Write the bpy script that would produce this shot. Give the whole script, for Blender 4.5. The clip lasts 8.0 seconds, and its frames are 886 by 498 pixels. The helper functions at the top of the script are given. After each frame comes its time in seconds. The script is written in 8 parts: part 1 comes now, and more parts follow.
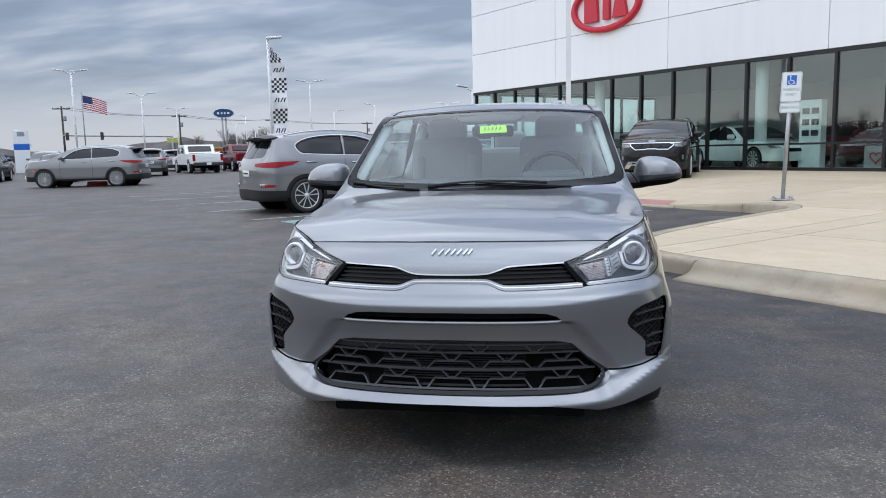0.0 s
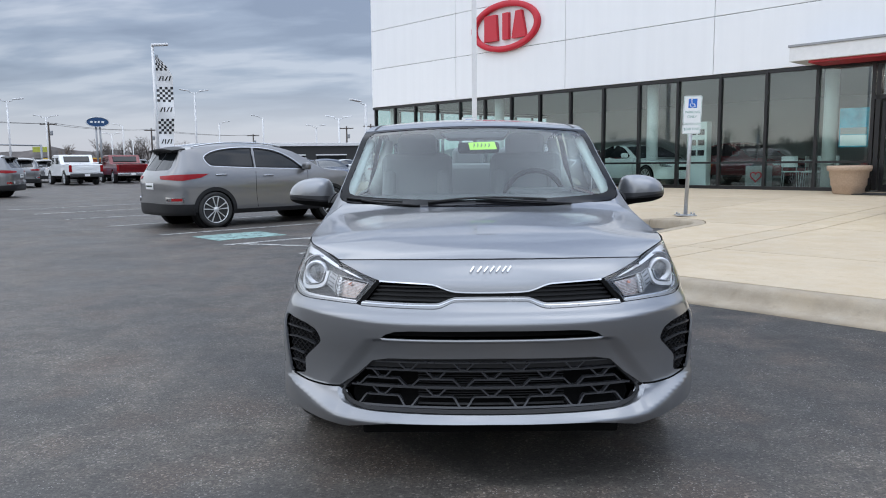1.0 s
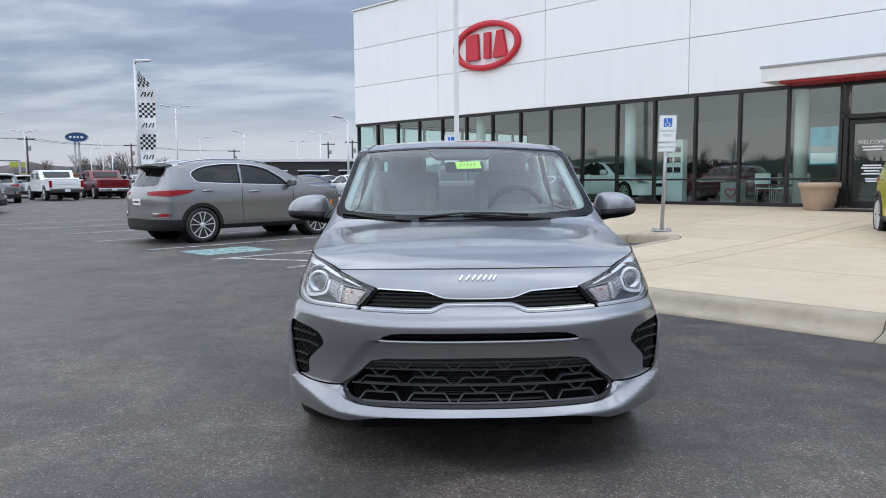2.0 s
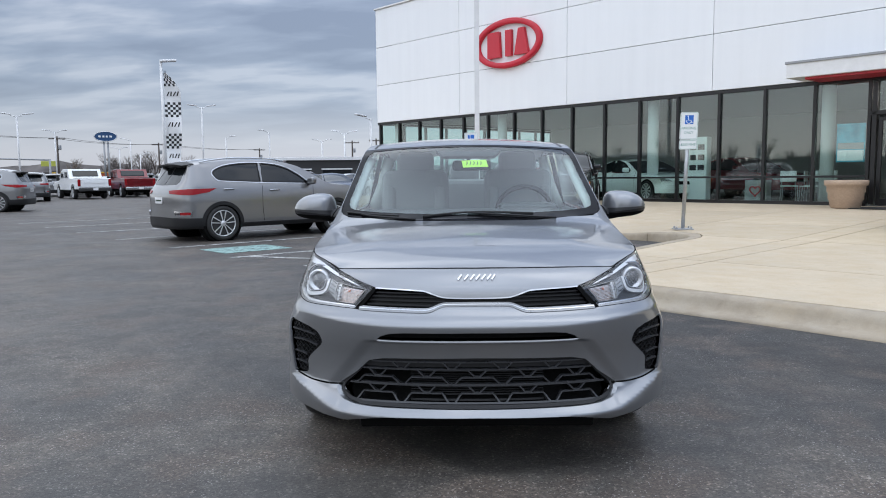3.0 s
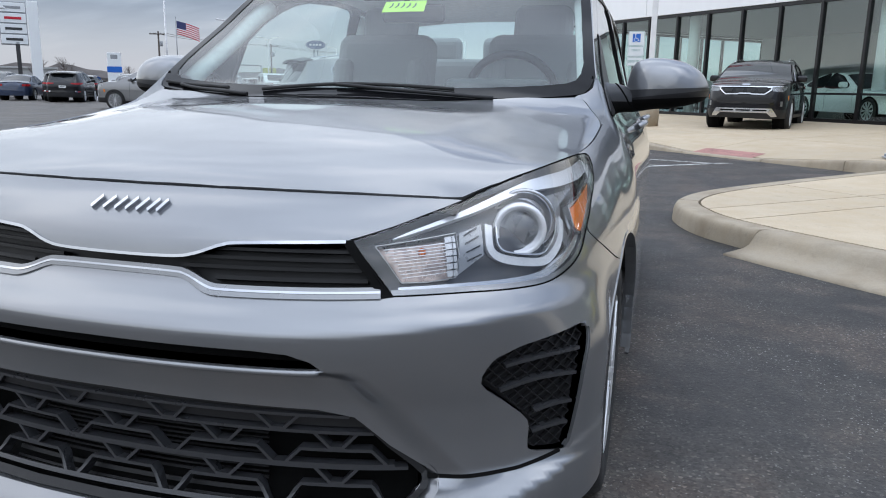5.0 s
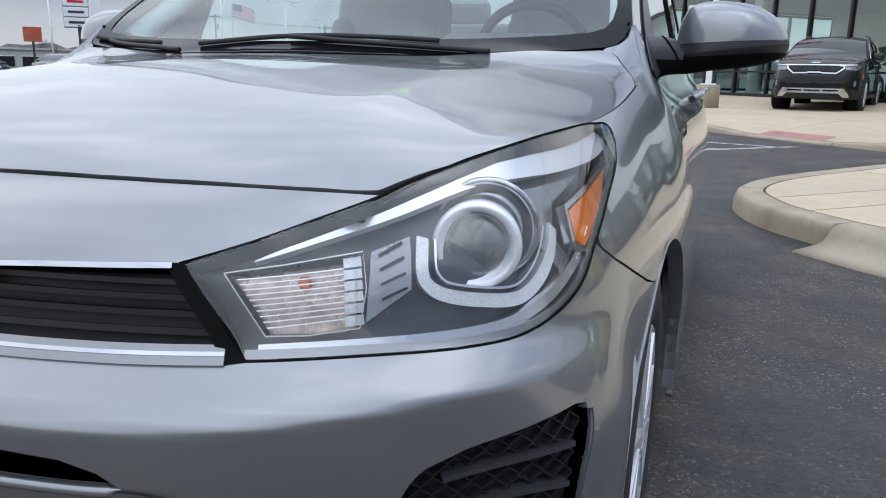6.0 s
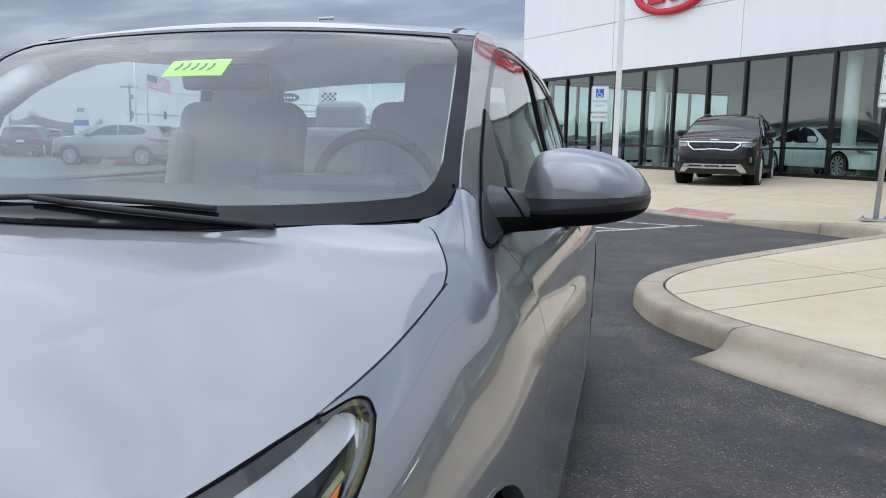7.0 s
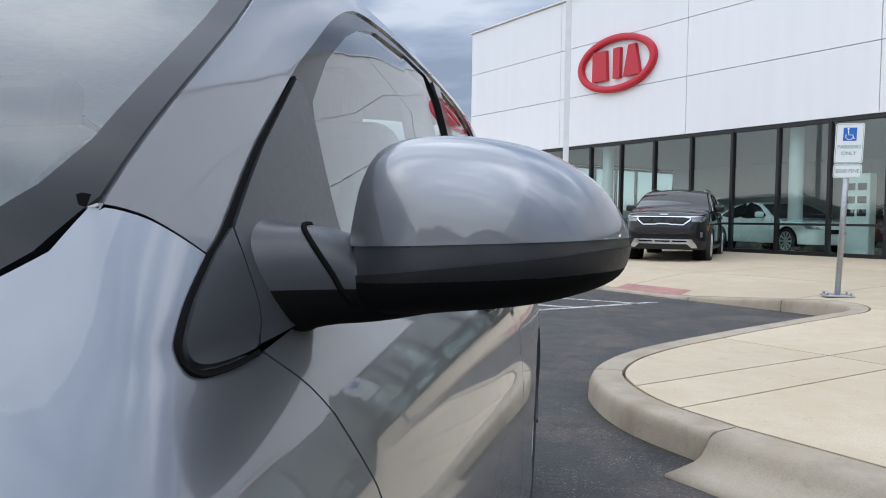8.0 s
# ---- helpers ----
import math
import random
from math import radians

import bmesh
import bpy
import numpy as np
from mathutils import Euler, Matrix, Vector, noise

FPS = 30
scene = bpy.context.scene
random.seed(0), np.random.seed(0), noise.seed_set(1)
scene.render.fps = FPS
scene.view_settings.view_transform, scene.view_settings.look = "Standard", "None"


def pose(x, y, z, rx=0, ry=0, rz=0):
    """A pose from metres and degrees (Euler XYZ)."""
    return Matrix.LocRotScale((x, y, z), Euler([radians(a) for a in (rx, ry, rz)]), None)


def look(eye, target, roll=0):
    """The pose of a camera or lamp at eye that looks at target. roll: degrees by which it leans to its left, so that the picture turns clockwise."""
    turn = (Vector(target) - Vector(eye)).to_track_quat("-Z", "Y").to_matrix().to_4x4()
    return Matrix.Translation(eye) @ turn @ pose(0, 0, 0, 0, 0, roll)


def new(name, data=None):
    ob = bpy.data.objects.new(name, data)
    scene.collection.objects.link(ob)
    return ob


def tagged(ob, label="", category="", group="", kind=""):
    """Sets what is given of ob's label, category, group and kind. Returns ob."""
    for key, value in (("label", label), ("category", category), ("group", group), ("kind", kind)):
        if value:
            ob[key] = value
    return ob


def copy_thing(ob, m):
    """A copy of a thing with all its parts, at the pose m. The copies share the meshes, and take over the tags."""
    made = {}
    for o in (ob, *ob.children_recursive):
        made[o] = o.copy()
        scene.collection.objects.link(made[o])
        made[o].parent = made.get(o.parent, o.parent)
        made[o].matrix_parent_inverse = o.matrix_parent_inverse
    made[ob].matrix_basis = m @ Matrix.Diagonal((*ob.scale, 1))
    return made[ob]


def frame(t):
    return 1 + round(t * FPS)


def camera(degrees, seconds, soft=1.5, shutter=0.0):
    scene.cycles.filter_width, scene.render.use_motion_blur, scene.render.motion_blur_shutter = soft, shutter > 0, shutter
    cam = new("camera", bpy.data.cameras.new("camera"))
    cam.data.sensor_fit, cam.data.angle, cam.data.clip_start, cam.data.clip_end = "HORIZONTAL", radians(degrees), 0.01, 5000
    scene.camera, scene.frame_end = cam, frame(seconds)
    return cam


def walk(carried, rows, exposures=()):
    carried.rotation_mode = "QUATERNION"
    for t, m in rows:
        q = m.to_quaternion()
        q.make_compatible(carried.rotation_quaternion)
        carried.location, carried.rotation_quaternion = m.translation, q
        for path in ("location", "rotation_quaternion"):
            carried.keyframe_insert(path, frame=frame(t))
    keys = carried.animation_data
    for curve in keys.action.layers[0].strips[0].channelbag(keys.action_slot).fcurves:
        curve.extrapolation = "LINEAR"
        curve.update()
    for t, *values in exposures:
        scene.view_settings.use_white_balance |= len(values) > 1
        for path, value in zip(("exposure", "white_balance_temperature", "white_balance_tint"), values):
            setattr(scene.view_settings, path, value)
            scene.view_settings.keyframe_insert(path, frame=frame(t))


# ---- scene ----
cam = camera(61.5, 8.0, soft=1.0)
PATH = [
    (0, (0.422, -2.669, 1.191), (0.102, -0.713, 0.925), -1.4),
    (0.5, (-0.003, -2.629, 1.192), (-0.137, -0.649, 0.938), -1.1),
    (1, (-0.153, -2.677, 1.208), (-0.171, -0.691, 0.975), -0.6),
    (1.5, (-0.199, -2.944, 1.223), (-0.166, -0.955, 1.013), -0.5),
    (2.8, (-0.155, -2.994, 1.22), (-0.125, -1.002, 1.041), -0.4),
    (3, (-0.088, -2.964, 1.224), (-0.12, -0.974, 1.028), -0.6),
    (3.5, (0.212, -2.768, 1.213), (0.088, -0.786, 0.977), -0.0),
    (4, (0.598, -2.271, 1.177), (0.343, -0.31, 0.876), 0.9),
    (4.5, (0.865, -1.639, 1.118), (0.462, 0.284, 0.749), 1.4),
    (4.7, (0.916, -1.376, 1.072), (0.453, 0.531, 0.685), 1.1),
    (5.8, (0.926, -0.474, 0.952), (0.269, 1.355, 0.477), 1.3),
    (6, (0.924, -0.458, 0.952), (0.256, 1.369, 0.488), 1.0),
    (6.5, (0.953, -0.397, 1.028), (0.342, 1.464, 0.622), 0.6),
    (7, (1.024, -0.03, 1.135), (0.536, 1.888, 0.849), 0.9),
    (7.5, (1.032, 0.471, 1.1), (0.629, 2.423, 0.939), 0.7),
    (8, (1.016, 0.841, 1.048), (0.644, 2.804, 0.973), 0.9),
]
walk(cam, [(t, look(eye, target, roll)) for t, eye, target, roll in PATH])

# ---- world, sun and exposure ----
world = bpy.data.worlds.new("overcast_sky")
scene.world = world
world.use_nodes = True
wn, wl = world.node_tree.nodes, world.node_tree.links
wn.clear()


def wnode(kind, **values):
    n = wn.new(kind)
    for k, v in values.items():
        n.inputs[k].default_value = v
    return n


w_out = wn.new("ShaderNodeOutputWorld")
w_bg = wnode("ShaderNodeBackground", Strength=0.1)
w_sky = wn.new("ShaderNodeTexSky")
w_sky.sky_type, w_sky.sun_disc = "NISHITA", False
w_sky.sun_elevation, w_sky.sun_rotation = radians(36), radians(243)
w_co = wn.new("ShaderNodeTexCoord")
w_sep = wn.new("ShaderNodeSeparateXYZ")
wl.new(w_co.outputs["Generated"], w_sep.inputs[0])


def wmath(op, a, b=None):
    n = wn.new("ShaderNodeMath")
    n.operation = op
    for i, v in enumerate((a, b)):
        if isinstance(v, (int, float)):
            n.inputs[i].default_value = v
        elif v is not None:
            wl.new(v, n.inputs[i])
    return n.outputs[0]


# a flat cloud layer, seen in perspective
w_h = wmath("ADD", wmath("MAXIMUM", w_sep.outputs[2], 0.0), 0.20)
w_plane = wn.new("ShaderNodeCombineXYZ")
wl.new(wmath("DIVIDE", w_sep.outputs[0], w_h), w_plane.inputs[0])
wl.new(wmath("DIVIDE", w_sep.outputs[1], w_h), w_plane.inputs[1])
w_map = wn.new("ShaderNodeMapping")
w_map.inputs["Rotation"].default_value = (0, 0, radians(-35))
w_map.inputs["Scale"].default_value = (0.55, 1.15, 1.0)
wl.new(w_plane.outputs[0], w_map.inputs[0])
w_n1 = wnode("ShaderNodeTexNoise", Scale=1.5, Detail=5.0, Roughness=0.5, Distortion=0.35)
w_n2 = wnode("ShaderNodeTexNoise", Scale=4.2, Detail=5.0, Roughness=0.5, Distortion=0.2)
for n in (w_n1, w_n2):
    wl.new(w_map.outputs[0], n.inputs["Vector"])
w_mixn = wmath("ADD", wmath("MULTIPLY", w_n1.outputs["Fac"], 0.55), wmath("MULTIPLY", w_n2.outputs["Fac"], 0.45))
w_ramp = wn.new("ShaderNodeValToRGB")
el = w_ramp.color_ramp.elements
el[0].position, el[0].color = 0.41, (2.10, 2.60, 3.75, 1)
el[1].position, el[1].color = 0.59, (8.3, 8.8, 9.85, 1)
e = el.new(0.50)
e.color = (4.0, 4.75, 6.15, 1)
wl.new(w_mixn, w_ramp.inputs[0])
# low down the layers run together into an even grey
w_even = wn.new("ShaderNodeMapRange")
w_even.inputs["From Min"].default_value, w_even.inputs["From Max"].default_value = 0.08, 0.6
w_even.inputs["To Min"].default_value, w_even.inputs["To Max"].default_value = 0.45, 1.0
wl.new(w_sep.outputs[2], w_even.inputs["Value"])
w_soft = wn.new("ShaderNodeMix")
w_soft.data_type = "RGBA"
w_soft.inputs["A"].default_value = (4.0, 4.7, 6.2, 1)
wl.new(w_even.outputs[0], w_soft.inputs["Factor"])
wl.new(w_ramp.outputs[0], w_soft.inputs["B"])
# the pale warm band above the horizon
w_band = wn.new("ShaderNodeMapRange")
w_band.interpolation_type = "SMOOTHERSTEP"
w_band.inputs["From Min"].default_value, w_band.inputs["From Max"].default_value = 0.0, 0.13
w_band.inputs["To Min"].default_value, w_band.inputs["To Max"].default_value = 1.0, 0.0
wl.new(w_sep.outputs[2], w_band.inputs["Value"])
w_low = wn.new("ShaderNodeMix")
w_low.data_type = "RGBA"
w_low.inputs["B"].default_value = (6.7, 7.1, 8.3, 1)
wl.new(w_band.outputs[0], w_low.inputs["Factor"])
wl.new(w_soft.outputs["Result"], w_low.inputs["A"])
# the cloud is thinner and brighter overhead
w_up = wn.new("ShaderNodeMapRange")
w_up.interpolation_type = "SMOOTHSTEP"
w_up.inputs["From Min"].default_value, w_up.inputs["From Max"].default_value = 0.10, 0.98
w_up.inputs["To Min"].default_value, w_up.inputs["To Max"].default_value = 0.385, 1.30
wl.new(w_sep.outputs[2], w_up.inputs["Value"])
w_gain = wn.new("ShaderNodeMix")
w_gain.data_type, w_gain.blend_type = "RGBA", "MULTIPLY"
w_gain.inputs["Factor"].default_value = 1.0
wl.new(w_low.outputs["Result"], w_gain.inputs["A"])
wl.new(w_up.outputs[0], w_gain.inputs["B"])
# and a darker patch, added over the lot's far side, tones down the mirrored sky
w_dir = wn.new("ShaderNodeVectorMath")
w_dir.operation = "DOT_PRODUCT"
w_dir.inputs[1].default_value = Vector((-.72, .40, .56)).normalized()
wl.new(w_co.outputs["Generated"], w_dir.inputs[0])
w_dim = wmath("ADD", wmath("MULTIPLY", wmath("POWER", wmath("MAXIMUM", w_dir.outputs["Value"], 0.0), 2.2), -0.30), 1.0)
w_dimmed = wn.new("ShaderNodeMix")
w_dimmed.data_type, w_dimmed.blend_type = "RGBA", "MULTIPLY"
w_dimmed.inputs["Factor"].default_value = 1.0
wl.new(w_gain.outputs["Result"], w_dimmed.inputs["A"])
wl.new(w_dim, w_dimmed.inputs["B"])
# clear sky behind, seen thinly through the cloud
w_all = wn.new("ShaderNodeMix")
w_all.data_type = "RGBA"
w_all.inputs["Factor"].default_value = 0.9
wl.new(w_sky.outputs[0], w_all.inputs["A"])
wl.new(w_dimmed.outputs["Result"], w_all.inputs["B"])
wl.new(w_all.outputs["Result"], w_bg.inputs["Color"])
wl.new(w_bg.outputs[0], w_out.inputs[0])

sun = new("sun", bpy.data.lights.new("sun", "SUN"))
sun.data.energy, sun.data.angle, sun.data.color = 0.78, radians(165), (0.965, 0.995, 1.0)
sun.matrix_world = look((-22, -11, 18), (0, 0, 0))
scene.view_settings.exposure = 1.29

# ---- materials ----
class Mat:
    """A node material with one Principled shader and a few short ways to feed it."""

    def __init__(self, name, colour=(.5, .5, .5), rough=0.5, metal=0.0, **more):
        self.m = bpy.data.materials.new(name)
        self.m.use_nodes = True
        self.t = self.m.node_tree
        self.b = self.t.nodes["Principled BSDF"]
        self.out = self.t.nodes["Material Output"]
        self.set("Base Color", (*colour, 1))
        self.set("Roughness", rough)
        self.set("Metallic", metal)
        for k, v in more.items():
            self.set(k.replace("_", " "), v)
        self.co = None

    def set(self, key, v):
        self.b.inputs[key].default_value = v

    def node(self, kind, **values):
        n = self.t.nodes.new(kind)
        for k, v in values.items():
            n.inputs[k.replace("_", " ")].default_value = v
        return n

    def link(self, a, b):
        self.t.links.new(a, b)

    def where(self, scale=(1, 1, 1)):
        co = self.node("ShaderNodeTexCoord")
        mp = self.node("ShaderNodeMapping")
        mp.inputs["Scale"].default_value = scale
        self.link(co.outputs["Object"], mp.inputs[0])
        return mp.outputs[0]

    def noise(self, scale, detail=5.0, rough=0.6, vec=None):
        n = self.node("ShaderNodeTexNoise", Scale=scale, Detail=detail, Roughness=rough)
        self.link(vec or self.where(), n.inputs["Vector"])
        return n.outputs["Fac"]

    def voronoi(self, scale, feature="F1", vec=None):
        n = self.node("ShaderNodeTexVoronoi", Scale=scale)
        n.feature = feature
        self.link(vec or self.where(), n.inputs["Vector"])
        return n.outputs["Distance"]

    def ramp(self, fac, stops):
        r = self.node("ShaderNodeValToRGB")
        e = r.color_ramp.elements
        for i, (p, c) in enumerate(stops):
            k = e[i] if i < 2 else e.new(p)
            k.position, k.color = p, (*(c if isinstance(c, tuple) else (c,) * 3), 1)
        self.link(fac, r.inputs[0])
        return r.outputs[0]

    def mix(self, fac, a, b, mode="MIX"):
        n = self.node("ShaderNodeMix")
        n.data_type, n.blend_type = "RGBA", mode
        for key, v in (("Factor", fac), ("A", a), ("B", b)):
            if isinstance(v, tuple):
                n.inputs[key].default_value = (*v, 1)
            elif isinstance(v, (int, float)):
                n.inputs[key].default_value = v
            else:
                self.link(v, n.inputs[key])
        return n.outputs["Result"]

    def colour(self, c):
        self.link(c, self.b.inputs["Base Color"])
        return self

    def rough(self, r):
        self.link(r, self.b.inputs["Roughness"])
        return self

    def bump(self, height, strength=0.3, distance=0.01):
        n = self.node("ShaderNodeBump", Strength=strength, Distance=distance)
        self.link(height, n.inputs["Height"])
        self.link(n.outputs[0], self.b.inputs["Normal"])
        return self

    def node_range(self, v, low, high):
        n = self.node("ShaderNodeMapRange", From_Min=low, From_Max=high)
        self.link(v, n.inputs["Value"])
        return n.outputs[0]

    def random(self):
        return self.node("ShaderNodeObjectInfo").outputs["Random"]


def pane(name, tint, gloss_rough=0.0, ior=1.5, reflect=1.0, rise=4.6):
    """Thin clear glass: it lets light straight through and mirrors by Fresnel."""
    m = Mat(name)
    t = m.node("ShaderNodeBsdfTransparent", Color=(*tint, 1))
    g = m.node("ShaderNodeBsdfGlossy", Roughness=gloss_rough, Color=(reflect, reflect, reflect, 1))
    f = m.node("ShaderNodeLayerWeight", Blend=0.5)
    r0 = 1.7 * ((ior - 1) / (ior + 1)) ** 2
    steep = m.node("ShaderNodeMath")
    steep.operation = "POWER"
    m.link(f.outputs["Facing"], steep.inputs[0])
    steep.inputs[1].default_value = rise
    mirror_part = m.node("ShaderNodeMapRange", To_Min=r0, To_Max=1.0)
    m.link(steep.outputs[0], mirror_part.inputs["Value"])
    x = m.node("ShaderNodeMixShader")
    m.link(mirror_part.outputs[0], x.inputs[0])
    m.link(t.outputs[0], x.inputs[1])
    m.link(g.outputs[0], x.inputs[2])
    m.link(x.outputs[0], m.out.inputs[0])
    return m.m


def plain(name, colour, rough=0.5, metal=0.0, *, grain=0.06, scale=40.0, bump=0.0, **more):
    """A surface of one colour with a faint grain in tone and gloss."""
    m = Mat(name, colour, rough, metal, **more)
    n = m.noise(scale)
    low, high = (tuple(min(1, c * k) for c in colour) for k in (1 - grain, 1 + grain))
    m.colour(m.ramp(n, [(0.3, low), (0.7, high)]))
    m.rough(m.ramp(m.noise(scale * 0.23), [(0.25, max(0.0, rough * 0.85)), (0.75, min(1, rough * 1.15))]))
    if bump:
        m.bump(n, bump, 0.002)
    return m.m


def car_paint(name, colour, metal=0.75, rough=0.36, dust=0.05, coat=1.62):
    m = Mat(name, colour, rough, metal, Coat_Weight=1.0, Coat_Roughness=0.025, Coat_IOR=coat, Specular_IOR_Level=0.15)
    flake = m.voronoi(2600.0)
    m.colour(m.mix(m.ramp(flake, [(0.2, 0.0), (0.8, 1.0)]), tuple(c * 0.97 for c in colour), tuple(min(1, c * 1.03) for c in colour)))
    m.rough(m.ramp(m.noise(9.0), [(0.3, rough * 0.92), (0.7, rough * 1.1)]))
    film = m.noise(3.0, 8.0, 0.7)
    m.link(m.ramp(film, [(0.35, 0.012), (0.75, dust)]), m.b.inputs["Coat Roughness"])
    return m.m


PAINT = car_paint("steel_grey_paint", (.225, .232, .243), metal=.72, rough=.33, coat=1.70)
PAINT_SUV = car_paint("warm_grey_paint", (.235, .235, .239), rough=.30, dust=0.10, coat=1.5)
PAINT_SILVER = car_paint("silver_paint", (.20, .20, .202), dust=0.15)
PAINT_BLACK = car_paint("black_paint", (.006, .006, .008), metal=0.0, rough=0.4, coat=1.42)
PAINT_WHITE = car_paint("white_paint", (.86, .87, .87), metal=0.0, rough=0.4)
PAINT_RED = car_paint("dark_red_paint", (.16, .008, .012), metal=0.3)
PAINT_LIME = car_paint("yellow_green_paint", (.50, .46, .02), metal=0.1)
PAINT_BLUE = car_paint("dark_blue_paint", (.02, .035, .075), metal=0.4)
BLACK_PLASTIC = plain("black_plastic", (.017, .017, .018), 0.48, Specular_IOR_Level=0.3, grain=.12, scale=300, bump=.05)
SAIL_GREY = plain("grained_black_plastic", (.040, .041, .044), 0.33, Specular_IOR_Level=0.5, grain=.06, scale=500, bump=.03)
SATIN_BLACK = plain("satin_black_plastic", (.007, .007, .0075), 0.42, Specular_IOR_Level=0.25, grain=.08, scale=60)
GLOSS_BLACK = plain("gloss_black_trim", (.012, .012, .013), 0.09, Specular_IOR_Level=0.25, grain=.05)
FRIT = plain("black_glass_border", (.006, .006, .007), 0.10, Specular_IOR_Level=0.16, grain=.05)
# paler black: light caught on grille bars and vent blades is put into the colour
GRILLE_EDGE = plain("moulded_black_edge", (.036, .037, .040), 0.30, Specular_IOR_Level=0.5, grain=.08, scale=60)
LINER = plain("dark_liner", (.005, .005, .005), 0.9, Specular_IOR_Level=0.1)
CHROME = plain("chrome", (.50, .51, .53), 0.09, 1.0, grain=.02)
GREY_METAL = plain("satin_grey_metal", (.24, .243, .248), 0.3, .8, grain=.04)
BLADE_WHITE = plain("satin_white_metal", (.80, .81, .83), 0.25, .35, grain=.03)
SATIN_CHROME = plain("satin_chrome", (.56, .57, .59), 0.24, 1.0, grain=.03)
RUBBER = plain("tyre_rubber", (.022, .022, .022), 0.75, grain=.15, scale=80, bump=.2)
ALLOY = plain("silver_alloy", (.72, .73, .74), 0.32, 0.6, grain=.04)
GLASS = pane("green_tinted_glass", (.84, .955, .925), ior=1.62, rise=5.0)
GLASS_SIDE = pane("side_glass", (.80, .88, .86), ior=2.0)
SCREEN_DARK = plain("dark_car_windscreen", (.03, .035, .038), 0.04, grain=.05, Specular_IOR_Level=0.9)
GLASS_DARK = plain("dark_car_glass", (.01, .012, .014), 0.05, grain=.05, Specular_IOR_Level=0.45)
LENS_CLEAR = pane("clear_lens", (.965, .97, .975), ior=1.48)
SHOP_GLASS = pane("showroom_glass", (.86, .94, .92), ior=1.50)
AMBER = plain("amber_lens", (.82, .20, .01), 0.15, grain=.1, scale=120, Coat_Weight=1.0)
ORANGE_BULB = plain("orange_bulb", (.7, .16, .03), 0.2)
RED_LENS = plain("red_lens", (.27, .006, .010), 0.25, grain=.1, scale=120, Specular_IOR_Level=0.3)
LAMP_GREY = plain("lamp_housing_grey", (.28, .29, .30), 0.28, .55)
LAMP_DARK = plain("lamp_housing_dark", (.050, .052, .058), 0.34, .40, Specular_IOR_Level=0.4)
GUIDE_CLEAR = plain("frosted_light_guide", (.60, .61, .62), 0.22, .15, grain=.18, scale=420, Coat_Weight=.6)
RIBBED = plain("ribbed_reflector", (.42, .42, .42), 0.3, .85, grain=.2, scale=180)
SIGNAL_BOWL = plain("pinkish_reflector", (.46, .37, .33), 0.28, .7, grain=.45, scale=90)
SEAT_CLOTH = plain("grey_seat_cloth", (.27, .275, .28), 0.9, grain=.12, scale=160)
INTERIOR = plain("grey_interior_plastic", (.20, .21, .215), 0.65, grain=.1, scale=200)
DASH = plain("dark_grey_dashboard", (.055, .058, .06), 0.7, grain=.1, scale=200)
HEADLINER = plain("light_grey_headliner", (.62, .63, .62), 0.9, grain=.08)
TAG_GREEN = plain("lime_paper", (.50, .80, .07), 0.6)
INK = plain("dark_ink", (.03, .05, .03), 0.6)
WHITE_METAL = plain("white_painted_steel", (.72, .72, .72), 0.4, grain=.05, scale=6)
GALV = plain("galvanised_steel", (.42, .43, .44), 0.42, .7, grain=.18, scale=25)
GREY_STEEL = plain("grey_steel", (.30, .31, .32), 0.5, .3, grain=.1)
DARK_STEEL = plain("dark_steel", (.05, .05, .05), 0.5, .3)
SIGN_WHITE = plain("sign_white", (.78, .80, .80), 0.35, grain=.03)
SIGN_BLUE = plain("sign_blue", (.012, .13, .52), 0.35, grain=.04)
SIGN_GREEN = plain("sign_green_ink", (.10, .28, .24), 0.4, grain=.04)
OVAL_BLUE = plain("sign_navy", (.012, .06, .16), 0.3, grain=.04)
LOGO_RED = plain("sign_red", (.52, .012, .03), 0.32, grain=.05)
CANOPY_RED = plain("canopy_red", (.42, .02, .03), 0.4, grain=.05)
FLAG_WHITE = plain("banner_white", (.80, .80, .80), 0.8, grain=.05)
FLAG_BLACK = plain("banner_black", (.02, .02, .022), 0.8)
FLAG_RED = plain("flag_red", (.50, .05, .06), 0.8)
FLAG_BLUE = plain("flag_blue", (.04, .05, .14), 0.8)
ORANGE_CONE = plain("red_barrier_plastic", (.62, .06, .05), 0.5)
YELLOW_SIGN = plain("lime_sign", (.42, .44, .07), 0.5)
BRICK_RED = plain("red_storefront", (.42, .10, .05), 0.8, grain=.2, scale=2)
YELLOW_WALL = plain("yellow_storefront", (.66, .40, .05), 0.7, grain=.1, scale=2)
GREY_WALL = plain("grey_storefront", (.40, .40, .39), 0.8, grain=.12, scale=.6)
DARK_WALL = plain("charcoal_panel", (.022, .022, .024), 0.5)
POSTER_BLUE = plain("poster_blue", (.06, .36, .50), 0.35, grain=.35, scale=3)
TERRACOTTA = plain("beige_planter", (.46, .34, .25), 0.7, grain=.12, scale=30, bump=.1)
BARK = plain("bark", (.085, .07, .06), 0.9, grain=.3, scale=20, bump=.4)
TWIGS = plain("bare_twigs", (.13, .11, .10), 0.95, grain=.35, scale=.4)
FAR_WOOD = plain("winter_woodland", (.10, .088, .082), 0.95, grain=.45, scale=.12)
SCREEN = plain("dark_screen", (.02, .02, .025), 0.15)
SHOP_FLOOR = plain("showroom_tile", (.32, .31, .30), 0.2, grain=.08, scale=2)
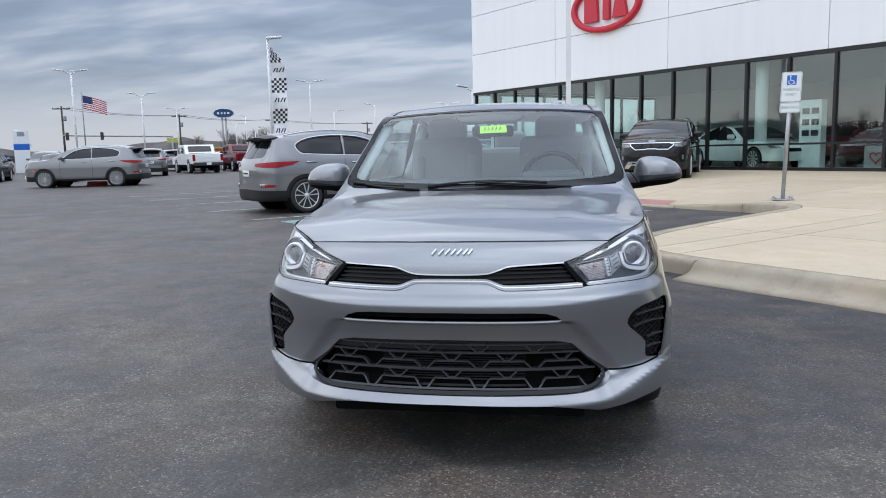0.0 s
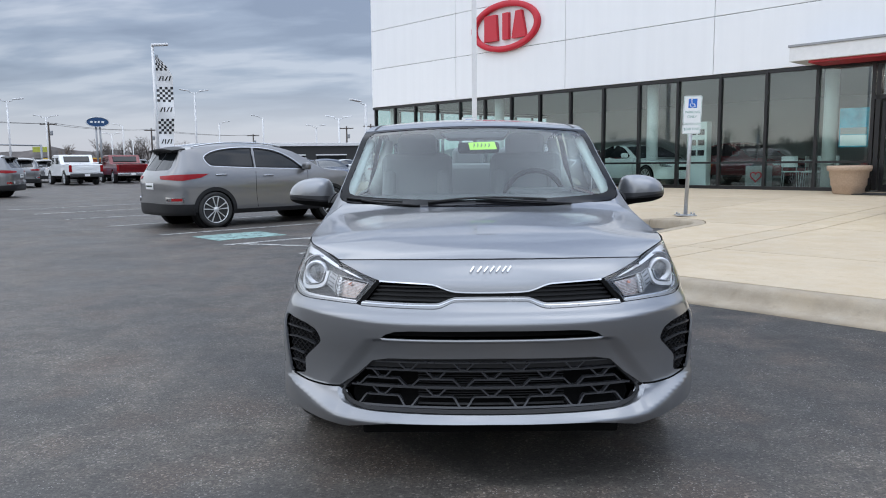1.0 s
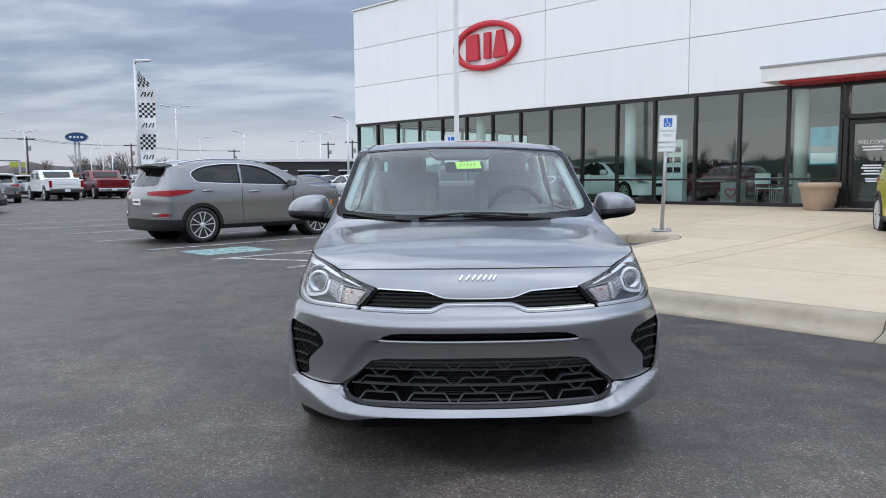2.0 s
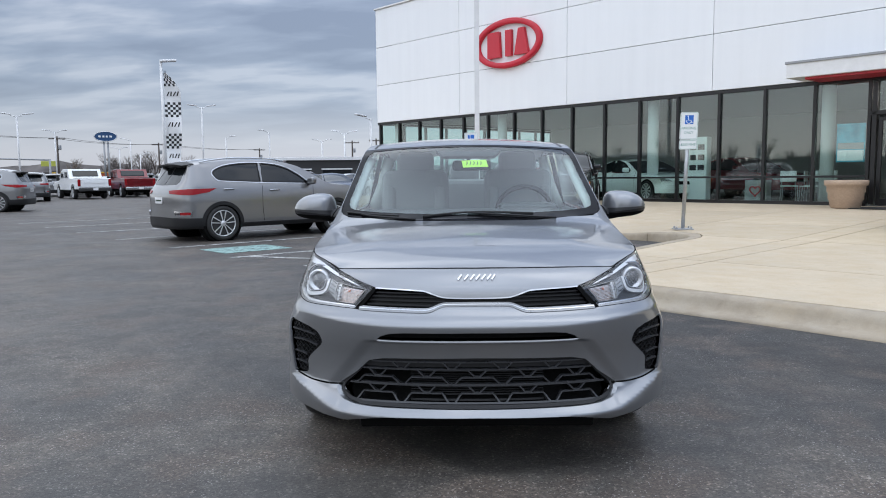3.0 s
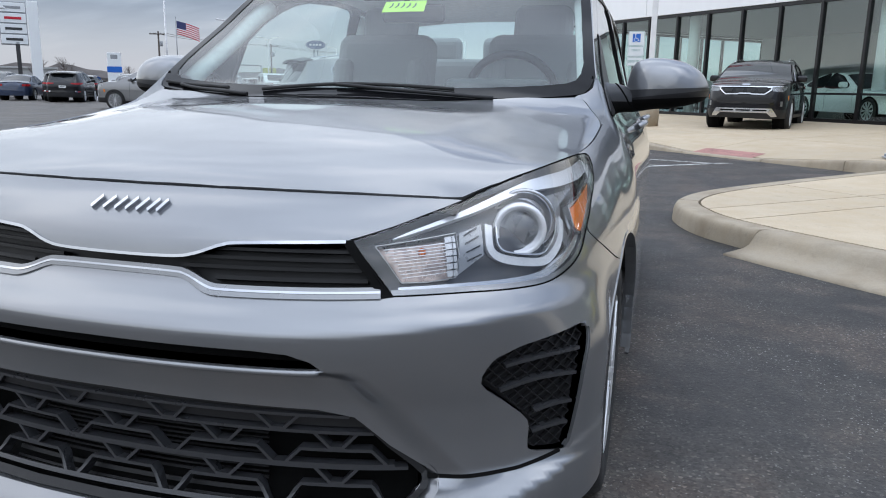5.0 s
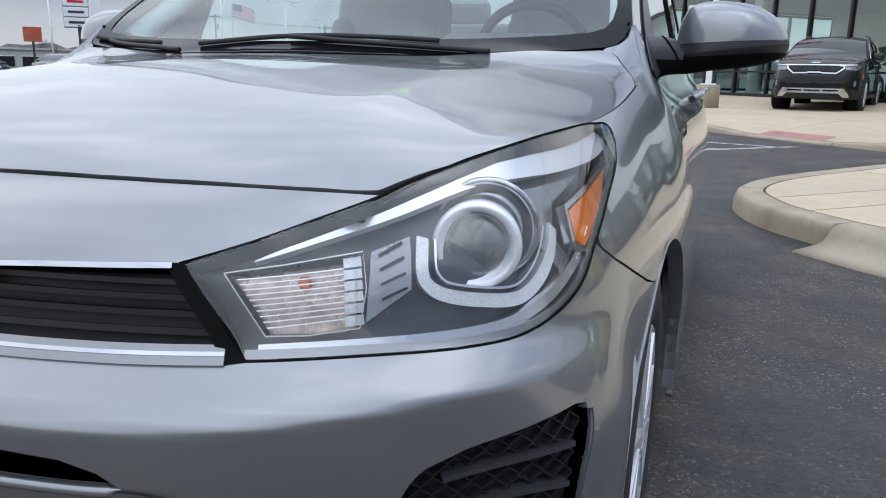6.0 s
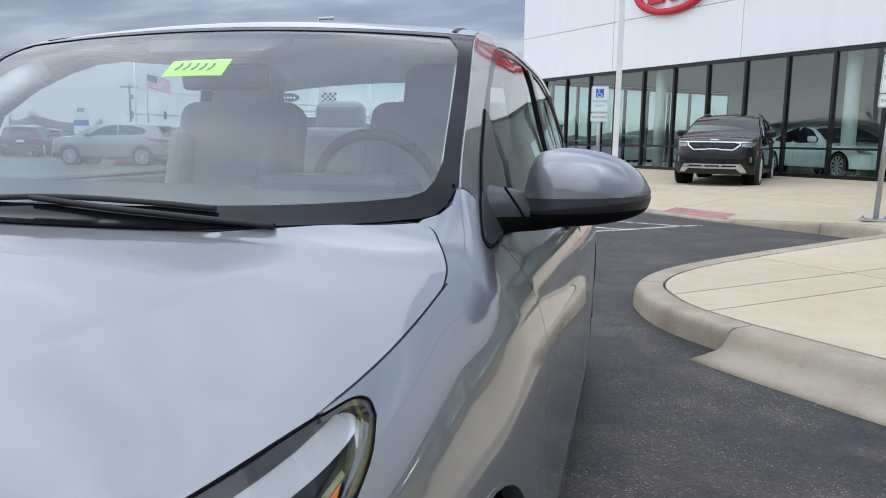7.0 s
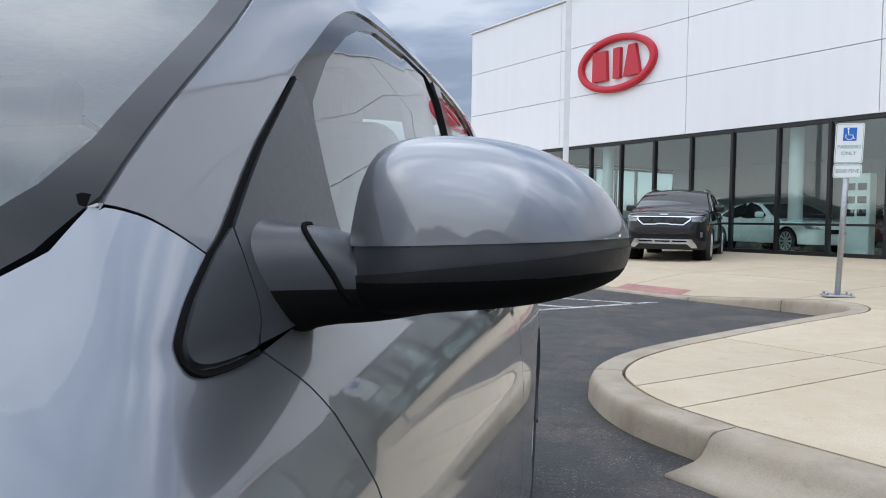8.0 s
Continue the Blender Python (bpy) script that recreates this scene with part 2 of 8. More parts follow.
# hall walls and ceiling toned down: the dim interior is put into their colour
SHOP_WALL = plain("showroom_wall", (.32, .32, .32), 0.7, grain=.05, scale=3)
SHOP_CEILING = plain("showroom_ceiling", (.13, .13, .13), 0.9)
COLUMN = plain("white_column", (.66, .66, .66), 0.55, grain=.05, scale=4)
BLACK_FRAME = plain("black_aluminium", (.018, .018, .019), 0.32, .3, grain=.1)
SKIN_DARK = plain("doormat", (.03, .028, .028), 0.95, grain=.3, scale=90, bump=.4)


def asphalt():
    m = Mat("asphalt", (.05, .05, .05), 0.85)
    big, mid = m.noise(.10, 4), m.noise(.9, 6, .65)
    base = m.ramp(big, [(.35, (.064, .061, .058)), (.65, (.108, .101, .093))])
    base = m.mix(1.0, base, m.mix(m.ramp(mid, [(.32, .0), (.7, 1.0)]), (.52, .515, .51), (1.42, 1.36, 1.27)), "MULTIPLY")
    # a newer, darker lane runs along the kerb; its edge wanders
    sep = m.node("ShaderNodeSeparateXYZ")
    m.link(m.where(), sep.inputs[0])
    across = m.node("ShaderNodeVectorMath")
    across.operation = "DOT_PRODUCT"
    m.link(m.where(), across.inputs[0])
    across.inputs[1].default_value = (.7244, .6894, 0)
    lane = m.node("ShaderNodeMath")
    lane.operation = "MULTIPLY_ADD"
    m.link(m.noise(.35, 4, .6), lane.inputs[0])
    lane.inputs[1].default_value = 4.0
    m.link(across.outputs["Value"], lane.inputs[2])
    newer = m.node("ShaderNodeMath")
    newer.operation = "MULTIPLY"
    m.link(m.node_range(lane.outputs[0], 3.4, 4.9), newer.inputs[0])
    m.link(m.node_range(sep.outputs[0], -3.0, 0.5), newer.inputs[1])
    base = m.mix(1.0, base, m.ramp(newer.outputs[0], [(0.0, (1.0, .99, .98)), (1.0, (.46, .455, .46))]), "MULTIPLY")
    # hand-sized mottling where the binder has worn
    base = m.mix(1.0, base, m.ramp(m.noise(6.5, 5, .7), [(.34, .70), (.5, .98), (.66, 1.30)]), "MULTIPLY")
    base = m.mix(1.0, base, m.ramp(m.noise(1.15, 6, .68), [(.36, (.62, .63, .65)), (.5, (.97, .96, .95)), (.64, (1.34, 1.26, 1.18))]), "MULTIPLY")
    stain = m.ramp(m.noise(1.9, 5, .6), [(.50, 0.0), (.64, .75)])
    base = m.mix(stain, base, (.090, .068, .054))
    # crushed stone: each grain has a tone of its own
    cells = m.node("ShaderNodeTexVoronoi", Scale=115.0)
    m.link(m.where(), cells.inputs["Vector"])
    tone = m.node("ShaderNodeSeparateColor")
    m.link(cells.outputs["Color"], tone.inputs[0])
    grain = m.ramp(tone.outputs[0], [(.0, .52), (.5, .90), (.80, 1.08), (.94, 1.32), (.985, 2.3)])
    base = m.mix(1.0, base, grain, "MULTIPLY")
    fine = m.node("ShaderNodeTexVoronoi", Scale=210.0)
    m.link(m.where(), fine.inputs["Vector"])
    tone2 = m.node("ShaderNodeSeparateColor")
    m.link(fine.outputs["Color"], tone2.inputs[0])
    bright = m.ramp(tone2.outputs[1], [(.972, 0.0), (.98, .7)])
    patch = m.ramp(m.noise(2.2, 5), [(.44, .05), (.60, 1.0)])
    base = m.mix(m.mix(1.0, bright, patch, "MULTIPLY"), base, (.36, .35, .33))
    # chips of pale stone, strewn
    chips = m.node("ShaderNodeTexVoronoi", Scale=38.0)
    m.link(m.where(), chips.inputs["Vector"])
    size = m.node("ShaderNodeSeparateColor")
    m.link(chips.outputs["Color"], size.inputs[0])
    near = m.ramp(chips.outputs["Distance"], [(.10, 1.0), (.15, 0.0)])
    some = m.mix(1.0, m.ramp(size.outputs[2], [(.80, 0.0), (.83, .9)]), patch, "MULTIPLY")
    base = m.mix(m.mix(1.0, near, some, "MULTIPLY"), base, (.42, .405, .38))
    m.colour(base)
    m.rough(m.ramp(mid, [(.3, .46), (.7, .72)]))
    m.set("Specular IOR Level", .5)
    m.bump(m.mix(.5, tone.outputs[1], m.noise(60.0, 4)), .55, .008)
    return m.m


def concrete(name, tone, joint_dark=0.0):
    m = Mat(name, tone, 0.8)
    big, mid, fine = m.noise(.35, 5), m.noise(3.0, 6, .65), m.noise(120.0, 3)
    c = m.ramp(big, [(.3, tuple(v * .84 for v in tone)), (.7, tuple(min(1, v * 1.12) for v in tone))])
    c = m.mix(m.ramp(mid, [(.35, 0.0), (.72, .75)]), c, tuple(v * q for v, q in zip(tone, (.84, .76, .64))))
    c = m.mix(m.ramp(fine, [(.35, .5), (.6, 0.0)]), c, tuple(v * .72 for v in tone))
    spot = m.ramp(m.noise(9.0, 4, .7), [(.62, 0.0), (.72, .5)])
    c = m.mix(spot, c, tuple(v * .55 for v in tone))
    if joint_dark:
        drip = m.ramp(m.noise(2.2, 6, .7, m.where((1, 1, .35))), [(.46, 0.0), (.66, joint_dark)])
        c = m.mix(drip, c, tuple(v * q for v, q in zip(tone, (.50, .46, .42))))
    rnd = m.ramp(m.random(), [(0.0, .93), (1.0, 1.05)])
    c = m.mix(1.0, c, rnd, "MULTIPLY")
    m.colour(c)
    m.bump(m.mix(.5, fine, mid), .45, .006)
    return m.m


def worn_paint(name, tone, wear=.5):
    m = Mat(name, tone, 0.7)
    n, f = m.noise(5.0, 7, .7), m.noise(70.0, 4)
    c = m.ramp(m.mix(.5, n, f), [(.40, tuple(v * .55 + .02 for v in tone)), (.56, tone)])
    worn = m.ramp(m.mix(.55, n, m.noise(26.0, 5)), [(wear - .06, (.065, .064, .063)), (wear + .05, (1.0, 1.0, 1.0))])
    m.colour(m.mix(1.0, c, worn, "MULTIPLY"))
    return m.m


def facade_panel():
    m = Mat("white_wall_panel", (.82, .83, .845), 0.42)
    streak = m.noise(1.6, 5, .6, m.where((2.2, 2.2, .12)))
    c = m.ramp(streak, [(.3, (.81, .82, .835)), (.7, (.84, .85, .865))])
    c = m.mix(m.ramp(m.noise(.5, 5), [(.5, 0.0), (.85, .3)]), c, (.74, .755, .77))
    c = m.mix(1.0, c, m.ramp(m.random(), [(0.0, .97), (1.0, 1.02)]), "MULTIPLY")
    m.colour(c)
    m.bump(m.noise(30.0, 3), .05, .002)
    return m.m


ASPHALT = asphalt()
PLAZA = concrete("tan_concrete", (.57, .475, .345))
KERB = concrete("kerb_concrete", (.42, .36, .275), .5)
LINE_WHITE = worn_paint("worn_white_line", (.55, .55, .53), .47)
STALL_TEAL = worn_paint("worn_teal_paint", (.30, .47, .44), .46)
RAMP_RED = worn_paint("worn_red_ramp", (.44, .21, .18), .38)
PANEL = facade_panel()


# ---- shape tools ----
def pchip(pts):
    """A smooth curve v(u) through (u, v) pairs that never overshoots them."""
    u, v = (np.array(c, float) for c in zip(*pts))
    h, d = np.diff(u), np.diff(v) / np.diff(u)
    m = np.zeros(len(u))
    for i in range(1, len(u) - 1):
        if d[i - 1] * d[i] > 0:
            w1, w2 = 2 * h[i] + h[i - 1], h[i] + 2 * h[i - 1]
            m[i] = (w1 + w2) / (w1 / d[i - 1] + w2 / d[i])
    m[0], m[-1] = d[0], d[-1]

    def curve(q):
        q = np.clip(np.asarray(q, float), u[0], u[-1])
        i = np.clip(np.searchsorted(u, q, side="right") - 1, 0, len(u) - 2)
        t = (q - u[i]) / h[i]
        return (v[i] * (1 + 2 * t) * (1 - t) ** 2 + m[i] * h[i] * t * (1 - t) ** 2
                + v[i + 1] * t * t * (3 - 2 * t) + m[i + 1] * h[i] * t * t * (t - 1))
    return curve


def catmull(pts, n=12, closed=False):
    """Points of a smooth line through the given points, of any dimension."""
    p = [np.array(q, float) for q in pts]
    p = [p[-1]] + p + p[:2] if closed else [2 * p[0] - p[1]] + p + [2 * p[-1] - p[-2]]
    out = []
    for i in range(1, len(p) - 2):
        a, b, c, d = p[i - 1:i + 3]
        for k in range(n):
            t = k / n
            out.append(0.5 * (2 * b + (c - a) * t + (2 * a - 5 * b + 4 * c - d) * t * t + (3 * b - a - 3 * c + d) * t ** 3))
    if not closed:
        out.append(p[-2])
    return np.array(out)


class Shell:
    """A car body: a wall that runs round the plan, F(s, z), and a top T(x, y). y runs back from the nose, x to the car's left."""

    def __init__(self, plan, front, side, rear, centre, edge, crown=2.0, crease=None):
        self.crease = crease
        pts = [(-plan[1][0], plan[1][1])] + list(plan) + [(-plan[-2][0], plan[-2][1])]
        line = catmull(pts, 40)[40:-40]
        step = np.r_[0, np.cumsum(np.linalg.norm(np.diff(line, axis=0), axis=1))]
        self.length = step[-1]
        self.s = np.linspace(0, self.length, 900)
        self.px, self.py = np.interp(self.s, step, line[:, 0]), np.interp(self.s, step, line[:, 1])
        bell = np.exp(-np.linspace(-2.5, 2.5, 31) ** 2 / 2)
        bell /= bell.sum()
        self.px = np.convolve(np.pad(self.px, 15, "reflect", reflect_type="odd"), bell, "valid")
        self.py = np.convolve(np.pad(self.py, 15, "reflect"), bell, "valid")
        tx, ty = np.gradient(self.px, self.s), np.gradient(self.py, self.s)
        k = np.hypot(tx, ty)
        self.nx, self.ny = ty / k, -tx / k
        self.front, self.side, self.rear = pchip(front), pchip(side), pchip(rear)
        self.zc, self.ze, self.crown = pchip(centre), pchip(edge), crown
        ys = np.linspace(self.py[0], self.py[-1], 300)
        self.ys, self.xe = ys, self.F(self.s_at(ys), self.ze(ys))[:, 0]
        mid = 0.2 * self.py[-1]
        self.xe = np.where(ys < mid, self.xe[np.searchsorted(ys, mid)], self.xe)
        back = np.searchsorted(ys, 0.93 * self.py[-1])
        self.xe[back:] = self.xe[back]

    def s_at(self, y):
        return np.interp(y, self.py, self.s)

    def s_of_x(self, x):
        k = len(self.s) // 3
        return np.interp(x, self.px[:k], self.s[:k])

    def F(self, s, z, inward=0.0):
        s, z = np.broadcast_arrays(np.asarray(s, float), np.asarray(z, float))
        over = np.abs(s) > self.length
        s = np.where(over, np.sign(s) * (np.abs(s) - 2 * self.length), s)
        q = np.abs(s)
        nx, ny = np.interp(q, self.s, self.nx), np.interp(q, self.s, self.ny)
        zf = z
        if self.crease:
            # the crease across the nose climbs towards the lamps
            u = np.clip((q - .30) / .60, 0, 1)
            c, r = self.crease[0], self.crease[1] * u * u * (3 - 2 * u)
            low, high = .50, .685
            zf = np.where((z > low) & (z < c + r), low + (z - low) * (c - low) / (c + r - low), z)
            zf = np.where((z >= c + r) & (z < high), high - (high - z) * (high - c) / (high - c - r), zf)
            # the shelf of the lip climbs towards the corner vents, over an upright face
            foot, brow, rise = .249, .37, np.interp(q, (0, .50, .55, .60, .70, .78, .86, .95), (0, 0, .002, .009, .043, .073, .098, .100))
            zf = np.where((z > .22) & (z < foot + rise), .22 + (z - .22) * (foot - .22) / (foot + rise - .22), zf)
            zf = np.where((z >= foot + rise) & (z < brow), brow - (brow - z) * (brow - foot) / (brow - foot - rise), zf)
            # the bumper corners stand out squarely before the wheels, and the doors turn in under the glass
            ease = lambda v: np.clip(v, 0, 1) ** 2 * (3 - 2 * np.clip(v, 0, 1))
            corner = .033 * ease((q - .72) / .22) * ease((1.16 - q) / .20) * ease((.685 - z) / .14) * ease((z - .11) / .10)
            door = np.interp(z, (.64, .70, .76, .82, .888, .935, .955), (0, .007, .017, .025, .021, .008, 0)) * ease((q - 1.52) / .34)
        nose = self.front(zf)
        if self.crease:
            # the lip runs out into the plain corner behind the vents
            nose = nose * (1 - .75 * ease((q - .80) / .12) * ease((.56 - z) / .06))
        off = nx ** 2 * self.side(z) + ny ** 2 * np.where(ny < 0, nose, self.rear(z))
        if self.crease:
            off = off - corner - door
        x, y = np.interp(q, self.s, self.px) - nx * off, np.interp(q, self.s, self.py) - ny * off
        out = np.stack([np.where(s < 0, -x, x), y, z], -1)
        return out - inward * self.FN(s, z) if np.any(inward) else out

    def FN(self, s, z):
        e = 0.004
        a = self.F(s + e, z) - self.F(s - e, z)
        b = self.F(s, z + e) - self.F(s, z - e)
        n = np.cross(a, b)
        return n / np.linalg.norm(n, axis=-1, keepdims=True)

    def T(self, x, y, inward=0.0):
        x, y = np.broadcast_arrays(np.asarray(x, float), np.asarray(y, float))
        zc, xe = self.zc(y), np.interp(y, self.ys, self.xe)
        out = np.stack([x, y, zc - (zc - self.ze(y)) * (np.abs(x) / xe) ** self.crown], -1)
        return out - inward * self.TN(x, y) if np.any(inward) else out

    def TN(self, x, y):
        e = 0.004
        n = np.cross(self.T(x + e, y) - self.T(x - e, y), self.T(x, y + e) - self.T(x, y - e))
        return n / np.linalg.norm(n, axis=-1, keepdims=True)

    def top(self, s):
        """The height at which the wall meets the top."""
        s = np.atleast_1d(np.asarray(s, float))
        lo, hi = np.full(s.shape, 0.4), np.full(s.shape, 2.2)
        for _ in range(40):
            z = (lo + hi) / 2
            p = self.F(s, z)
            under = z < self.T(p[:, 0], p[:, 1])[:, 2]
            lo, hi = np.where(under, z, lo), np.where(under, hi, z)
        return lo


RIO = Shell(
    plan=[(0, 0), (.2, .008), (.4, .038), (.55, .085), (.68, .162), (.77, .256), (.818, .37), (.848, .56), (.868, .82), (.88, 1.2),
          (.88, 2.0), (.88, 2.8), (.872, 3.4), (.845, 3.9), (.78, 4.17), (.65, 4.3), (.4, 4.36), (0, 4.385)],
    front=[(.15, .03), (.19, .002), (.208, -.020), (.218, -.028), (.230, -.0365), (.242, -.0425), (.250, -.0375), (.260, -.027), (.274, -.012), (.288, .002), (.303, .014), (.32, .022), (.40, .027), (.47, .020), (.535, .002), (.56, -.004), (.59, -.009), (.610, -.0105), (.617, -.009), (.626, -.002), (.636, .008),
           (.655, .032), (.685, .06), (.748, .08), (.795, .115), (.83, .155), (.87, .23), (.95, .40)],
    side=[(.15, .08), (.19, .018), (.225, .006), (.262, .002), (.31, .002), (.37, .004), (.5, .0), (.62, .002), (.70, .014), (.76, .034), (.82, .059), (.888, .087),
          (.935, .103), (.955, .109), (1.045, .147), (1.2, .189), (1.386, .239), (1.42, .257), (1.6, .37)],
    rear=[(.15, .10), (.2, .04), (.3, .01), (.5, 0), (.65, .02), (.8, .05), (.95, .06), (1.02, .09), (1.2, .3)],
    centre=[(0, .70), (.10, .80), (.155, .835), (.2, .858), (.3, .888), (.5, .926), (.8, .968), (1.04, .992), (1.06, 1.003), (1.33, 1.175), (1.6, 1.345),
            (1.72, 1.412), (1.85, 1.445), (2.1, 1.47), (2.5, 1.48), (3.0, 1.455), (3.25, 1.41), (3.6, 1.24), (3.93, 1.08), (4.0, 1.065), (4.3, 1.04), (4.385, 1.0)],
    edge=[(0, .66), (.155, .76), (.231, .797), (.3, .834), (.381, .866), (.535, .885), (.607, .889), (1.0, .935), (1.12, .962), (1.165, .990), (1.24, 1.052), (1.5, 1.225), (1.75, 1.382), (1.95, 1.423), (2.4, 1.443),
          (3.0, 1.412), (3.25, 1.36), (3.6, 1.18), (3.93, 1.035), (4.05, 1.0), (4.385, .95)],
    crease=(.612, .034))

# ---- mesh tools ----
def data_of(name, verts, faces, mat, smooth=False, normals=None):
    me = bpy.data.meshes.new(name)
    me.from_pydata([tuple(map(float, v)) for v in verts], [], [tuple(map(int, f)) for f in faces], shade_flat=not smooth)
    me.materials.append(mat)
    me.update()
    if normals is not None:
        me.normals_split_custom_set_from_vertices([tuple(map(float, n)) for n in normals])
    return me


def part(name, shape, material, parent, label=""):
    """Links a bmesh or a mesh as one object under a thing or a part."""
    if isinstance(shape, bmesh.types.BMesh):
        me = bpy.data.meshes.new(name)
        shape.to_mesh(me)
        shape.free()
        me.materials.append(material)
    else:
        me = shape
    ob = new(name, me)
    ob.parent = parent
    if label:
        ob["label"] = label
    return ob


def thing(name, label, category, at=None, group="", kind=""):
    ob = new(name)
    ob.empty_display_size = 0.1
    if at is not None:
        ob.matrix_basis = at if isinstance(at, Matrix) else Matrix.Translation(at)
    return tagged(ob, label, category, group, kind)


def solo(name, shape, material, label, category, at=None, group="", kind=""):
    ob = part(name, shape, material, None)
    if at is not None:
        ob.matrix_basis = at if isinstance(at, Matrix) else Matrix.Translation(at)
    return tagged(ob, label, category, group, kind)


def box(size, at=(0, 0, 0), bevel=0.0, turn=None, bm=None, segments=2):
    """A box, centred on at, with rounded edges; joined to bm when it is given."""
    own = bmesh.new()
    bmesh.ops.create_cube(own, size=1.0)
    bmesh.ops.scale(own, vec=size, verts=own.verts)
    if bevel:
        bmesh.ops.bevel(own, geom=own.edges[:], offset=bevel, segments=segments, affect="EDGES", profile=0.5)
    m = Matrix.Translation(at) @ (turn.to_4x4() if turn is not None else Matrix())
    own.transform(m)
    return join(bm, own)


def join(bm, own):
    if bm is None:
        return own
    me = bpy.data.meshes.new("scratch")
    own.to_mesh(me)
    own.free()
    bm.from_mesh(me)
    bpy.data.meshes.remove(me)
    return bm


def lathe(profile, at=(0, 0, 0), axis="z", n=24, bm=None, smooth=True):
    """Turns (radius, height) pairs round an axis."""
    own = bmesh.new()
    rings = []
    for r, h in profile:
        ring = []
        for k in range(n):
            a = 2 * math.pi * k / n
            c, s = r * math.cos(a), r * math.sin(a)
            ring.append(own.verts.new({"z": (c, s, h), "x": (h, c, s), "y": (s, h, c)}[axis]))
        rings.append(ring)
    for a, b in zip(rings, rings[1:]):
        for k in range(n):
            f = own.faces.new((a[k], a[(k + 1) % n], b[(k + 1) % n], b[k]))
            f.smooth = smooth
    for ring, back in ((rings[0], True), (rings[-1], False)):
        if (ring[0].co - ring[n // 2].co).length > 1e-4:
            own.faces.new(ring[::-1] if back else ring)
    bmesh.ops.remove_doubles(own, verts=own.verts, dist=1e-6)
    own.transform(Matrix.Translation(at))
    return join(bm, own)


def tube(points, radius, n=8, bm=None, closed=False):
    """A round bar along points; radius may be one number or one for each point."""
    own = bmesh.new()
    pts = [Vector(p) for p in points]
    radii = radius if isinstance(radius, (list, tuple)) else [radius] * len(pts)
    rings, side = [], None
    for i, p in enumerate(pts):
        a, b = (pts[i - 1], pts[(i + 1) % len(pts)]) if closed else (pts[max(i - 1, 0)], pts[min(i + 1, len(pts) - 1)])
        d = (b - a).normalized()
        side = (side - side.dot(d) * d).normalized() if side is not None else d.orthogonal().normalized()
        up = d.cross(side)
        rings.append([own.verts.new(p + radii[i] * (math.cos(t) * side + math.sin(t) * up)) for t in (2 * math.pi * k / n for k in range(n))])
    pairs = list(zip(rings, rings[1:])) + ([(rings[-1], rings[0])] if closed else [])
    for a, b in pairs:
        for k in range(n):
            own.faces.new((a[k], a[(k + 1) % n], b[(k + 1) % n], b[k])).smooth = True
    if not closed:
        own.faces.new(rings[0][::-1])
        own.faces.new(rings[-1])
    return join(bm, own)


def prism(outline, low, high, bm=None, axis="z", bevel=0.0):
    """A plate of the given outline between two heights along an axis (z, or y: outline in x, z)."""
    own = bmesh.new()
    put = {"z": lambda u, v, h: (u, v, h), "y": lambda u, v, h: (u, h, v), "x": lambda u, v, h: (h, u, v)}[axis]
    vs = [own.verts.new(put(u, v, low)) for u, v in outline]
    face = own.faces.new(vs)
    out = bmesh.ops.extrude_face_region(own, geom=[face])
    d = Vector(put(0, 0, high - low))
    bmesh.ops.translate(own, vec=d, verts=[g for g in out["geom"] if isinstance(g, bmesh.types.BMVert)])
    bmesh.ops.recalc_face_normals(own, faces=own.faces)
    if bevel:
        bmesh.ops.bevel(own, geom=own.edges[:], offset=bevel, segments=2, affect="EDGES", profile=0.5)
    return join(bm, own)


def inside(poly, pts):
    """Which points lie in a polygon."""
    poly, pts = np.asarray(poly, float), np.asarray(pts, float)
    x, y = pts[:, 0], pts[:, 1]
    hit = np.zeros(len(pts), bool)
    for (x1, y1), (x2, y2) in zip(poly, np.roll(poly, -1, 0)):
        if y1 != y2:
            hit ^= ((y1 > y) != (y2 > y)) & (x < (x2 - x1) * (y - y1) / (y2 - y1) + x1)
    return hit


def densify(poly, step):
    out = []
    poly = np.asarray(poly, float)
    for a, b in zip(poly, np.roll(poly, -1, 0)):
        n = max(1, int(np.ceil(np.linalg.norm(b - a) / step)))
        out += [a + (b - a) * k / n for k in range(n)]
    return np.array(out)


